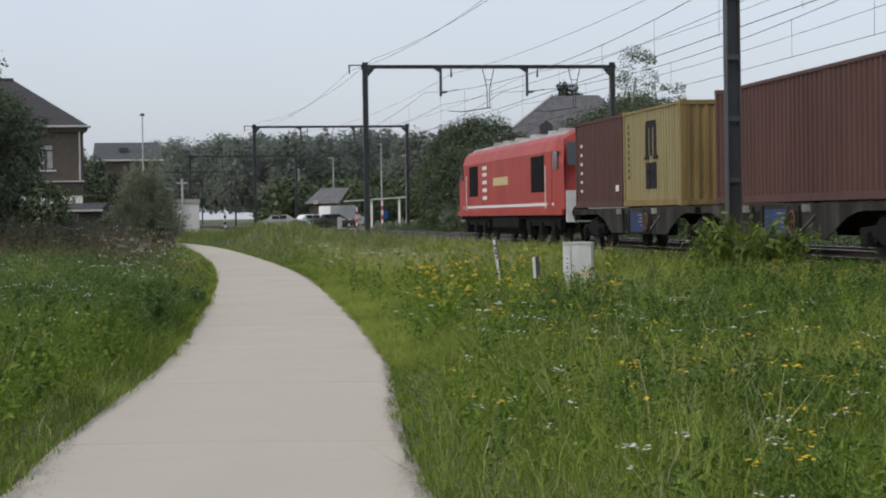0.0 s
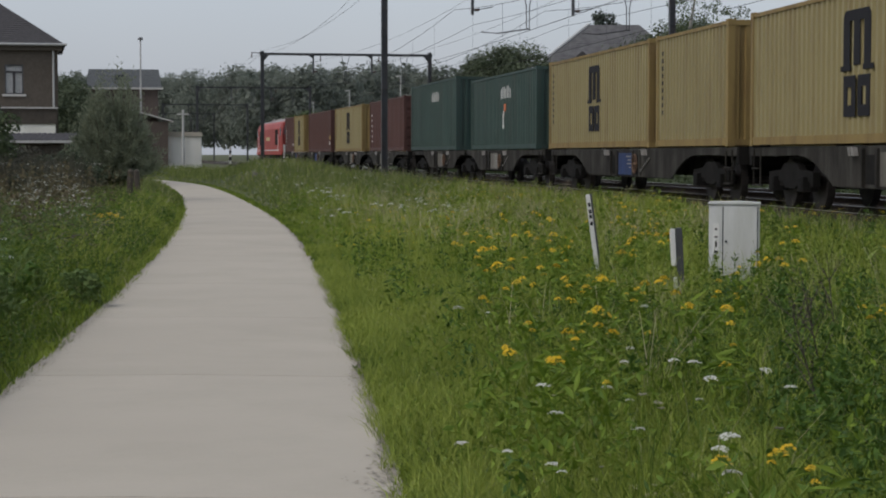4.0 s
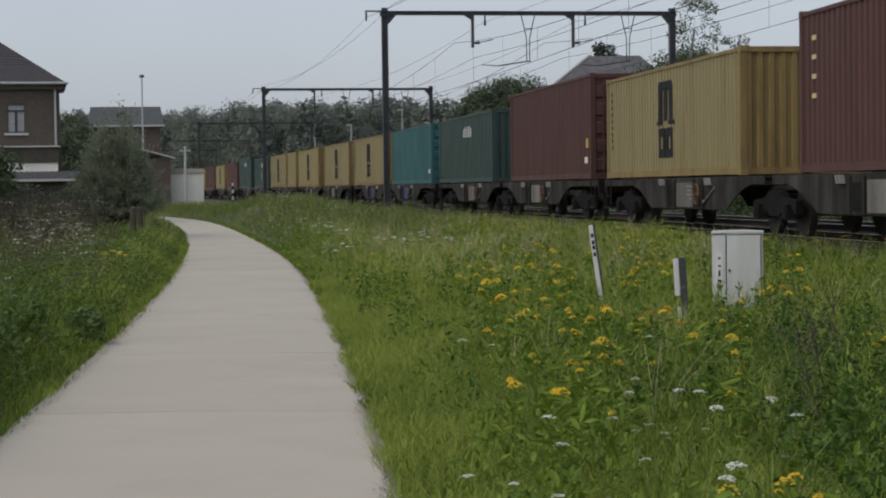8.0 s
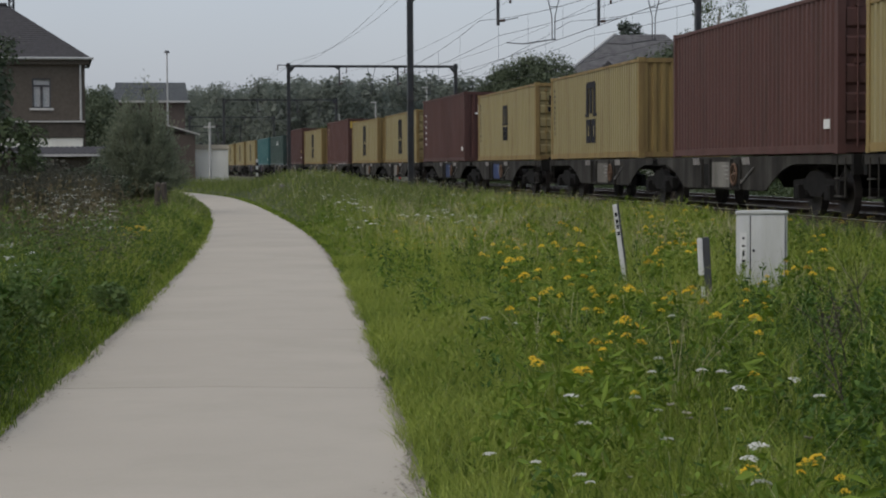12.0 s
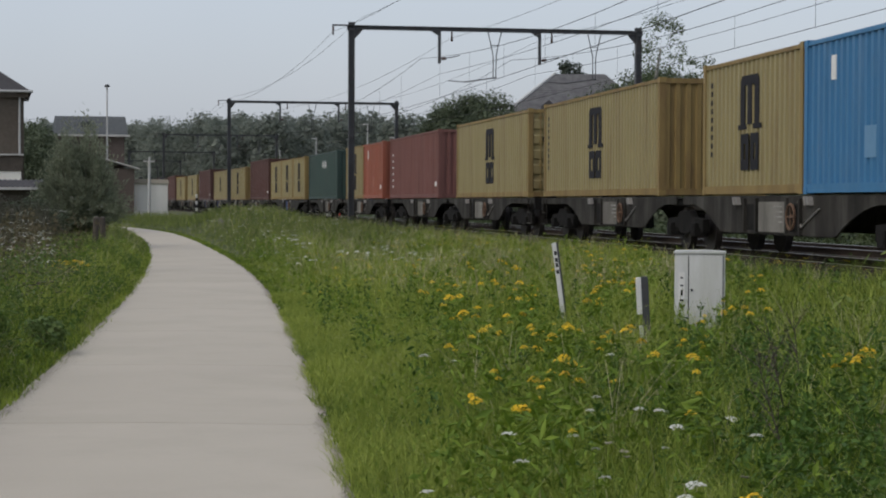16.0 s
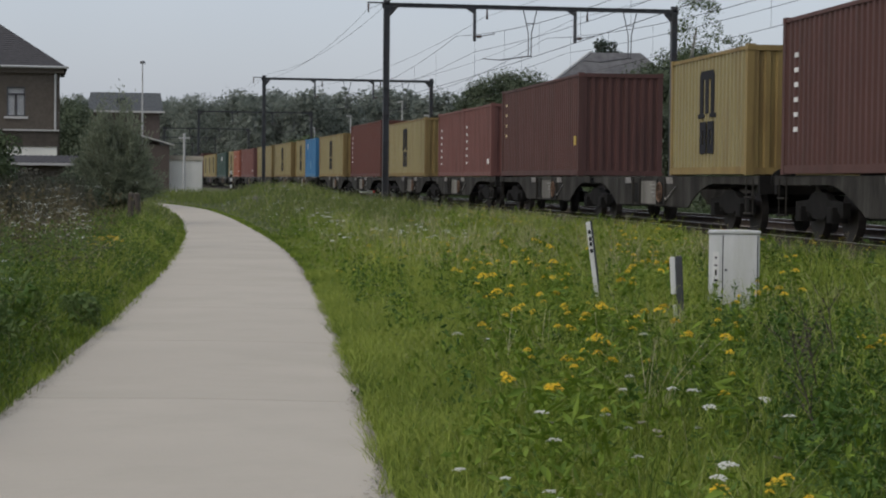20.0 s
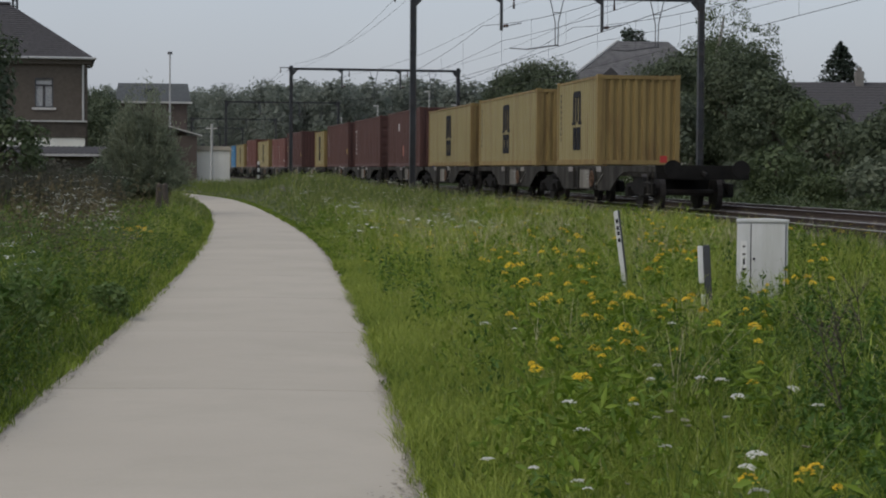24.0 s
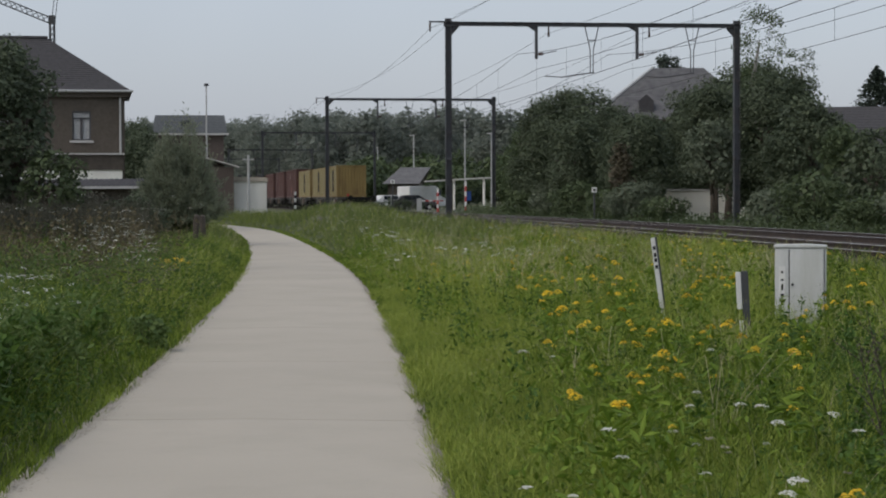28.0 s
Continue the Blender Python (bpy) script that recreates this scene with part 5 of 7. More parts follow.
herbs(30000, field(24, 52, left_edge, right_edge, rng), lambda x, y: height(x, y) * 0.85, 0.09, "herb", "meadow_herbs", "leafy green herbs among the grass", rng, patchy)
herbs(60000, field(-14, 5, ZONES[0][4], ZONES[0][5], rng), lambda x, y: height(x, y) * 0.95, 0.036, "herb", "meadow_herbs", "leafy green herbs among the grass", rng, patchy)
on_left = lambda x, y: x < path_x(y) - 1.7
herbs(42000, field(10, 30, left_edge, lambda y: path_x(y), rng), lambda x, y: height(x, y) * 1.25, 0.05, "nettle", "bank_weeds", "leafy nettles and weeds on the bank", rng, lambda x, y: on_left(x, y) & (cloud(x, y, 1.5, 14) > 0.4))
herbs(52000, field(26, 62, left_edge, lambda y: path_x(y), rng), lambda x, y: height(x, y) * (0.8 + 0.5 * step(path_x(y) - x, 3, 5)), 0.05, "nettle", "bank_weeds", "leafy nettles and weeds on the bank", rng, lambda x, y: on_left(x, y) & (cloud(x, y, 2.0, 15) > 0.35))
herbs(60000, field(8, 46, lambda y: path_x(y) - 3.6 - 0.02 * y, lambda y: path_x(y) - 1.25, rng), lambda x, y: height(x, y) * 1.05, 0.035, "weed", "verge_herbs", "dark low herbs among the grass on the bank", rng, lambda x, y: rng.random(len(x)) < step(0.6 * cloud(x, y, 1.1, 44) + 0.4 * cloud(x, y, 0.4, 45), 0.3, 0.6))
herbs(20000, field(28, 46, left_edge, lambda y: path_x(y), rng), lambda x, y: height(x, y) * 1.5, 0.06, "leaf_red", "dry_weeds", "brown seeding dock and dry weeds on the bank", rng, lambda x, y: (x < path_x(y) - 2.6) & (rng.random(len(x)) < step(cloud(x, y, 2.2, 16), 0.35, 0.8)))


herbs(150000, field(-14, 22, lambda y: path_x(y) + 1.3, wide_edge, rng), lambda x, y: height(x, y) * 1.05, 0.036, "weed", "dark_herbs", "dark green leafy herbs low in the meadow", rng,
      lambda x, y: rng.random(len(x)) < step(x - path_x(y), 1.4, 3.2) * (0.15 + 0.85 * step(0.6 * cloud(x, y, 1.7, 12) + 0.4 * cloud(x, y, 0.5, 13), 0.36, 0.62)))
herbs(46000, field(40, 60, left_edge, lambda y: path_x(y), rng), lambda x, y: 1.1 + 0.6 * cloud(x, y, 1.8, 18), 0.06, "leaf_brown", "tall_weeds", "tall brown-green dead weeds on the bank", rng, lambda x, y: x < path_x(y) - 3.6 - 1.5 * cloud(x, y, 1.0, 19))
NE = 36000
ey = rng.uniform(0, 1, NE) ** 1.3 * 130 - 16
es = np.where(rng.random(NE) < 0.5, -1, 1)
ragged = 0.07 * (cloud(ey, es * 40, 0.9, 1) - 0.5) + 0.1 * (cloud(ey, es * 40, 0.2, 2) - 0.5)
ex = path_x(ey) + es * (np.where(es > 0, half_right(ey) - 0.04, half_left(ey) - 0.03) + np.abs(rng.normal(0, 0.11, NE)) + ragged)
eh = rng.uniform(0.02, 0.09, NE) * (0.5 + cloud(ex, ey, 0.6, 3))
ea, el = rng.uniform(0, 6.283, NE), rng.uniform(0.2, 0.8, NE) * eh
ew = 0.0025 + 0.00012 * np.abs(ey)
ez = 0.4 * step(ey, 85, 150) + 0.0
ev = np.empty((NE, 4, 3))
ev[:, 0] = np.stack([ex, ey, ez], -1)
ev[:, 1] = np.stack([ex + np.cos(ea) * el * 0.4 - ew, ey + np.sin(ea) * el * 0.4, ez + eh * 0.55], -1)
ev[:, 2] = np.stack([ex + np.cos(ea) * el * 0.4 + ew, ey + np.sin(ea) * el * 0.4, ez + eh * 0.55], -1)
ev[:, 3] = np.stack([ex + np.cos(ea) * el, ey + np.sin(ea) * el, ez + eh * 0.9], -1)
et = np.arange(NE)[:, None] * 4
one("edge_grass", fast_mesh("edge_grass", ev.reshape(-1, 3), np.concatenate([et + [0, 2, 1], et + [1, 2, 3]]), M["grass"]), None, "short ragged grass along the path's edges", "grass", kind="stuff")
ly = rng.uniform(0, 1, 9000) ** 1.4 * 60 - 14
lx = path_x(ly) + np.where(rng.random(9000) < 0.5, -1, 1) * (1.17 - np.abs(rng.normal(0, 0.03, 9000)) - 0.08 * (cloud(ly, ly * 0, 0.7, 21) > 0.62) * rng.random(9000))
v, f = leaves(np.stack([lx, ly, np.full(9000, 0.014)], -1), 0.013, rng, 0.0, 3.0)
one("edge_litter", fast_mesh("edge_litter", v, f, M["litter"]), None, "brown leaf litter and soil crumbs along the path's edges", "litter", kind="stuff")
vs, vo = rng.uniform(30, 150, 26000), rng.uniform(8.3, 12.0, 26000)
va = heading(vs)
vx, vy = np.interp(vs, S_, X_) + vo * np.cos(va), np.interp(vs, S_, Y_) + vo * np.sin(va)
v, f = leaves(np.stack([vx, vy, ground_z(vx, vy) + rng.uniform(0.0, 0.75, 26000) ** 1.3 * (0.6 + 0.4 * np.sin(vs * 0.7))], -1), 0.13, rng)
one("verge_weeds", fast_mesh("verge_weeds", v, f, M["leaf_b"]), None, "rough weeds along the far side of the railway", "weeds", kind="stuff")


def fountains(n, sample, h, material, name, label, rng, keep, per=14, w=0.0022, edge=-1.6):
    """Tufts of long arching grass blades, each blade in three bends."""
    x, y = sample(n)
    ok = (np.abs(x - path_x(y)) > 1.9 + 0.9 * rng.random(n) * (x > path_x(y))) & (aside(x, y) < edge) & keep(x, y)
    x, y = np.repeat(x[ok], per), np.repeat(y[ok], per)
    n = len(x)
    hh = np.repeat(h * rng.uniform(0.6, 1.2, n // per), per) * rng.uniform(0.55, 1.1, n)
    a, l = rng.uniform(0, 6.283, n), np.abs(rng.normal(0.45, 0.22, n)) * hh
    x, y = x + rng.normal(0, 0.03, n), y + rng.normal(0, 0.03, n)
    z = ground_z(x, y) - 0.02
    b = rng.uniform(0, 6.283, n)
    ux, uy = np.cos(b) * w, np.sin(b) * w
    at = lambda u, k, s: np.stack([x + np.cos(a) * l * u + ux * s, y + np.sin(a) * l * u + uy * s, z + hh * k], -1)
    v = np.stack([at(0, 0, -1), at(0, 0, 1), at(0.25, 0.55, -0.9), at(0.25, 0.55, 0.9), at(0.65, 0.86, -0.6), at(0.65, 0.86, 0.6), at(1.15, 0.8, 0)], 1)
    t = np.arange(n)[:, None] * 7
    f = np.concatenate([t + q for q in ([0, 1, 2], [1, 3, 2], [2, 3, 4], [3, 5, 4], [4, 5, 6])])
    one(name, fast_mesh(name, v.reshape(-1, 3), f, M[material]), None, label, "grass", kind="stuff")


def stalks(n, sample, h, material, name, label, rng, keep, per=52, size=0.042):
    """Upright leafy stalks standing out of the grass."""
    x, y = sample(n)
    ok = (np.abs(x - path_x(y)) > 1.5) & (aside(x, y) < -1.4) & keep(x, y)
    x, y = x[ok], y[ok]
    n = len(x)
    hh = h * rng.uniform(0.55, 1.15, n)
    lx, ly = rng.normal(0, 0.14, n) * hh, rng.normal(0, 0.14, n) * hh
    u = rng.uniform(0.1, 1, (n, per))
    r = 0.13 * (1.1 - u) + 0.015
    P = np.stack([x[:, None] + lx[:, None] * u + rng.normal(size=u.shape) * r * 0.6, y[:, None] + ly[:, None] * u + rng.normal(size=u.shape) * r * 0.6, ground_z(x, y)[:, None] + hh[:, None] * u], -1)
    v, f = leaves(P.reshape(-1, 3), size * 1.45, rng, 0.3, 0.6, 0.48)
    one(name, fast_mesh(name, v, f, M[material]), None, label, "weeds", kind="stuff")


here = lambda size, k, cut: (lambda x, y: cloud(x, y, size, k) > cut)
near_right = field(-14, 26, lambda y: path_x(y) + 1.5, wide_edge, rng)
far_right = field(24, 60, lambda y: path_x(y) + 1.5, right_edge, rng)
fountains(3000, near_right, 0.6, "grass_light", "tall_grass_tufts", "arching light green grass tufts in the meadow", rng, here(1.4, 22, 0.35))
fountains(1100, near_right, 0.62, "grass", "tall_grass_tufts", "arching green grass tufts in the meadow", rng, here(1.4, 23, 0.4))
fountains(650, near_right, 0.68, "straw", "dry_grass_tufts", "arching straw-coloured grass tufts in the meadow", rng, here(1.8, 24, 0.55), 9, 0.0022)
fountains(900, far_right, 0.7, "straw", "dry_grass_tufts", "pale seeding grass tufts in the meadow", rng, here(2.2, 47, 0.45), 8, 0.0035)
fountains(2000, far_right, 0.66, "grass_light", "tall_grass_tufts", "arching light green grass tufts in the meadow", rng, here(2.0, 25, 0.4), 9, 0.0045)
fountains(800, field(-13, 32, left_edge, lambda y: path_x(y) - 1.6, rng), 0.7, "grass", "tall_grass_tufts", "arching green grass tufts on the bank", rng, here(1.6, 26, 0.35))
by_rails = field(8, 62, lambda y: np.interp(y, Y_, X_) - 4.0, lambda y: np.interp(y, Y_, X_) - 0.55, rng)
fountains(1300, by_rails, 0.5, "grass_light", "verge_tufts", "light grass tufts beside the ballast", rng, here(1.2, 37, 0.25), 10, 0.004, -0.75)
fountains(2400, by_rails, 0.5, "grass", "verge_tufts", "green grass tufts beside the ballast", rng, here(1.2, 38, 0.25), 10, 0.004, -0.75)
stalks(950, field(-14, 15, lambda y: path_x(y) + 2.4, wide_edge, rng), 0.45, "weed", "leafy_stalks", "upright dark leafy stalks in the meadow", rng, here(1.2, 32, 0.3), 60, 0.042)
stalks(330, field(5, 11, lambda y: 1.1 + 0.03 * y, right_edge, rng), 0.45, "weed", "leafy_stalks", "upright dark leafy stalks in the meadow", rng, here(0.9, 40, 0.3), 60, 0.042)
stalks(900, field(6, 17, lambda y: 0.9 + 0.05 * y, wide_edge, rng), 0.55, "weed", "leafy_stalks", "upright dark leafy stalks in the meadow", rng, here(1.6, 46, 0.3), 60, 0.04)
stalks(520, near_right, 0.62, "weed", "leafy_stalks", "upright dark leafy stalks in the meadow", rng, here(1.5, 27, 0.45))
stalks(700, near_right, 0.55, "herb", "leafy_stalks", "upright green leafy stalks in the meadow", rng, here(1.5, 28, 0.4))
stalks(420, far_right, 0.6, "herb", "leafy_stalks", "upright green leafy stalks in the meadow", rng, here(1.9, 29, 0.4), 40, 0.05)
stalks(650, field(-14, 9, lambda y: path_x(y) - 5.5, lambda y: path_x(y) - 1.6, rng), 0.8, "weed", "nettle_stalks", "tall dark nettles on the bank", rng, here(1.3, 41, 0.4), 60, 0.05)
stalks(300, field(-14, 9, lambda y: path_x(y) - 5.0, lambda y: path_x(y) - 1.5, rng), 0.6, "herb", "nettle_stalks", "green leafy stalks on the bank", rng, here(1.3, 42, 0.35), 50, 0.06)
stalks(700, field(8, 30, left_edge, lambda y: path_x(y) - 1.8, rng), 0.8, "nettle", "nettle_stalks", "green nettles on the bank", rng, here(1.5, 30, 0.45), 60)
stalks(360, field(10.5, 17, lambda y: -0.31 * y, lambda y: path_x(y) - 1.7, rng), 0.55, "weed", "bindweed_leaves", "dark broad bindweed leaves on the bank", rng, here(1.2, 64, 0.22), 60, 0.085)
stalks(420, field(9.5, 17.5, lambda y: path_x(y) - 3.4, lambda y: path_x(y) - 1.5, rng), 0.6, "nettle", "bindweed_leaves", "bindweed leaves over the nettles", rng, here(1.2, 33, 0.3), 60, 0.06)
fountains(700, field(16, 46, left_edge, lambda y: path_x(y) - 1.6, rng), 0.75, "grass_light", "tall_grass_tufts", "arching light green grass tufts on the bank", rng, here(2.0, 34, 0.42), 12, 0.004)
stalks(1000, field(24, 43, left_edge, lambda y: path_x(y) - 2.2, rng), 1.2, "rust", "dock_stalks", "tall rust-brown seeding dock on the bank", rng, here(1.8, 31, 0.45), 34, 0.055)


sy = rng.uniform(0, 1, 26000) ** 1.4 * 70 - 14
ss_ = np.where(rng.random(26000) < 0.35, -1, 1)
sx = path_x(sy) + ss_ * (np.where(ss_ > 0, half_right(sy), half_left(sy)) - 0.03 - np.abs(rng.normal(0, 0.06, 26000)) * (0.3 + 1.2 * cloud(sy, ss_ * 9.0, 1.3, 51)))
v, f = leaves(np.stack([sx, sy, 0.4 * step(sy, 85, 150) + 0.017 + rng.uniform(0, 0.003, 26000)], -1), 0.022, rng, 0.0, 9.0)
v[:, 2] = np.repeat(v.reshape(-1, 4, 3)[:, :, 2].mean(1), 4)
one("edge_soil", fast_mesh("edge_soil", v, f, M["edge_soil"]), None, "thin brown-grey soil washed onto the path's edges", "soil", kind="stuff")
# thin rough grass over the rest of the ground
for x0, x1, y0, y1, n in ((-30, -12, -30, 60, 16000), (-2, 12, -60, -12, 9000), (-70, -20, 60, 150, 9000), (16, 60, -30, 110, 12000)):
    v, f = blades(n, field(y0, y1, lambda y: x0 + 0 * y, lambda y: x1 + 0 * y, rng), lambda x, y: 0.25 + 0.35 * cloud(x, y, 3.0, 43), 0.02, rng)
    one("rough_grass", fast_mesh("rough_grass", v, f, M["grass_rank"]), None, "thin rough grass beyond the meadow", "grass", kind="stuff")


# ---- flowers ----
def cluster(n, spread, r, rng, dome=0.25):
    """Small flat buttons in a flat-topped head."""
    g = Geo()
    for i in range(n):
        a, d = rng.uniform(0, 6.28), spread * math.sqrt(rng.uniform(0, 1))
        c = Vector((d * math.cos(a), d * math.sin(a), -dome * d * d / max(spread, 1e-6) + rng.uniform(-0.004, 0.004)))
        k = 6
        ring = [c + Vector((r * math.cos(j * 6.283 / k), r * math.sin(j * 6.283 / k), -r * 0.45)) for j in range(k)]
        g.add([c] + ring, [(0, 1 + j, 1 + (j + 1) % k) for j in range(k)])
    return g


frng = np.random.default_rng(9)
heads = [cluster(34, 0.056, 0.013, frng, 0.75).mesh("flower_head", M["tansy"]) for _ in range(4)]
nests = [cluster(26, 0.03, 0.012, frng, -0.5).mesh("umbel", M["nest"]) for _ in range(2)]
umbels = [cluster(40, 0.05, 0.0095, frng, 0.35).mesh("umbel", M["carrot"]) for _ in range(3)]


def flower_plant(name, x, y, h, tops, head_meshes, label, cat, group, scale=1.0, leafy=True):
    z = float(ground_z(x, y)) - 0.02
    t = thing(name, label, cat, group, Matrix.Translation((x, y, z)))
    g = Geo()
    for i in range(tops):
        a = frng.uniform(0, 6.28)
        d = frng.uniform(0.03, 0.3) * (tops > 1) * scale
        hh = h * frng.uniform(0.8, 1.0)
        p = Vector((d * math.cos(a), d * math.sin(a), hh))
        g.cyl((0, 0, 0), (p.x * 0.35, p.y * 0.35, hh * 0.6), 0.004, 0.0035, 4).cyl((p.x * 0.35, p.y * 0.35, hh * 0.6), p, 0.0035, 0.002, 4)
        part("flower_head" if cat == "tansy" else "umbel", head_meshes[int(frng.integers(0, len(head_meshes)))], None, t,
             at=Matrix.Translation(p) @ Matrix.Rotation(frng.uniform(-0.3, 0.3), 4, "X") @ Matrix.Rotation(a, 4, "Z") @ Matrix.Scale(scale * frng.uniform(0.55, 1.25), 4))
    part("stem", g, M["herb"], t)
    if leafy:
        m = 64
        zz = frng.uniform(0.05, 0.9, m) * h
        P = np.stack([frng.normal(0, 0.06, m), frng.normal(0, 0.06, m), zz], -1)
        v, f = leaves(P, 0.1, frng, 0.2, 0.6, 0.35)
        part("leaf_spray", fast_mesh("leaf_spray", v, f, M["herb"]), None, t)["kind"] = "stuff"
    return t


TANSY_AT = ((0.29, 13.1), (0.54, 15.8), (0.66, 16.2), (0.7, 15.1), (0.86, 14.8), (1.07, 14.1), (0.99, 13.4), (0.65, 12.6), (0.73, 12.8), (0.74, 11.9), (0.61, 12.1), (0.27, 11.3), (0.48, 11.1),
            (0.48, 10.6), (0.46, 9.7), (0.49, 9.0), (0.54, 8.5), (0.32, 9.2), (0.3, 8.1), (0.1, 13.5), (0.11, 9.3), (1.43, 18.9), (0.76, 20.6), (2.26, 29.0), (2.02, 28.0), (2.18, 23.6), (1.33, 10.3),
            (1.19, 9.5), (1.67, 13.1), (1.64, 14.1), (2.0, 15.0), (3.6, 22.7), (1.28, 12.0), (0.97, 11.4), (2.33, 11.9), (2.46, 12.0), (2.56, 12.1), (2.78, 12.7), (1.02, 6.1), (0.88, 6.5), (-0.14, 26.7), (0.33, 30.5))
BANK_TANSY_AT = ((-6.1, 29.6), (-5.85, 29.8), (-6.3, 30.2), (-6.0, 30.6), (-5.75, 28.6))
for i, (x, y) in enumerate(TANSY_AT + BANK_TANSY_AT):
    big = i in (0, 5, 7, 9, 35, 36)
    flower_plant("tansy_plant", x, y, frng.uniform(0.62, 0.74) if x > -5 else 0.66, int(frng.integers(4, 7)) if big or x < -5 else int(frng.integers(1, 4)), heads, "yellow flowering tansy plant in the meadow grass" if x > -5 else "yellow flowering tansy plant on the bank", "tansy", "tansy plants beside the path", 0.56 if x > -5 else 0.8)
VERGE_TANSY_AT = ((2.3, 31.3), (1.96, 27.6), (2.04, 26.8), (2.59, 30.5), (3.06, 34.1), (3.48, 35.1), (2.12, 23.3), (2.11, 22.2), (1.41, 18.3), (1.44, 16.5), (0.83, 22.2), (0.72, 19.8), (0.21, 16.9), (0.05, 18.9), (-0.13, 25.2), (-0.48, 25.8),
                  (-0.62, 32.4), (0.17, 24.9), (0.78, 31.4), (1.07, 30.6), (1.6, 29.7), (3.24, 31.2), (1.91, 14.5), (1.59, 13.7), (1.61, 12.6), (2.87, 20.0), (3.15, 20.7), (3.61, 22.4), (3.08, 19.2), (3.91, 24.5), (4.28, 29.5), (-0.3, 21.8), (0.59, 25.2), (0.95, 15.6))
for x, y in VERGE_TANSY_AT:
    flower_plant("tansy_plant", x * 0.85, y * 0.85, frng.uniform(0.74, 0.82), int(frng.integers(1, 4)), heads, "yellow flowering tansy plant in the meadow grass", "tansy", "tansy plants beside the path", 0.62)
for i in range(30):
    y = frng.uniform(15, 34)
    x = frng.uniform(-0.03, 0.13) * y + 0.2
    flower_plant("tansy_plant", x, y, frng.uniform(0.55, 0.75), int(frng.integers(1, 4)), heads, "yellow flowering tansy plant in the meadow grass", "tansy", "tansy plants beside the path", 0.45)
CARROT_AT = ((0.74, 10.2), (0.65, 8.6), (1.08, 9.9), (1.06, 9.0), (0.96, 8.6), (0.88, 6.9), (0.85, 6.6), (0.08, 6.7), (0.24, 6.8), (0.27, 7.3), (1.12, 13.5), (0.02, 12.3), (-0.19, 13.6), (0.8, 6.5), (0.57, 8.98), (0.79, 10.48), (1.02, 10.36), (-0.08, 6.67), (0.89, 6.97), (0.27, 6.68), (0.26, 8.61), (1.47, 10.06), (0.61, 7.58), (1.33, 8.34),
             (-2.5, 34), (-3.4, 42), (-3.2, 43), (-3.9, 47), (-4.8, 52), (-4.2, 50), (-5.6, 57), (-1.4, 38), (-0.6, 35), (-1.2, 33), (-0.9, 31.5), (-1.6, 35.5), (-2.0, 36.5))
for x, y in CARROT_AT:
    flower_plant("wild_carrot_plant", x, y, frng.uniform(0.54, 0.6) if y < 30 else frng.uniform(0.6, 0.8), 1 if y < 30 else 4, umbels, "white umbel of wild carrot in the meadow grass", "wild carrot", "wild carrot in the meadow", 0.62 if y < 30 else 0.9, False)
for i in range(8):
    x, y = frng.uniform(0.1, 1.3), frng.uniform(6.2, 9.0)
    flower_plant("wild_carrot_plant", x, y, frng.uniform(0.4, 0.5), 1, nests, "closed brown-green seed head of wild carrot", "wild carrot", "wild carrot in the meadow", 0.55, False)


def flower_stuff(n, sample, hfun, r, material, name, label, rng, keep):
    x, y = sample(n)
    ok = (np.abs(x - path_x(y)) > 1.5) & (aside(x, y) < -1.2) & keep(x, y)
    x, y = x[ok], y[ok]
    k = 9
    c = np.stack([x, y, ground_z(x, y) + hfun(x, y) * rng.uniform(0.95, 1.3, len(x))], -1)
    P = (c[:, None] + rng.normal(size=(len(x), k, 3)) * np.array([r, r, r * 0.25])).reshape(-1, 3)
    v, f = leaves(P, r * 0.9, rng)
    v = v.reshape(-1, 4, 3)
    v[:, :, 2] = v[:, :, 2].mean(1)[:, None] * 0.7 + v[:, :, 2] * 0.3
    one(name, fast_mesh(name, v.reshape(-1, 3), f, M[material]), None, label, "flowers", kind="stuff")


on_right = lambda x, y: x > path_x(y) + 1.4
flower_stuff(260, by_rails, lambda x, y: 0.45 + 0 * x, 0.035, "tansy", "verge_tansy", "yellow tansy heads beside the ballast", rng, lambda x, y: cloud(x, y, 1.5, 39) > 0.35)
flower_stuff(420, field(24, 50, lambda y: -1.0 - 0.05 * y, right_edge, rng), lambda x, y: height(x, y) * 1.1, 0.04, "tansy", "far_tansy", "distant yellow tansy heads in the meadow", rng, lambda x, y: on_right(x, y) & (np.sin(x * 1.1 + y * 0.3) > -0.3))
flower_stuff(420, field(36, 95, lambda y: path_x(y) + 1, lambda y: np.interp(y, Y_, X_), rng), height, 0.05, "carrot", "far_umbels", "distant white umbels in the meadow", rng, on_right)
flower_stuff(330, field(-13, 4.5, ZONES[0][4], ZONES[0][5], rng), lambda x, y: height(x, y) + 0.2, 0.035, "carrot", "near_umbels", "white umbels in the meadow", rng, on_right)
flower_stuff(330, field(-13, 4.5, ZONES[0][4], ZONES[0][5], rng), lambda x, y: height(x, y) + 0.2, 0.035, "tansy", "near_tansy", "yellow tansy heads in the meadow", rng, on_right)
flower_stuff(130, field(24, 50, left_edge, lambda y: path_x(y), rng), lambda x, y: 0.95 + 0.5 * cloud(x, y, 1.0, 35), 0.045, "carrot", "bank_umbels", "white umbels among weeds on the bank", rng, lambda x, y: on_left(x, y) & (x < path_x(y) - 2) & (cloud(x, y, 2.5, 36) > 0.4))
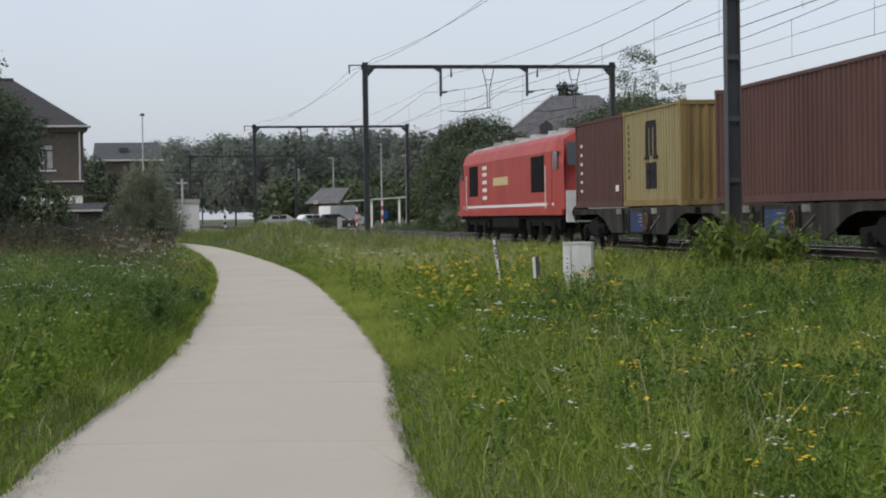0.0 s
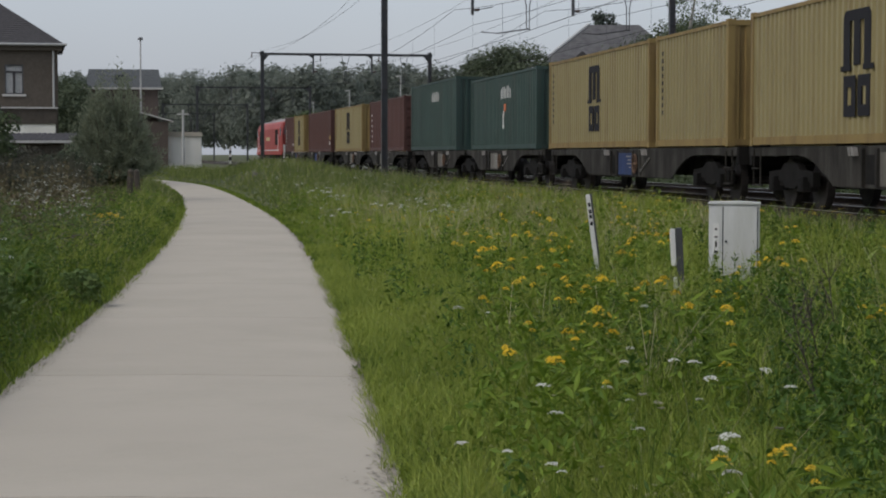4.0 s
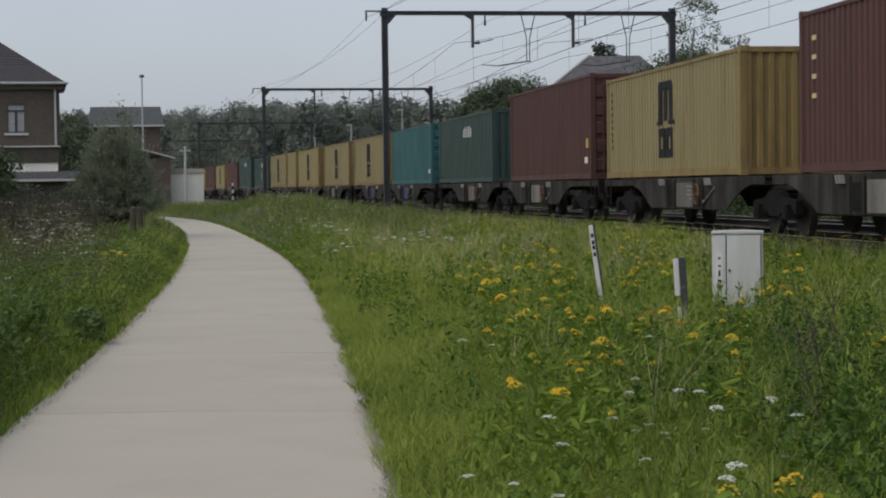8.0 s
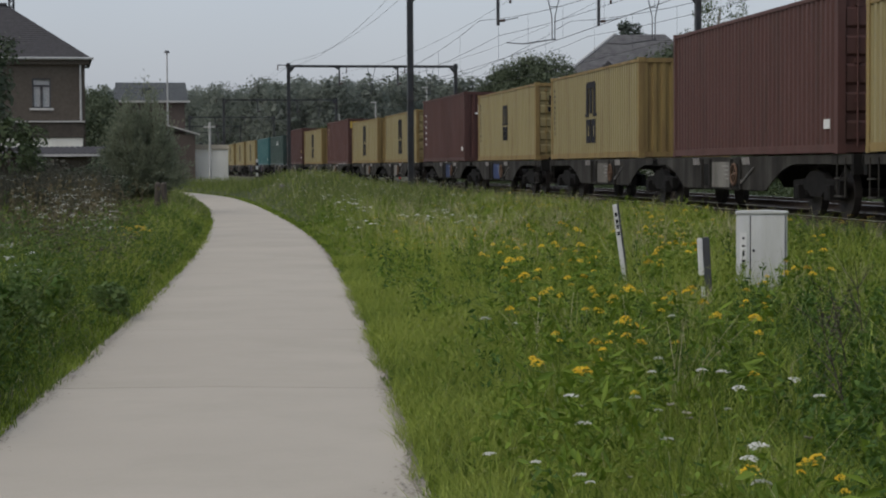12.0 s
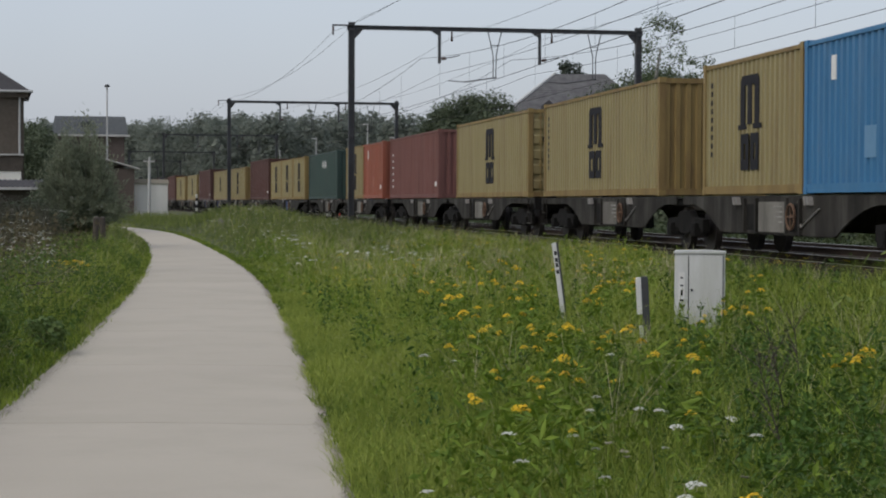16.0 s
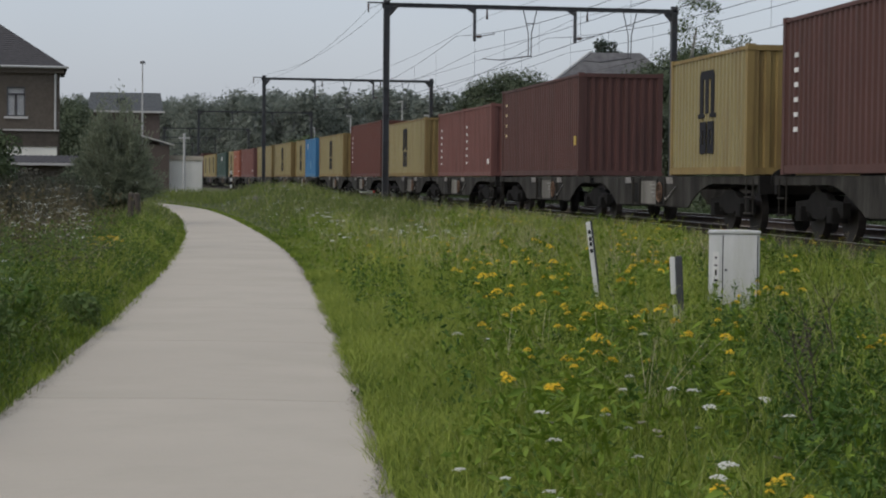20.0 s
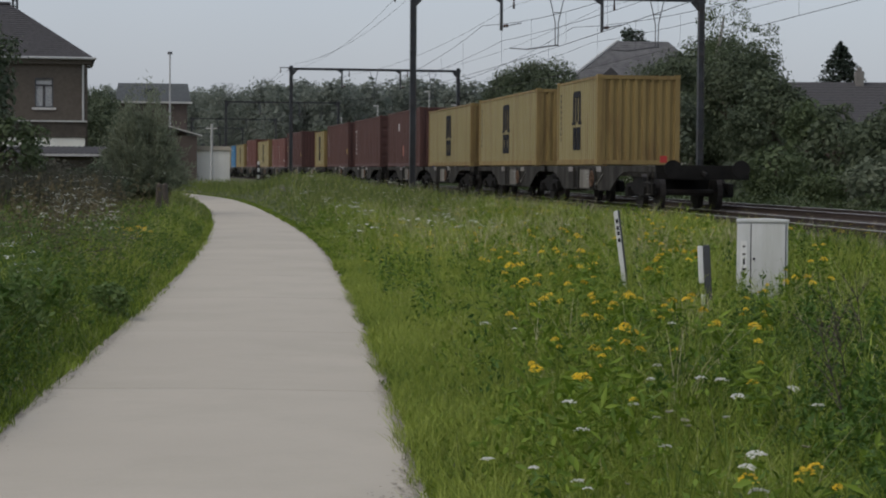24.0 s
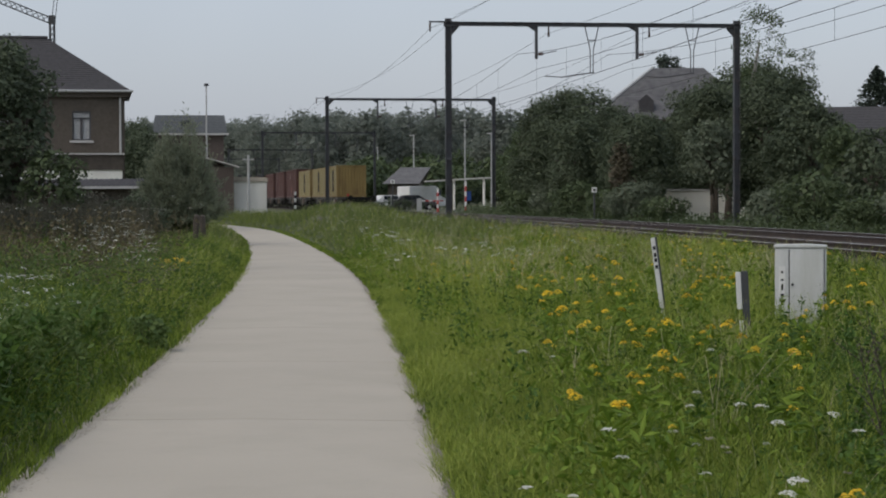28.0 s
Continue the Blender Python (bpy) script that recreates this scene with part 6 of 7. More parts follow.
flower_stuff(90, field(11, 24, left_edge, lambda y: path_x(y), rng), lambda x, y: height(x, y) * 1.1, 0.035, "bind", "bindweed_flowers", "white bindweed flowers among nettles", rng, lambda x, y: on_left(x, y) & (x < path_x(y) - 2.0))
flower_stuff(2000, near_right, lambda x, y: height(x, y) * 1.15, 0.013, "straw", "seed_heads", "pale seed heads of meadow grass", rng, lambda x, y: cloud(x, y, 1.1, 20) > 0.35)
flower_stuff(120, field(11.5, 19, lambda y: -0.3 * y, lambda y: path_x(y), rng), lambda x, y: 0.64 + 0.12 * cloud(x, y, 0.6, 66), 0.03, "bind", "bindweed_flowers", "white bindweed flowers over dark leaves", rng, lambda x, y: x < path_x(y) - 1.7)
flower_stuff(150, field(-13, 19, lambda y: path_x(y) - 3.8, lambda y: path_x(y), rng), lambda x, y: 0.6 + 0 * x, 0.03, "bind", "bindweed_flowers", "white bindweed flowers among nettles", rng, lambda x, y: x < path_x(y) - 1.8)

flower_stuff(190, field(18, 36, lambda y: -0.262 * y, lambda y: -0.208 * y, rng), lambda x, y: 0.66 + 0.35 * cloud(x, y, 1.0, 35), 0.04, "carrot", "hogweed_umbels", "whitish umbels over rusty weeds on the bank", rng, lambda x, y: cloud(x, y, 1.2, 61) > 0.3)
flower_stuff(520, field(20, 38, lambda y: -0.275 * y, lambda y: -0.2 * y, rng), lambda x, y: 0.4 + 0.35 * cloud(x, y, 1.0, 35), 0.06, "leaf_red", "dock_spikes", "rusty brown dock spikes among weeds on the bank", rng, lambda x, y: cloud(x, y, 1.2, 62) > 0.4)
flower_stuff(240, field(34, 50, lambda y: 0.004 * y, lambda y: 0.045 * y, rng), lambda x, y: 0.35 + 0.15 * cloud(x, y, 1.0, 35), 0.04, "leaf_red", "dock_spikes", "rusty brown dock spikes beside the ballast", rng, lambda x, y: cloud(x, y, 1.0, 63) > 0.35)

# ---- trees and shrubs ----
DARK = "dense dark green shrub behind the railway"
SHRUBS = ((47, 12.0, 3.3, 1.9, "leaf"), (55, 13.0, 3.5, 2.0, "leaf_b"), (61, 11.5, 3.3, 1.8, "leaf"), (66, 13.0, 4.1, 1.9, "leaf"), (72, 13.2, 4.4, 1.5, "leaf"), (77, 14.0, 4.9, 1.5, "leaf_b"),
          (84, 14.4, 6.6, 2.0, "leaf"), (90, 15.0, 8.1, 2.6, "leaf"), (89, 11.6, 5.4, 1.4, "leaf_grey"), (95, 13.4, 7.3, 2.1, "leaf"), (100, 15.5, 8.6, 2.7, "leaf"), (104, 10.6, 4.6, 0.8, "leaf_red"), (104, 19.0, 9.5, 3.2, "leaf"),
          (107, 12.5, 6.0, 2.1, "leaf"), (113, 13.5, 6.6, 2.4, "leaf"), (117, 11.0, 6.6, 2.0, "leaf"), (121, 13.0, 8.3, 2.9, "leaf"), (128, 12.5, 8.9, 2.8, "leaf"), (135, 12.5, 8.5, 2.5, "leaf"), (142, 13.0, 6.6, 2.1, "leaf_b"), (122, 20.0, 8.4, 3.2, "leaf"), (80, 20.0, 4.4, 2.4, "leaf"))
for i, (s, o, h, r, lf) in enumerate(SHRUBS):
    x, y, _ = line(s, o)
    tree("shrub_tree", x, y, h, r, lf, {"leaf": DARK, "leaf_b": "dense green shrub behind the railway", "leaf_grey": "grey-leaved shrub behind the railway", "leaf_red": "narrow russet shrub behind the railway"}[lf], 0.15, i, lift=0.24 if i in (8, 9, 10) else 0.0, group="shrubs behind the railway", stems=2)
for i, (s, o, h, r) in enumerate(((33, 10.2, 1.8, 1.4), (44, 10.0, 1.6, 1.3), (52, 9.8, 1.7, 1.4), (58, 9.8, 2.0, 1.4), (65, 10.6, 1.6, 1.3), (70, 10.2, 2.6, 1.5), (76, 10.4, 1.9, 1.4), (82, 12.3, 1.4, 1.3), (91, 9.8, 1.6, 1.4), (98, 9.8, 2.4, 1.6), (104, 9.9, 2.0, 1.6), (112, 10.0, 2.6, 1.7), (121, 10.0, 2.2, 1.7), (130, 10.0, 1.9, 1.6))):
    x, y, _ = line(s, o)
    tree("bramble_bush", x, y, h, r, "leaf_b" if i % 3 else "leaf_grey", "low rough bramble bush beside the railway", 0.11, 40 + i, trunk=0.03, lift=0.0, group="low bushes beside the railway", cat="bush")
tree("birch_tree", 10.6, 98, 11.8, 1.3, "leaf_b", "slender pale birch rising above the shrubs", 0.12, 71, bark="birch", lift=0.45, airy=True)
tree("birch_tree", 13.2, 102, 10.2, 0.9, "leaf", "slender dark birch rising above the shrubs", 0.12, 72, bark="bark", lift=0.55, airy=True)

willow("willow_bush", -12.0, 62, 4.5, 1.85, "grey-green feathery willow bush beside the path", 760, 81)
for i, (x, y, h, r, lf, sz) in enumerate(((-16.2, 56, 6.7, 2.1, "leaf", 0.12), (-14.3, 54.5, 3.2, 1.2, "leaf_b", 0.1), (-19.8, 59, 6.4, 2.4, "leaf", 0.13), (-23.2, 57, 7.0, 2.6, "leaf_b", 0.13), (-17.2, 50, 3.9, 1.8, "leaf", 0.11), (-21, 52, 5.2, 2.2, "leaf_b", 0.12), (-13.1, 38, 6.4, 1.9, "leaf", 0.1), (-12.2, 36, 4.0, 1.2, "leaf", 0.1))):
    tree("broadleaf_tree", x, y, h, r, lf, "dark green broadleaf tree on the bank", sz, 90 + i, lift=0.06, stems=2, group="trees on the bank", cover=0.75)
willow("weeping_willow", -24.5, 63, 9.6, 2.8, "pale weeping willow with hanging shoots", 200, 97, 0.8, group="weeping willows")
willow("weeping_willow", -16.9, 40, 8.8, 2.0, "pale weeping willow with hanging shoots", 260, 98, 0.8, group="weeping willows")
for i, (x, y, h, r) in enumerate(((-13.6, 66, 1.9, 1.6), (-16.4, 67, 1.8, 1.7), (-19.3, 67, 2.0, 1.8), (-22.5, 68, 2.0, 1.8), (-13.0, 58, 1.5, 1.4), (-15.4, 60, 1.7, 1.6), (-18.0, 61, 1.8, 1.7), (-12.3, 54, 1.3, 1.2), (-20.4, 60, 1.8, 1.7), (-16.5, 54, 1.7, 1.6), (-14.8, 55, 1.5, 1.4), (-12.6, 50, 1.2, 1.1), (-11.2, 46, 1.0, 0.9))):
    tree("thicket_bush", x, y, h * 1.12, r * 1.1, "leaf_brown" if i % 4 else "leaf", "dark brown-green thicket on the bank", 0.08, 110 + i, trunk=0.03, lift=0.0, group="thickets on the bank", cat="bush")
tree("grass_tussock", -3.92, 18.6, 0.5, 0.25, "nettle", "dark rounded tussock at the path's edge", 0.035, 130, trunk=0.01, lift=0.0, cat="bush")
tree("hedge_tree", -23.5, 112, 5.5, 2.2, "leaf", "dark hedge tree between the houses", 0.15, 131, lift=0.05, group="hedge trees between the houses")
tree("hedge_tree", -27.5, 118, 6.2, 2.4, "leaf", "dark hedge tree between the houses", 0.15, 132, lift=0.05, group="hedge trees between the houses")
tree("hedge_tree", -30.5, 165, 7.0, 2.6, "leaf", "dark hedge tree behind the white hut", 0.18, 133, lift=0.05, group="hedge trees between the houses")
tree("hedge_tree", -36, 165, 8.0, 3.0, "leaf", "dark hedge tree behind the small house", 0.18, 134, lift=0.05, group="hedge trees between the houses")


def conifer(x, y, h, r, seed):
    rng = np.random.default_rng(seed)
    t = thing("conifer_tree", "dark spiky conifer behind the roofs", "conifer", "conifers", Matrix.Translation((x, y, 0.3)))
    part("trunk", Geo().cyl((0, 0, 0), (0, 0, h * 0.97), 0.16, 0.02, 8), M["bark"], t)
    P = []
    for z in h * (1 - 0.75 * rng.uniform(0, 1, 760) ** 0.9):
        R = r * (1 - z / h) ** 0.85 + 0.1
        for a in rng.uniform(0, 6.28, 1):
            d = rng.uniform(0, 1, 26) ** 0.6 * R * rng.uniform(0.7, 1.15)
            P.append(np.stack([d * np.cos(a) + rng.normal(0, 0.05, 26), d * np.sin(a) + rng.normal(0, 0.05, 26), z - 0.15 * d + rng.normal(0, 0.06, 26)], -1))
    v, f = leaves(np.concatenate(P), 0.22, rng)
    part("foliage", fast_mesh("foliage", v, f, M["conifer"]), None, t)


conifer(28.6, 170, 12.6, 7.0, 1)
tree("pine_tree", 10.6, 172, 14.2, 1.8, "conifer", "dark rounded pine behind the hipped roof", 0.25, 201, lift=0.5)

# far woods and scrub
wrng = np.random.default_rng(33)
C, L = [], []
for i in range(56):
    y = wrng.uniform(335, 420)
    x = wrng.uniform(-0.215, 0.03) * y
    if -9 < aside(x, y) < 16:
        continue
    h = (wrng.uniform(18.5, 21.0) + 2.0 * (-0.2 < x / y < -0.175)) * y / 400
    r = wrng.uniform(4.0, 6.5)
    C.append(((x, y, h * 0.5), (r * 0.66, r * 0.66, h * 0.43)))
    L += masses((x, y, h * 0.52), (r, r, h * 0.48), wrng, 15, (0.26, 0.44), -0.5)
for i in range(17):
    y = wrng.uniform(560, 660)
    x = wrng.uniform(-0.168, -0.115) * y
    h, r = wrng.uniform(24, 29) * y / 610, wrng.uniform(6, 9)
    C.append(((x, y, h * 0.5), (r * 0.66, r * 0.66, h * 0.43)))
    L += masses((x, y, h * 0.52), (r, r, h * 0.48), wrng, 13, (0.26, 0.44), -0.5)
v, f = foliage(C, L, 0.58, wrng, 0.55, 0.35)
one("far_woods", fast_mesh("far_woods", v, f, M["leaf_far_hazed"]), None, "distant wooded hillside of trees, haze mixed into their leaf colour", "woods", kind="stuff")
C, L = [], []
for i in range(30):
    y = wrng.uniform(228, 300)
    x = wrng.uniform(-0.1, 0.035) * y
    h, r = wrng.uniform(5, 8.5) * y / 260, wrng.uniform(2.4, 4)
    C.append(((x, y, h * 0.45), (r * 0.66, r * 0.66, h * 0.42)))
    L += masses((x, y, h * 0.48), (r, r, h * 0.5), wrng, 12, (0.26, 0.42), -0.5)
v, f = foliage(C, L, 0.5, wrng, 0.8, 0.3)
one("far_scrub", fast_mesh("far_scrub", v, f, M["leaf_b"]), None, "green scrub beyond the level crossing", "scrub", kind="stuff")


def elder(x, y):
    rng = np.random.default_rng(64)
    t = thing("elder_bush", "bright green elder bush at the foot of a gantry post", "bush", m=Matrix.Translation((x, y, float(ground_z(x, y)) - 0.02)))
    g, P = Geo(), []
    for i in range(60):
        a = rng.uniform(0, 6.28)
        d = rng.uniform(0.25, 1.5)
        tip = Vector((d * math.cos(a), d * math.sin(a) * 0.8, rng.uniform(0.7, 1.5) - 0.3 * d))
        g.cyl((0.2 * tip.x, 0.2 * tip.y, 0), tip * 0.75 + Vector((0, 0, 0.12)), 0.01, 0.007, 5).cyl(tip * 0.75 + Vector((0, 0, 0.12)), tip, 0.007, 0.003, 5)
        for k in range(16):
            f = rng.uniform(0.3, 1.0)
            P.append(np.array(tip) * f + np.array([0, 0, 0.12 * (1 - f)]) + rng.normal(0, 0.07, 3))
    part("stem", g, M["herb"], t)
    v, f = leaves(np.array(P), 0.2, rng, 0.5, 0.75, 0.8)
    part("foliage", fast_mesh("foliage", v, f, M["leaf_lime"]), None, t, "light green pinnate leaves")


elder(5.5, 20.4)


# ---- buildings beside the path ----
def slate_roof(parent, planes, material, course=0.25, name="roof"):
    """Roof planes in overlapping courses; each plane: eave a, eave b, top c (over b), top d (over a)."""
    for a, b, c, d in planes:
        a, b, c, d = map(Vector, (a, b, c, d))
        n = max(3, int((d - a).length / course))
        nrm = (b - a).cross(d - a).normalized()
        if nrm.z < 0:
            nrm = -nrm
        g = Geo()
        for i in range(n):
            p0, p1 = a.lerp(d, i / n), a.lerp(d, (i + 1) / n)
            q0, q1 = b.lerp(c, i / n), b.lerp(c, (i + 1) / n)
            g.add([p0 + nrm * 0.02, q0 + nrm * 0.02, q1 + nrm * 0.008, p1 + nrm * 0.008, p0 + nrm * 0.008, q0 + nrm * 0.008], [(0, 1, 2, 3), (4, 5, 1, 0)])
        part(name, g.mesh(name, material, weld=True), None, parent)


def window(parent, x, z, w, h, y, frame="galv", lintel=True, face=-1):
    """A window in a wall at y that looks to -y: frame, sash bars, panes, curtains, lintel and sill."""
    wn = part("window", Geo().box(x - w / 2, x + w / 2, y + 0.02, y + 0.04, z, z + h), M["curtain"], parent, "window with pale curtains")
    g = Geo()
    for a, b, c, d in ((x - w / 2, x - w / 2 + 0.07, z, z + h), (x + w / 2 - 0.07, x + w / 2, z, z + h), (x - w / 2, x + w / 2, z, z + 0.07), (x - w / 2, x + w / 2, z + h - 0.07, z + h), (x - 0.06, x + 0.06, z, z + h * 0.75), (x - w / 2, x + w / 2, z + h * 0.72, z + h * 0.78)):
        g.box(a, b, y - 0.05, y + 0.015, c, d)
    part("window_frame", g, M[frame], wn)
    for sx in (-1, 1):
        part("pane", Geo().box(min(x + sx * 0.05, x + sx * (w / 2 - 0.08)), max(x + sx * 0.05, x + sx * (w / 2 - 0.08)), y - 0.012, y - 0.006, z + 0.08, z + h * 0.72), M["pane"], wn)
    part("pane", Geo().box(x - w / 2 + 0.08, x + w / 2 - 0.08, y - 0.012, y - 0.006, z + h * 0.78, z + h - 0.08), M["pane"], wn)
    part("sill", Geo().box(x - w / 2 - 0.12, x + w / 2 + 0.12, y - 0.16, y + 0.02, z - 0.1, z), M["trim"], wn, "stone sill")
    if lintel:
        part("lintel", Geo().box(x - w / 2 - 0.14, x + w / 2 + 0.14, y - 0.05, y + 0.02, z + h, z + h + 0.22), M["trim"], wn, "pale stone lintel")
    return wn


def glass_mat():
    m = bpy.data.materials.new("window_glass")
    m.use_nodes = True
    b = m.node_tree.nodes["Principled BSDF"]
    b.inputs["Base Color"].default_value = (0.04, 0.05, 0.055, 1)
    b.inputs["Roughness"].default_value = 0.05
    b.inputs["Alpha"].default_value = 0.16
    return m


M["pane"] = glass_mat()


def wall_box(parent, x0, x1, y0, y1, z0, z1, material, openings=()):
    """Four walls 0.3 m thick; openings (x, z, w, h) go through the front."""
    xs = sorted({x0, x1, *[o[0] - o[2] / 2 for o in openings], *[o[0] + o[2] / 2 for o in openings]})
    zs = sorted({z0, z1, *[o[1] for o in openings], *[o[1] + o[3] for o in openings]})
    g = Geo()
    for a, b in zip(xs, xs[1:]):
        for c, d in zip(zs, zs[1:]):
            mx, mz = (a + b) / 2, (c + d) / 2
            if not any(abs(mx - o[0]) < o[2] / 2 and o[1] < mz < o[1] + o[3] for o in openings):
                g.box(a, b, y0, y0 + 0.3, c, d)
    part("front_wall", g.mesh("front_wall", material, weld=True), None, parent)
    part("back_wall", Geo().box(x0, x1, y1 - 0.3, y1, z0, z1), material, parent)
    part("side_wall", Geo().box(x0, x0 + 0.3, y0 + 0.3, y1 - 0.3, z0, z1), material, parent)
    part("side_wall", Geo().box(x1 - 0.3, x1, y0 + 0.3, y1 - 0.3, z0, z1), material, parent)


house = thing("brick_house", "old dark brick house with a hipped slate roof", "house", m=Matrix.Translation((-19.5, 88.2, 0)) @ Matrix.Rotation(radians(13.5), 4, "Z") @ Matrix.Translation((19.5, -0.2, 0)))
wins = [(-21.62, 4.25, 0.84, 1.36), (-25.3, 4.25, 0.84, 1.36), (-29.0, 4.25, 0.84, 1.36)]
wall_box(house, -31.0, -19.65, 0.4, 8.5, 0.0, 6.45, M["brick"], wins)
for x, z, w, h in wins:
    window(house, x, z, w, h, 0.47)
e = (-31.35, -19.3, 0.05, 8.85, 6.5)
slate_roof(house, [((e[0], e[2], e[4]), (e[1], e[2], e[4]), (-23.2, 4.4, 9.25), (-27.3, 4.4, 9.25)), ((e[1], e[3], e[4]), (e[0], e[3], e[4]), (-27.3, 4.4, 9.25), (-23.2, 4.4, 9.25)),
                   ((e[1], e[2], e[4]), (e[1], e[3], e[4]), (-23.2, 4.4, 9.25), (-23.2, 4.4, 9.25)), ((e[0], e[3], e[4]), (e[0], e[2], e[4]), (-27.3, 4.4, 9.25), (-27.3, 4.4, 9.25))], M["slate"])
part("ridge", Geo().cyl((-27.3, 4.4, 9.3), (-23.2, 4.4, 9.3), 0.09, n=8), M["slate"], house)
part("cornice", Geo().box(-31.2, -19.45, 0.18, 0.4, 6.25, 6.5), M["brick"], house, "brick cornice under the eaves")
part("gutter", Geo().cyl((-31.4, 0.02, 6.52), (-19.25, 0.02, 6.52), 0.06, n=8), M["pvc"], house, "pale eaves gutter")
part("downpipe", Geo().cyl((-19.85, 0.3, 6.45), (-19.85, 0.3, 1.2), 0.05, n=8), M["pvc"], house, "pale downpipe")
part("ledge", Geo().box(-25.5, -19.7, -1.6, 0.4, 3.55, 3.62), M["trim"], house, "pale ledge above the lean-to")
part("lean_to", Geo().box(-25.5, -19.75, -1.5, 0.4, 2.85, 3.55), M["wood"], house, "dark boarded lean-to")
part("white_wall", Geo().box(-25.5, -19.8, -1.45, 0.4, 0.3, 2.85), M["render_w"], house, "white rendered lean-to wall")
part("chimney", Geo().box(-30.2, -29.4, 4.0, 4.8, 7.0, 10.2), M["brick"], house, "brick chimney")

shed = thing("tiled_shed", "low dark shed with a ridged tile roof", "shed", m=Matrix.Translation((0, 75, 0.32)))
wall_box(shed, -23.5, -16.3, 0.3, 2.6, -0.3, 1.75, M["wood"])
g = Geo()
for i in range(36):
    x = -23.7 + i * 0.208
    g.prism([(x, 1.72), (x + 0.1, 1.76), (x + 0.2, 1.72), (x + 0.2, 1.68), (x, 1.68)], "y", 0.0, 1.45)
roof_tilt = Matrix.Translation((0, 0, 1.72)) @ Matrix.Rotation(0.2, 4, "X") @ Matrix.Translation((0, 0, -1.72))
part("tile_roof", g, M["slate"], shed, at=roof_tilt)
part("gutter", Geo().box(-23.7, -16.15, -0.1, 0.0, 1.62, 1.72), M["pvc"], shed, "pale eaves board")
part("back_roof", Geo().box(-23.7, -16.15, 1.45, 2.9, 1.85, 1.95), M["slate"], shed)

h2 = thing("small_brick_house", "small red brick house with a dark slate roof", "house", m=Matrix.Translation((-25.4, 150.2, 0)) @ Matrix.Rotation(radians(10.5), 4, "Z") @ Matrix.Translation((25.4, -0.2, 0)))
wall_box(h2, -30.9, -25.6, 0.3, 6.5, 0.3, 6.6, M["brick_red"])
slate_roof(h2, [((-31.2, 0.0, 6.65), (-25.3, 0.0, 6.65), (-25.5, 3.4, 8.25), (-31.0, 3.4, 8.25)), ((-25.3, 6.8, 6.65), (-31.2, 6.8, 6.65), (-31.0, 3.4, 8.25), (-25.5, 3.4, 8.25))], M["slate_mid"])
part("gutter", Geo().box(-31.3, -25.2, -0.12, 0.02, 6.55, 6.7), M["trim"], h2, "white eaves gutter")
part("skylight", Geo().box(-28.9, -28.2, 1.3, 2.1, 7.35, 7.75), M["glass"], h2, "dark roof window")
part("gable", Geo().prism([(-31.0, 6.6), (-31.0 + 0.01, 6.6), (-31.0, 8.2)], "y", 3.3, 3.5), M["brick_red"], h2)
part("annexe_wall", Geo().box(-28.0, -24.9, -3.0, 0.28, 0.3, 4.0), M["brick_red"], h2)
part("annexe_roof", Geo().prism([(-28.2, 5.1), (-24.5, 4.05), (-24.5, 3.95), (-28.2, 5.0)], "y", -3.3, 0.28), M["trim"], h2, "pale sloping annexe roof edge")

hut = thing("white_hut", "white panel electricity hut with a flat grey roof", "hut", m=Matrix.Translation((-23.55, 150, 0.35)) @ Matrix.Rotation(radians(9), 4, "Z"))
part("body", Geo().box(-1.33, 1.33, -1.2, 1.2, 0, 2.55), M["render_w"], hut, bevel=0.02)
g = Geo().prism([(-1.45, 2.55), (1.45, 2.55), (1.35, 2.85), (-1.35, 2.9)], "y", -1.35, 1.35)
part("roof", g, M["concrete"], hut, "flat grey concrete roof")
for i in range(3):
    part("vent", Geo().box(-0.9 + i * 0.8, -0.6 + i * 0.8, -0.2, 0.1, 2.85, 3.05), M["galv"], hut, "roof vent")
for x in (-0.66, 0.66):
    part("door", Geo().box(x - 0.6, x + 0.6, -1.23, -1.19, 0.08, 2.35), M["render_w"], hut, "white steel door", bevel=0.01)
one("hut_pole", Geo().cyl((-23.0, 146, 0.3), (-23.0, 146, 4.9), 0.1, 0.09, 10).box(-23.45, -22.55, 145.95, 146.05, 4.5, 4.6), M["pvc"], "grey concrete pole before the white hut", "pole")

lamp = thing("street_lamp", "tall thin grey street lamp with a small head", "street lamp", m=Matrix.Translation((-26.75, 149, 0.3)))
part("mast", Geo().cyl((0, 0, 0), (0, 0, 10.1), 0.09, 0.05, 10), M["pvc"], lamp)
part("head", Geo().cyl((0, 0, 10.05), (0, 0, 10.25), 0.22, 0.16, 12), M["galv"], lamp, "small round lamp head", bevel=0.02)

crane = thing("tower_crane", "grey lattice crane jib far behind the brick house", "crane", m=Matrix.Translation((-78.3, 300, 0.3)))


def lattice(p, q, w, n):
    """A square lattice boom between two places."""
    p, q = Vector(p), Vector(q)
    d = (q - p).normalized()
    u = d.cross(Vector((0, 1, 0))).normalized() * w
    k = Vector((0, w, 0))
    g = Geo()
    cs = [u + k, u - k, -u - k, -u + k]
    for c in cs:
        g.cyl(p + c, q + c, 0.1, n=5)
    for i in range(n):
        a, b = p.lerp(q, i / n), p.lerp(q, (i + 1) / n)
        for c, e in zip(cs, cs[1:] + cs[:1]):
            g.cyl(a + c, b + e, 0.06, n=4)
    return g


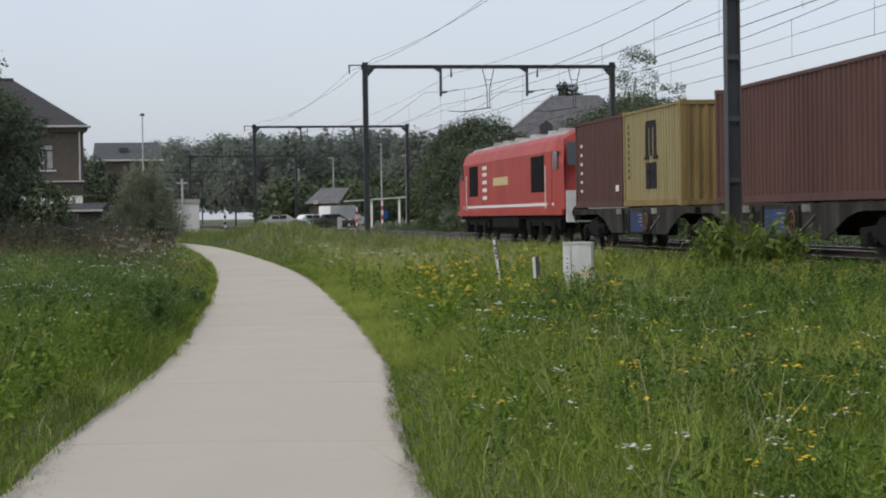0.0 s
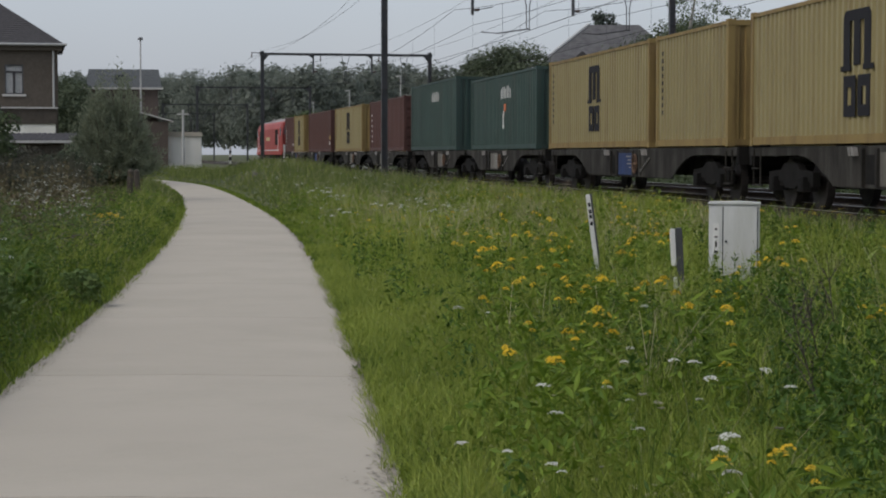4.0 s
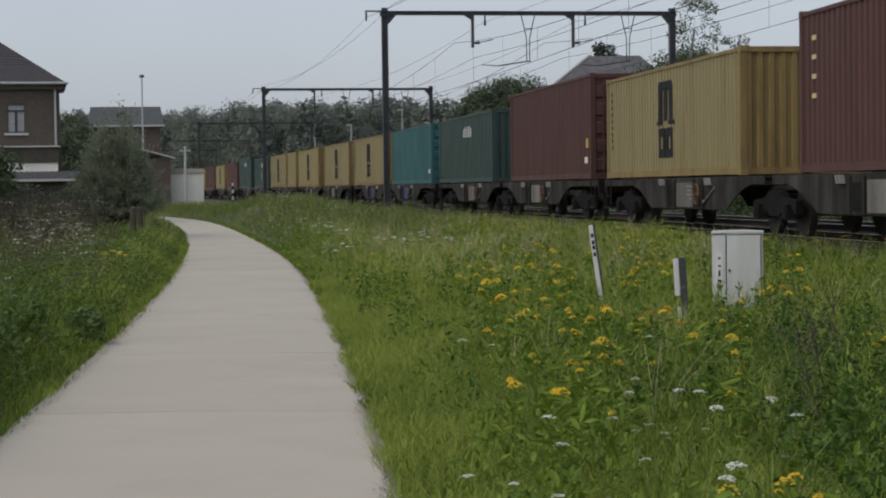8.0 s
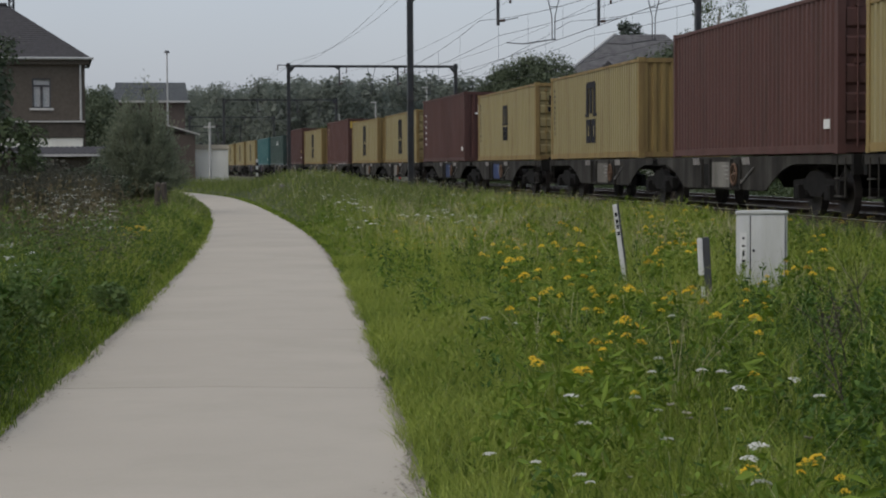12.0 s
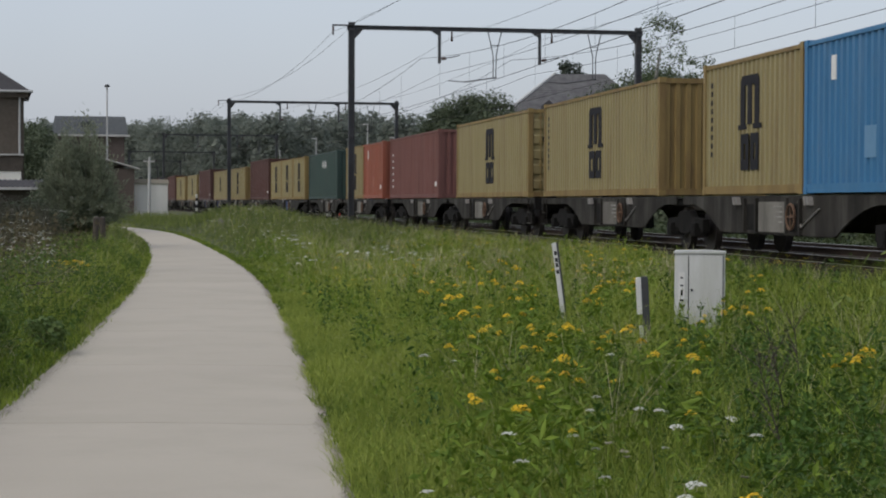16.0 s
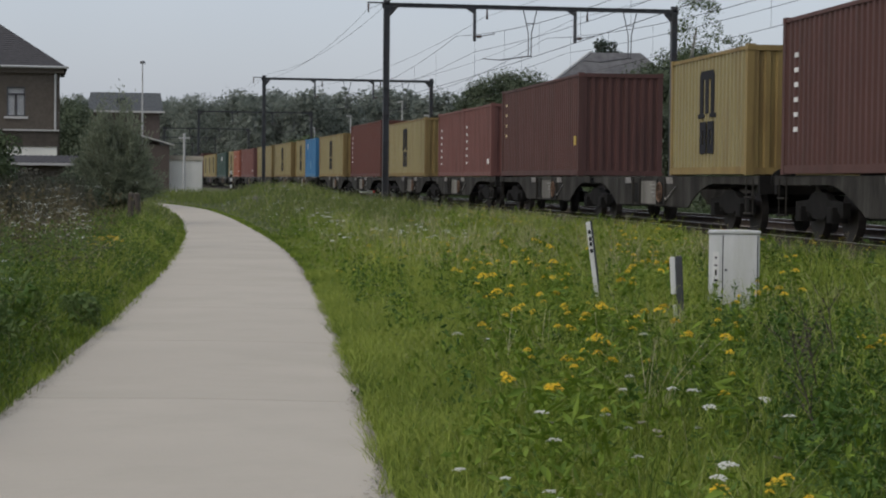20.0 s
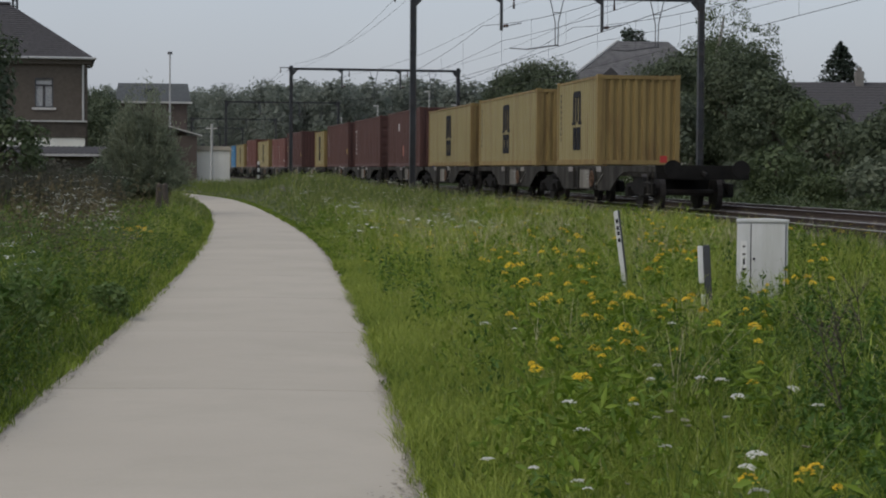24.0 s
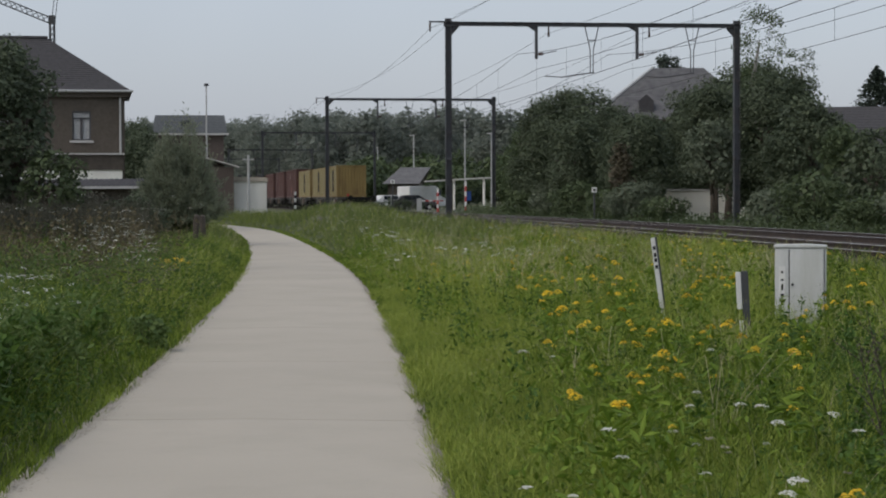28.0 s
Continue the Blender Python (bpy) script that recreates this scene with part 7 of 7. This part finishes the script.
part("mast", lattice((0, 0, 0), (0, 0, 29.4), 0.34, 34), M["galv"], crane)
part("jib", lattice((0, 0, 29.4), (-12.0, 0, 34.3), 0.45, 14), M["galv"], crane)
part("mast_head", Geo().box(-0.45, 0.45, -0.45, 0.45, 29.0, 30.3), M["galv"], crane)
part("stay", Geo().cyl((0, 0, 30.0), (0.9, 0, 37.5), 0.06, n=5).cyl((0.5, 0, 29.6), (1.4, 0, 37.5), 0.06, n=5), M["galv"], crane)

for i, (x, y, h, tilt) in enumerate(((-9.28, 49.85, 1.05, 3), (-9.39, 51.88, 1.1, -3), (-13.3, 45.0, 1.5, 2))):
    g = Geo().cyl((0, 0, -0.1), (0, 0, h), 0.09, 0.08, 9).cyl((0, 0, h), (0, 0, h + 0.04), 0.08, 0.03, 9)
    one("wooden_post", g, M["wood"], "short dark weathered wooden fence post on the bank", "post", "old fence posts", m=Matrix.Translation((x, y, float(ground_z(x, y)))) @ Matrix.Rotation(radians(tilt), 4, "Y"))

# ---- things in the meadow ----
cab = thing("cable_cabinet", "pale grey cable cabinet with a shallow pitched lid", "cable cabinet", m=Matrix.Translation((2.665, 20.6, 0.02)) @ Matrix.Rotation(radians(-9), 4, "Z") @ Matrix.Diagonal((0.82, 0.88, 1.0, 1)))
part("plinth", Geo().box(-0.31, 0.31, -0.15, 0.15, 0, 0.12), M["cabinet"], cab, bevel=0.01)
part("body", Geo().box(-0.325, 0.325, -0.16, 0.16, 0.12, 0.95), M["cabinet"], cab, bevel=0.008)
part("lid", Geo().prism([(-0.338, 0.95), (0.338, 0.95), (0.335, 0.972), (0.05, 0.985), (-0.335, 0.976)], "y", -0.185, 0.185), M["cabinet"], cab, "shallow pitched lid", bevel=0.005)
part("door", Geo().box(-0.135, 0.295, -0.172, -0.158, 0.16, 0.925), M["cabinet"], cab, "wide cabinet door", bevel=0.004)
part("side_door", Geo().box(-0.312, -0.15, -0.17, -0.158, 0.16, 0.925), M["cabinet"], cab, "narrow cabinet door", bevel=0.004)
part("gap", Geo().box(-0.148, -0.137, -0.163, -0.158, 0.15, 0.93), M["dark"], cab, "dark joint between the doors")
part("gap", Geo().box(0.298, 0.306, -0.163, -0.158, 0.15, 0.93), M["dark"], cab, "dark joint beside the door")
part("label_plate", Geo().box(-0.275, -0.19, -0.176, -0.169, 0.42, 0.75), M["white"], cab, "white label strip")
for i, (z, w, h) in enumerate(((0.68, 0.03, 0.02), (0.6, 0.04, 0.016), (0.5, 0.025, 0.06), (0.44, 0.045, 0.02), (0.37, 0.05, 0.02))):
    part("mark", Geo().box(-0.23 - w / 2, -0.23 + w / 2, -0.18, -0.175, z, z + h), M["dark"], cab, "small dark label mark")
part("lock", Geo().cyl((-0.1, -0.172, 0.56), (-0.1, -0.19, 0.56), 0.016, n=10), M["galv"], cab, "round lock")

stake = thing("marker_stake", "leaning white marker stake with dark lettering strip", "marker", m=Matrix.Translation((1.32, 22.2, 0.07)) @ Matrix.Rotation(radians(-7.5), 4, "Y"))
part("stake", Geo().box(-0.036, 0.028, -0.03, 0.03, -0.15, 0.98), M["white"], stake, bevel=0.006)
part("edge", Geo().box(0.012, 0.034, -0.034, 0.034, -0.15, 0.985), M["galv"], stake, "grey metal edge")
for z in (0.62, 0.7, 0.76, 0.84):
    part("mark", Geo().box(-0.025, 0.005, -0.034, -0.029, z, z + 0.045), M["dark"], stake, "dark mark")
stub = thing("marker_post", "short grey marker post with a white face plate", "marker", m=Matrix.Translation((1.86, 18.4, 0.11)) @ Matrix.Rotation(radians(-3), 4, "Y"))
part("post", Geo().box(-0.01, 0.055, -0.04, 0.04, -0.15, 0.69), M["galv"], stub, bevel=0.006)
part("plate", Geo().box(-0.06, -0.012, -0.03, 0.03, 0.33, 0.685), M["white"], stub, "white face plate", bevel=0.006)
part("plate", Geo().box(-0.045, -0.012, -0.03, 0.03, -0.1, 0.22), M["white"], stub, "white lower plate", bevel=0.004)

# dark branched dock stems
for i, (x, y, h, lean) in enumerate(((1.75, 9.6, 0.85, -16), (1.95, 10.8, 0.9, -12), (2.1, 8.6, 0.85, 10), (2.5, 13.6, 0.85, -6), (3.1, 12.0, 0.9, 5), (-5.6, 20.0, 1.1, 5), (-6.4, 22.5, 1.2, -4), (-7.2, 26.0, 1.2, 6))):
    t = thing("dock_plant", "dark brown seeded dock stem in the grass", "dock", "dock stems in the meadow", Matrix.Translation((x, y, float(ground_z(x, y)))) @ Matrix.Rotation(radians(lean), 4, "Y"))
    g = Geo().cyl((0, 0, 0), (0, 0, h), 0.006, 0.002, 5)
    P = []
    for k in range(12):
        z = h * frng.uniform(0.35, 0.9)
        a = frng.uniform(0, 6.28)
        b = Vector((0.12 * math.cos(a), 0.12 * math.sin(a), z + 0.16))
        g.cyl((0, 0, z), b, 0.003, 0.0015, 4)
        for q in np.linspace(0.2, 1, 7):
            P.append([b.x * q + frng.normal(0, 0.008), b.y * q + frng.normal(0, 0.008), z + 0.16 * q])
    part("stem", g, M["wood"], t)
    v, f = leaves(np.array(P), 0.018, frng)
    part("seed_head", fast_mesh("seed_head", v, f, M["wood"]), None, t)["kind"] = "stuff"

# concrete marker near the path's bend
one("concrete_marker", Geo().box(-0.22, 0.22, -0.2, 0.2, -0.2, 0.45), M["sleeper"], "low pale concrete marker in the long grass", "marker", bevel=0.02, m=Matrix.Translation((-10.1, 85, 0.25)))

# ---- houses behind the railway ----
hr = thing("hipped_house", "grey house with a pale lichen-covered hipped slate roof", "house", m=Matrix.Translation((0.1, 150, 0)))
wall_box(hr, 3.4, 16.2, 0.5, 10, 0.3, 7.6, M["brick_red"])
slate_roof(hr, [((2.9, 0, 7.6), (16.7, 0, 7.6), (12.2, 5.2, 11.9), (8.2, 5.2, 11.9)), ((16.7, 10.5, 7.6), (2.9, 10.5, 7.6), (8.2, 5.2, 11.9), (12.2, 5.2, 11.9)),
                ((2.9, 10.5, 7.6), (2.9, 0, 7.6), (8.2, 5.2, 11.9), (8.2, 5.2, 11.9)), ((16.7, 0, 7.6), (16.7, 10.5, 7.6), (12.2, 5.2, 11.9), (12.2, 5.2, 11.9))], M["slate_pale"], 0.35)
part("hip_tiles", Geo().cyl((2.9, 0, 7.65), (8.2, 5.2, 11.95), 0.12, n=7), M["pvc"], hr, "pale hip tiles")
part("dormer", Geo().prism([(6.9, 7.9), (8.0, 7.9), (8.0, 9.1), (7.45, 9.6), (6.9, 9.1)], "y", 0.7, 3.0), M["slate"], hr, "dark dormer")
hf = thing("low_house", "brick house with a dark pitched roof and chimney", "house", m=Matrix.Translation((0, 120, 0)))
wall_box(hf, 16.1, 34.0, 0.5, 9, 0.2, 4.6, M["brick_red"])
slate_roof(hf, [((15.6, 0, 4.6), (34.5, 0, 4.6), (33.5, 4.8, 7.3), (16.4, 4.8, 7.3)), ((34.5, 9.5, 4.6), (15.6, 9.5, 4.6), (16.4, 4.8, 7.3), (33.5, 4.8, 7.3))], M["slate"], 0.35)
part("chimney", Geo().box(21.9, 22.4, 4.3, 4.9, 6.6, 8.0).box(22.02, 22.28, 4.45, 4.75, 8.0, 8.25), M["sleeper"], hf, "grey rendered chimney")
part("porch_roof", Geo().prism([(19.6, 4.3), (24.5, 5.3), (24.5, 5.15), (19.6, 4.15)], "y", -2.5, 0.5), M["slate"], hf, "lower porch roof")
part("white_pier", Geo().box(21.4, 22.0, -2.4, -2.0, 0.2, 4.2), M["render_w"], hf, "white porch pier")
part("porch_wall", Geo().box(19.4, 21.4, -2.2, 0.5, 0.2, 4.1), M["brick_red"], hf)
wl = thing("garden_wall", "white rendered garden wall half hidden by shrubs", "wall", m=Matrix.Translation((0, 112, 0)))
part("wall", Geo().box(5.5, 16.0, 0, 0.3, 0.2, 1.9), M["render_w"], wl)
part("coping", Geo().box(5.4, 16.1, -0.06, 0.36, 1.9, 2.0), M["trim"], wl, "pale coping")

# ---- level crossing and what stands beyond it ----
road = Geo()
road.sheet([[(x, 160.0 + 0.06 * x, 0.42 + 0.09 * float(step(x, -24, -19)) * (1 - float(step(x, -4, 1)))) for x in np.arange(-60, 41, 2.0)], [(x, 167.0 + 0.06 * x, 0.42 + 0.09 * float(step(x, -24, -19)) * (1 - float(step(x, -4, 1)))) for x in np.arange(-60, 41, 2.0)]])
one("road", road, M["asphalt"], "grey asphalt road over the level crossing", "road", kind="structure")


def banded_pole(x, y, z0, h, a, b, r=0.09, label="red and white banded crossing pole"):
    t = thing("crossing_pole", label, "pole", "poles at the level crossing", Matrix.Translation((x, y, z0)))
    n = 6
    for i in range(n):
        part("band", Geo().cyl((0, 0, h * i / n), (0, 0, h * (i + 1) / n), r, n=10), M[a if i % 2 else b], t)
    return t


for x, y, h in ((-9.2, 158, 1.9), (-6.9, 158, 2.5), (-21.0, 158, 1.7)):
    banded_pole(x, y, 0.42, h, "white", "signred" if x > -15 else "dark", label="red and white banded crossing pole" if x > -15 else "black and white banded marker pole")
for x, y, h in ((-11.45, 140, 2.55), (2.4, 104, 1.75)):
    t = thing("track_sign", "small white sign plate on a dark post by the track", "sign", "signs by the track", Matrix.Translation((x, y, 0.3)))
    part("post", Geo().cyl((0, 0, 0), (0, 0, h), 0.05, n=8), M["galv"], t)
    part("plate", Geo().box(-0.14, 0.14, -0.08, -0.05, h - 0.25, h + 0.03), M["white"], t, "white square plate", bevel=0.01)
    part("mark", Geo().box(-0.05, 0.07, -0.09, -0.078, h - 0.18, h - 0.04), M["galv"], t, "grey mark")
barrier = thing("crossing_barrier", "red and white level crossing barrier beside the track", "barrier", m=Matrix.Translation((-10.8, 159, 0.42)))
part("pedestal", Geo().box(-0.2, 0.2, -0.2, 0.2, 0, 1.1), M["pvc"], barrier, bevel=0.02)
for i in range(8):
    part("boom_band", Geo().box(0.2 + i * 0.3, 0.5 + i * 0.3, -0.05, 0.05, 0.85, 0.95), M["signred" if i % 2 else "white"], barrier)
sg = thing("blue_sign", "blue and white road sign beyond the hut", "sign", m=Matrix.Translation((-27.0, 158, 0.4)))
part("post", Geo().cyl((0, 0, 0), (0, 0, 3.2), 0.04, n=8), M["pvc"], sg)
part("plate", Geo().box(-0.45, 0.45, -0.06, -0.03, 2.45, 3.25), M["signblue"], sg, "blue plate", bevel=0.01)
part("plate", Geo().box(-0.2, 0.45, -0.06, -0.03, 1.4, 2.35), M["white"], sg, "white plate", bevel=0.01)

bld = thing("station_building", "low building with a dark pitched roof beyond the crossing", "building", m=Matrix.Translation((0, 205, 0)))
wall_box(bld, -17.3, -14.0, 0.5, 7, 0.3, 3.2, M["brick"])
slate_roof(bld, [((-17.9, 0, 3.1), (-13.9, 0, 3.1), (-12.9, 3.6, 4.9), (-16.2, 3.6, 4.9)), ((-13.9, 7.5, 3.1), (-17.9, 7.5, 3.1), (-16.2, 3.6, 4.9), (-12.9, 3.6, 4.9))], M["slate_pale"])
can = thing("platform_canopy", "pale platform canopy on thin posts", "canopy", m=Matrix.Translation((0, 188, 0.4)))
part("roof", Geo().prism([(-12.2, 2.85), (-5.8, 3.2), (-5.8, 3.05), (-12.2, 2.72)], "y", -1.5, 1.5), M["trim"], can, "pale flat canopy roof")
for x in (-9.3, -6.4):
    part("post", Geo().box(x - 0.11, x + 0.11, -1.2, -0.98, 0, 3.0), M["render_w"], can)
part("screen", Geo().box(-9.0, -6.5, 0.4, 0.46, 0.5, 2.2), M["pane"], can, "glass wind screen")
part("notice", Geo().box(-8.2, -7.7, 0.3, 0.36, 0.9, 1.8), M["signblue"], can, "small blue notice board")


def car(x, y, colour, label, van=False, rz=0.0):
    t = thing("parked_van" if van else "parked_car", label, "van" if van else "car", "vehicles beyond the crossing", Matrix.Translation((x, y, 0.42)) @ Matrix.Rotation(rz, 4, "Z"))
    if van:
        prof = [(-2.6, 0.35), (-2.6, 2.3), (1.2, 2.35), (1.7, 2.1), (2.1, 1.3), (2.7, 1.1), (2.75, 0.35)]
    else:
        prof = [(-2.1, 0.35), (-2.1, 0.9), (-1.6, 1.0), (-1.1, 1.42), (0.4, 1.45), (1.1, 0.98), (2.0, 0.85), (2.1, 0.35)]
    part("body", Geo().prism(prof, "y", -0.85, 0.85), M[colour], t, bevel=0.05)
    if van:
        wins = [(1.25, 2.0, 1.4, 2.0)]
    else:
        wins = [(-1.05, -0.35, 1.0, 1.36), (-0.28, 0.45, 1.0, 1.38)]
    for a, b, c, d in wins:
        part("side_window", Geo().box(a, b, -0.87, -0.84, c, d), M["glass"], t, "dark side window")
        part("side_window", Geo().box(a, b, 0.84, 0.87, c, d), M["glass"], t, "dark side window")
    for wx in (-1.35, 1.4):
        for wy in (-0.8, 0.8):
            w = part("wheel", Geo().cyl((wx, wy - 0.1, 0.32), (wx, wy + 0.1, 0.32), 0.32, n=16), M["black"], t)
            part("rim", Geo().cyl((wx, wy - 0.11, 0.32), (wx, wy + 0.11, 0.32), 0.19, n=12), M["pvc"], w)
    return t


car(-12.7, 190, "white", "white van parked beyond the crossing", True, 0.9)
car(-15.6, 188, "white", "white car parked beyond the crossing", False, 0.5)
car(-18.5, 186, "pvc", "silver car parked beyond the crossing", False, 0.0)
car(-13.0, 184, "slate", "dark grey car waiting at the crossing", False, 0.2)
for x, y, h in ((-15.2, 215, 8.2), (-8.8, 200, 9.2), (-6.2, 205, 8.0), (-21.5, 240, 7.5)):
    t = thing("platform_lamp", "thin grey lamp mast beyond the crossing", "street lamp", "lamp masts beyond the crossing", Matrix.Translation((x, y, 0.4)))
    part("mast", Geo().cyl((0, 0, 0), (0, 0, h), 0.09, 0.06, 8), M["pvc"], t)
    part("head", Geo().box(-0.5, 0.1, -0.1, 0.1, h - 0.05, h + 0.08), M["pvc"], t, "flat lamp head")
hg = np.random.default_rng(3)
P = crown_points(2600, (-14.5, 178, 0.85), (4.0, 0.8, 0.6), hg, 0.2)
v, f = leaves(P, 0.16, hg)
one("clipped_hedge", fast_mesh("clipped_hedge", v, f, M["leaf"]), None, "low dark clipped hedge by the crossing", "hedge")


def motions():
    """The train runs away along its track at an even speed."""
    for ob, at, z in MOVING:
        rows = []
        for t in range(0, 29):
            x, y, a = line(at + SPEED * (t - 14), TRACKS[0])
            rows.append((t, pose(x, y, z, 0, 0, 90 + math.degrees(a))))
        walk(ob, rows)


motions()
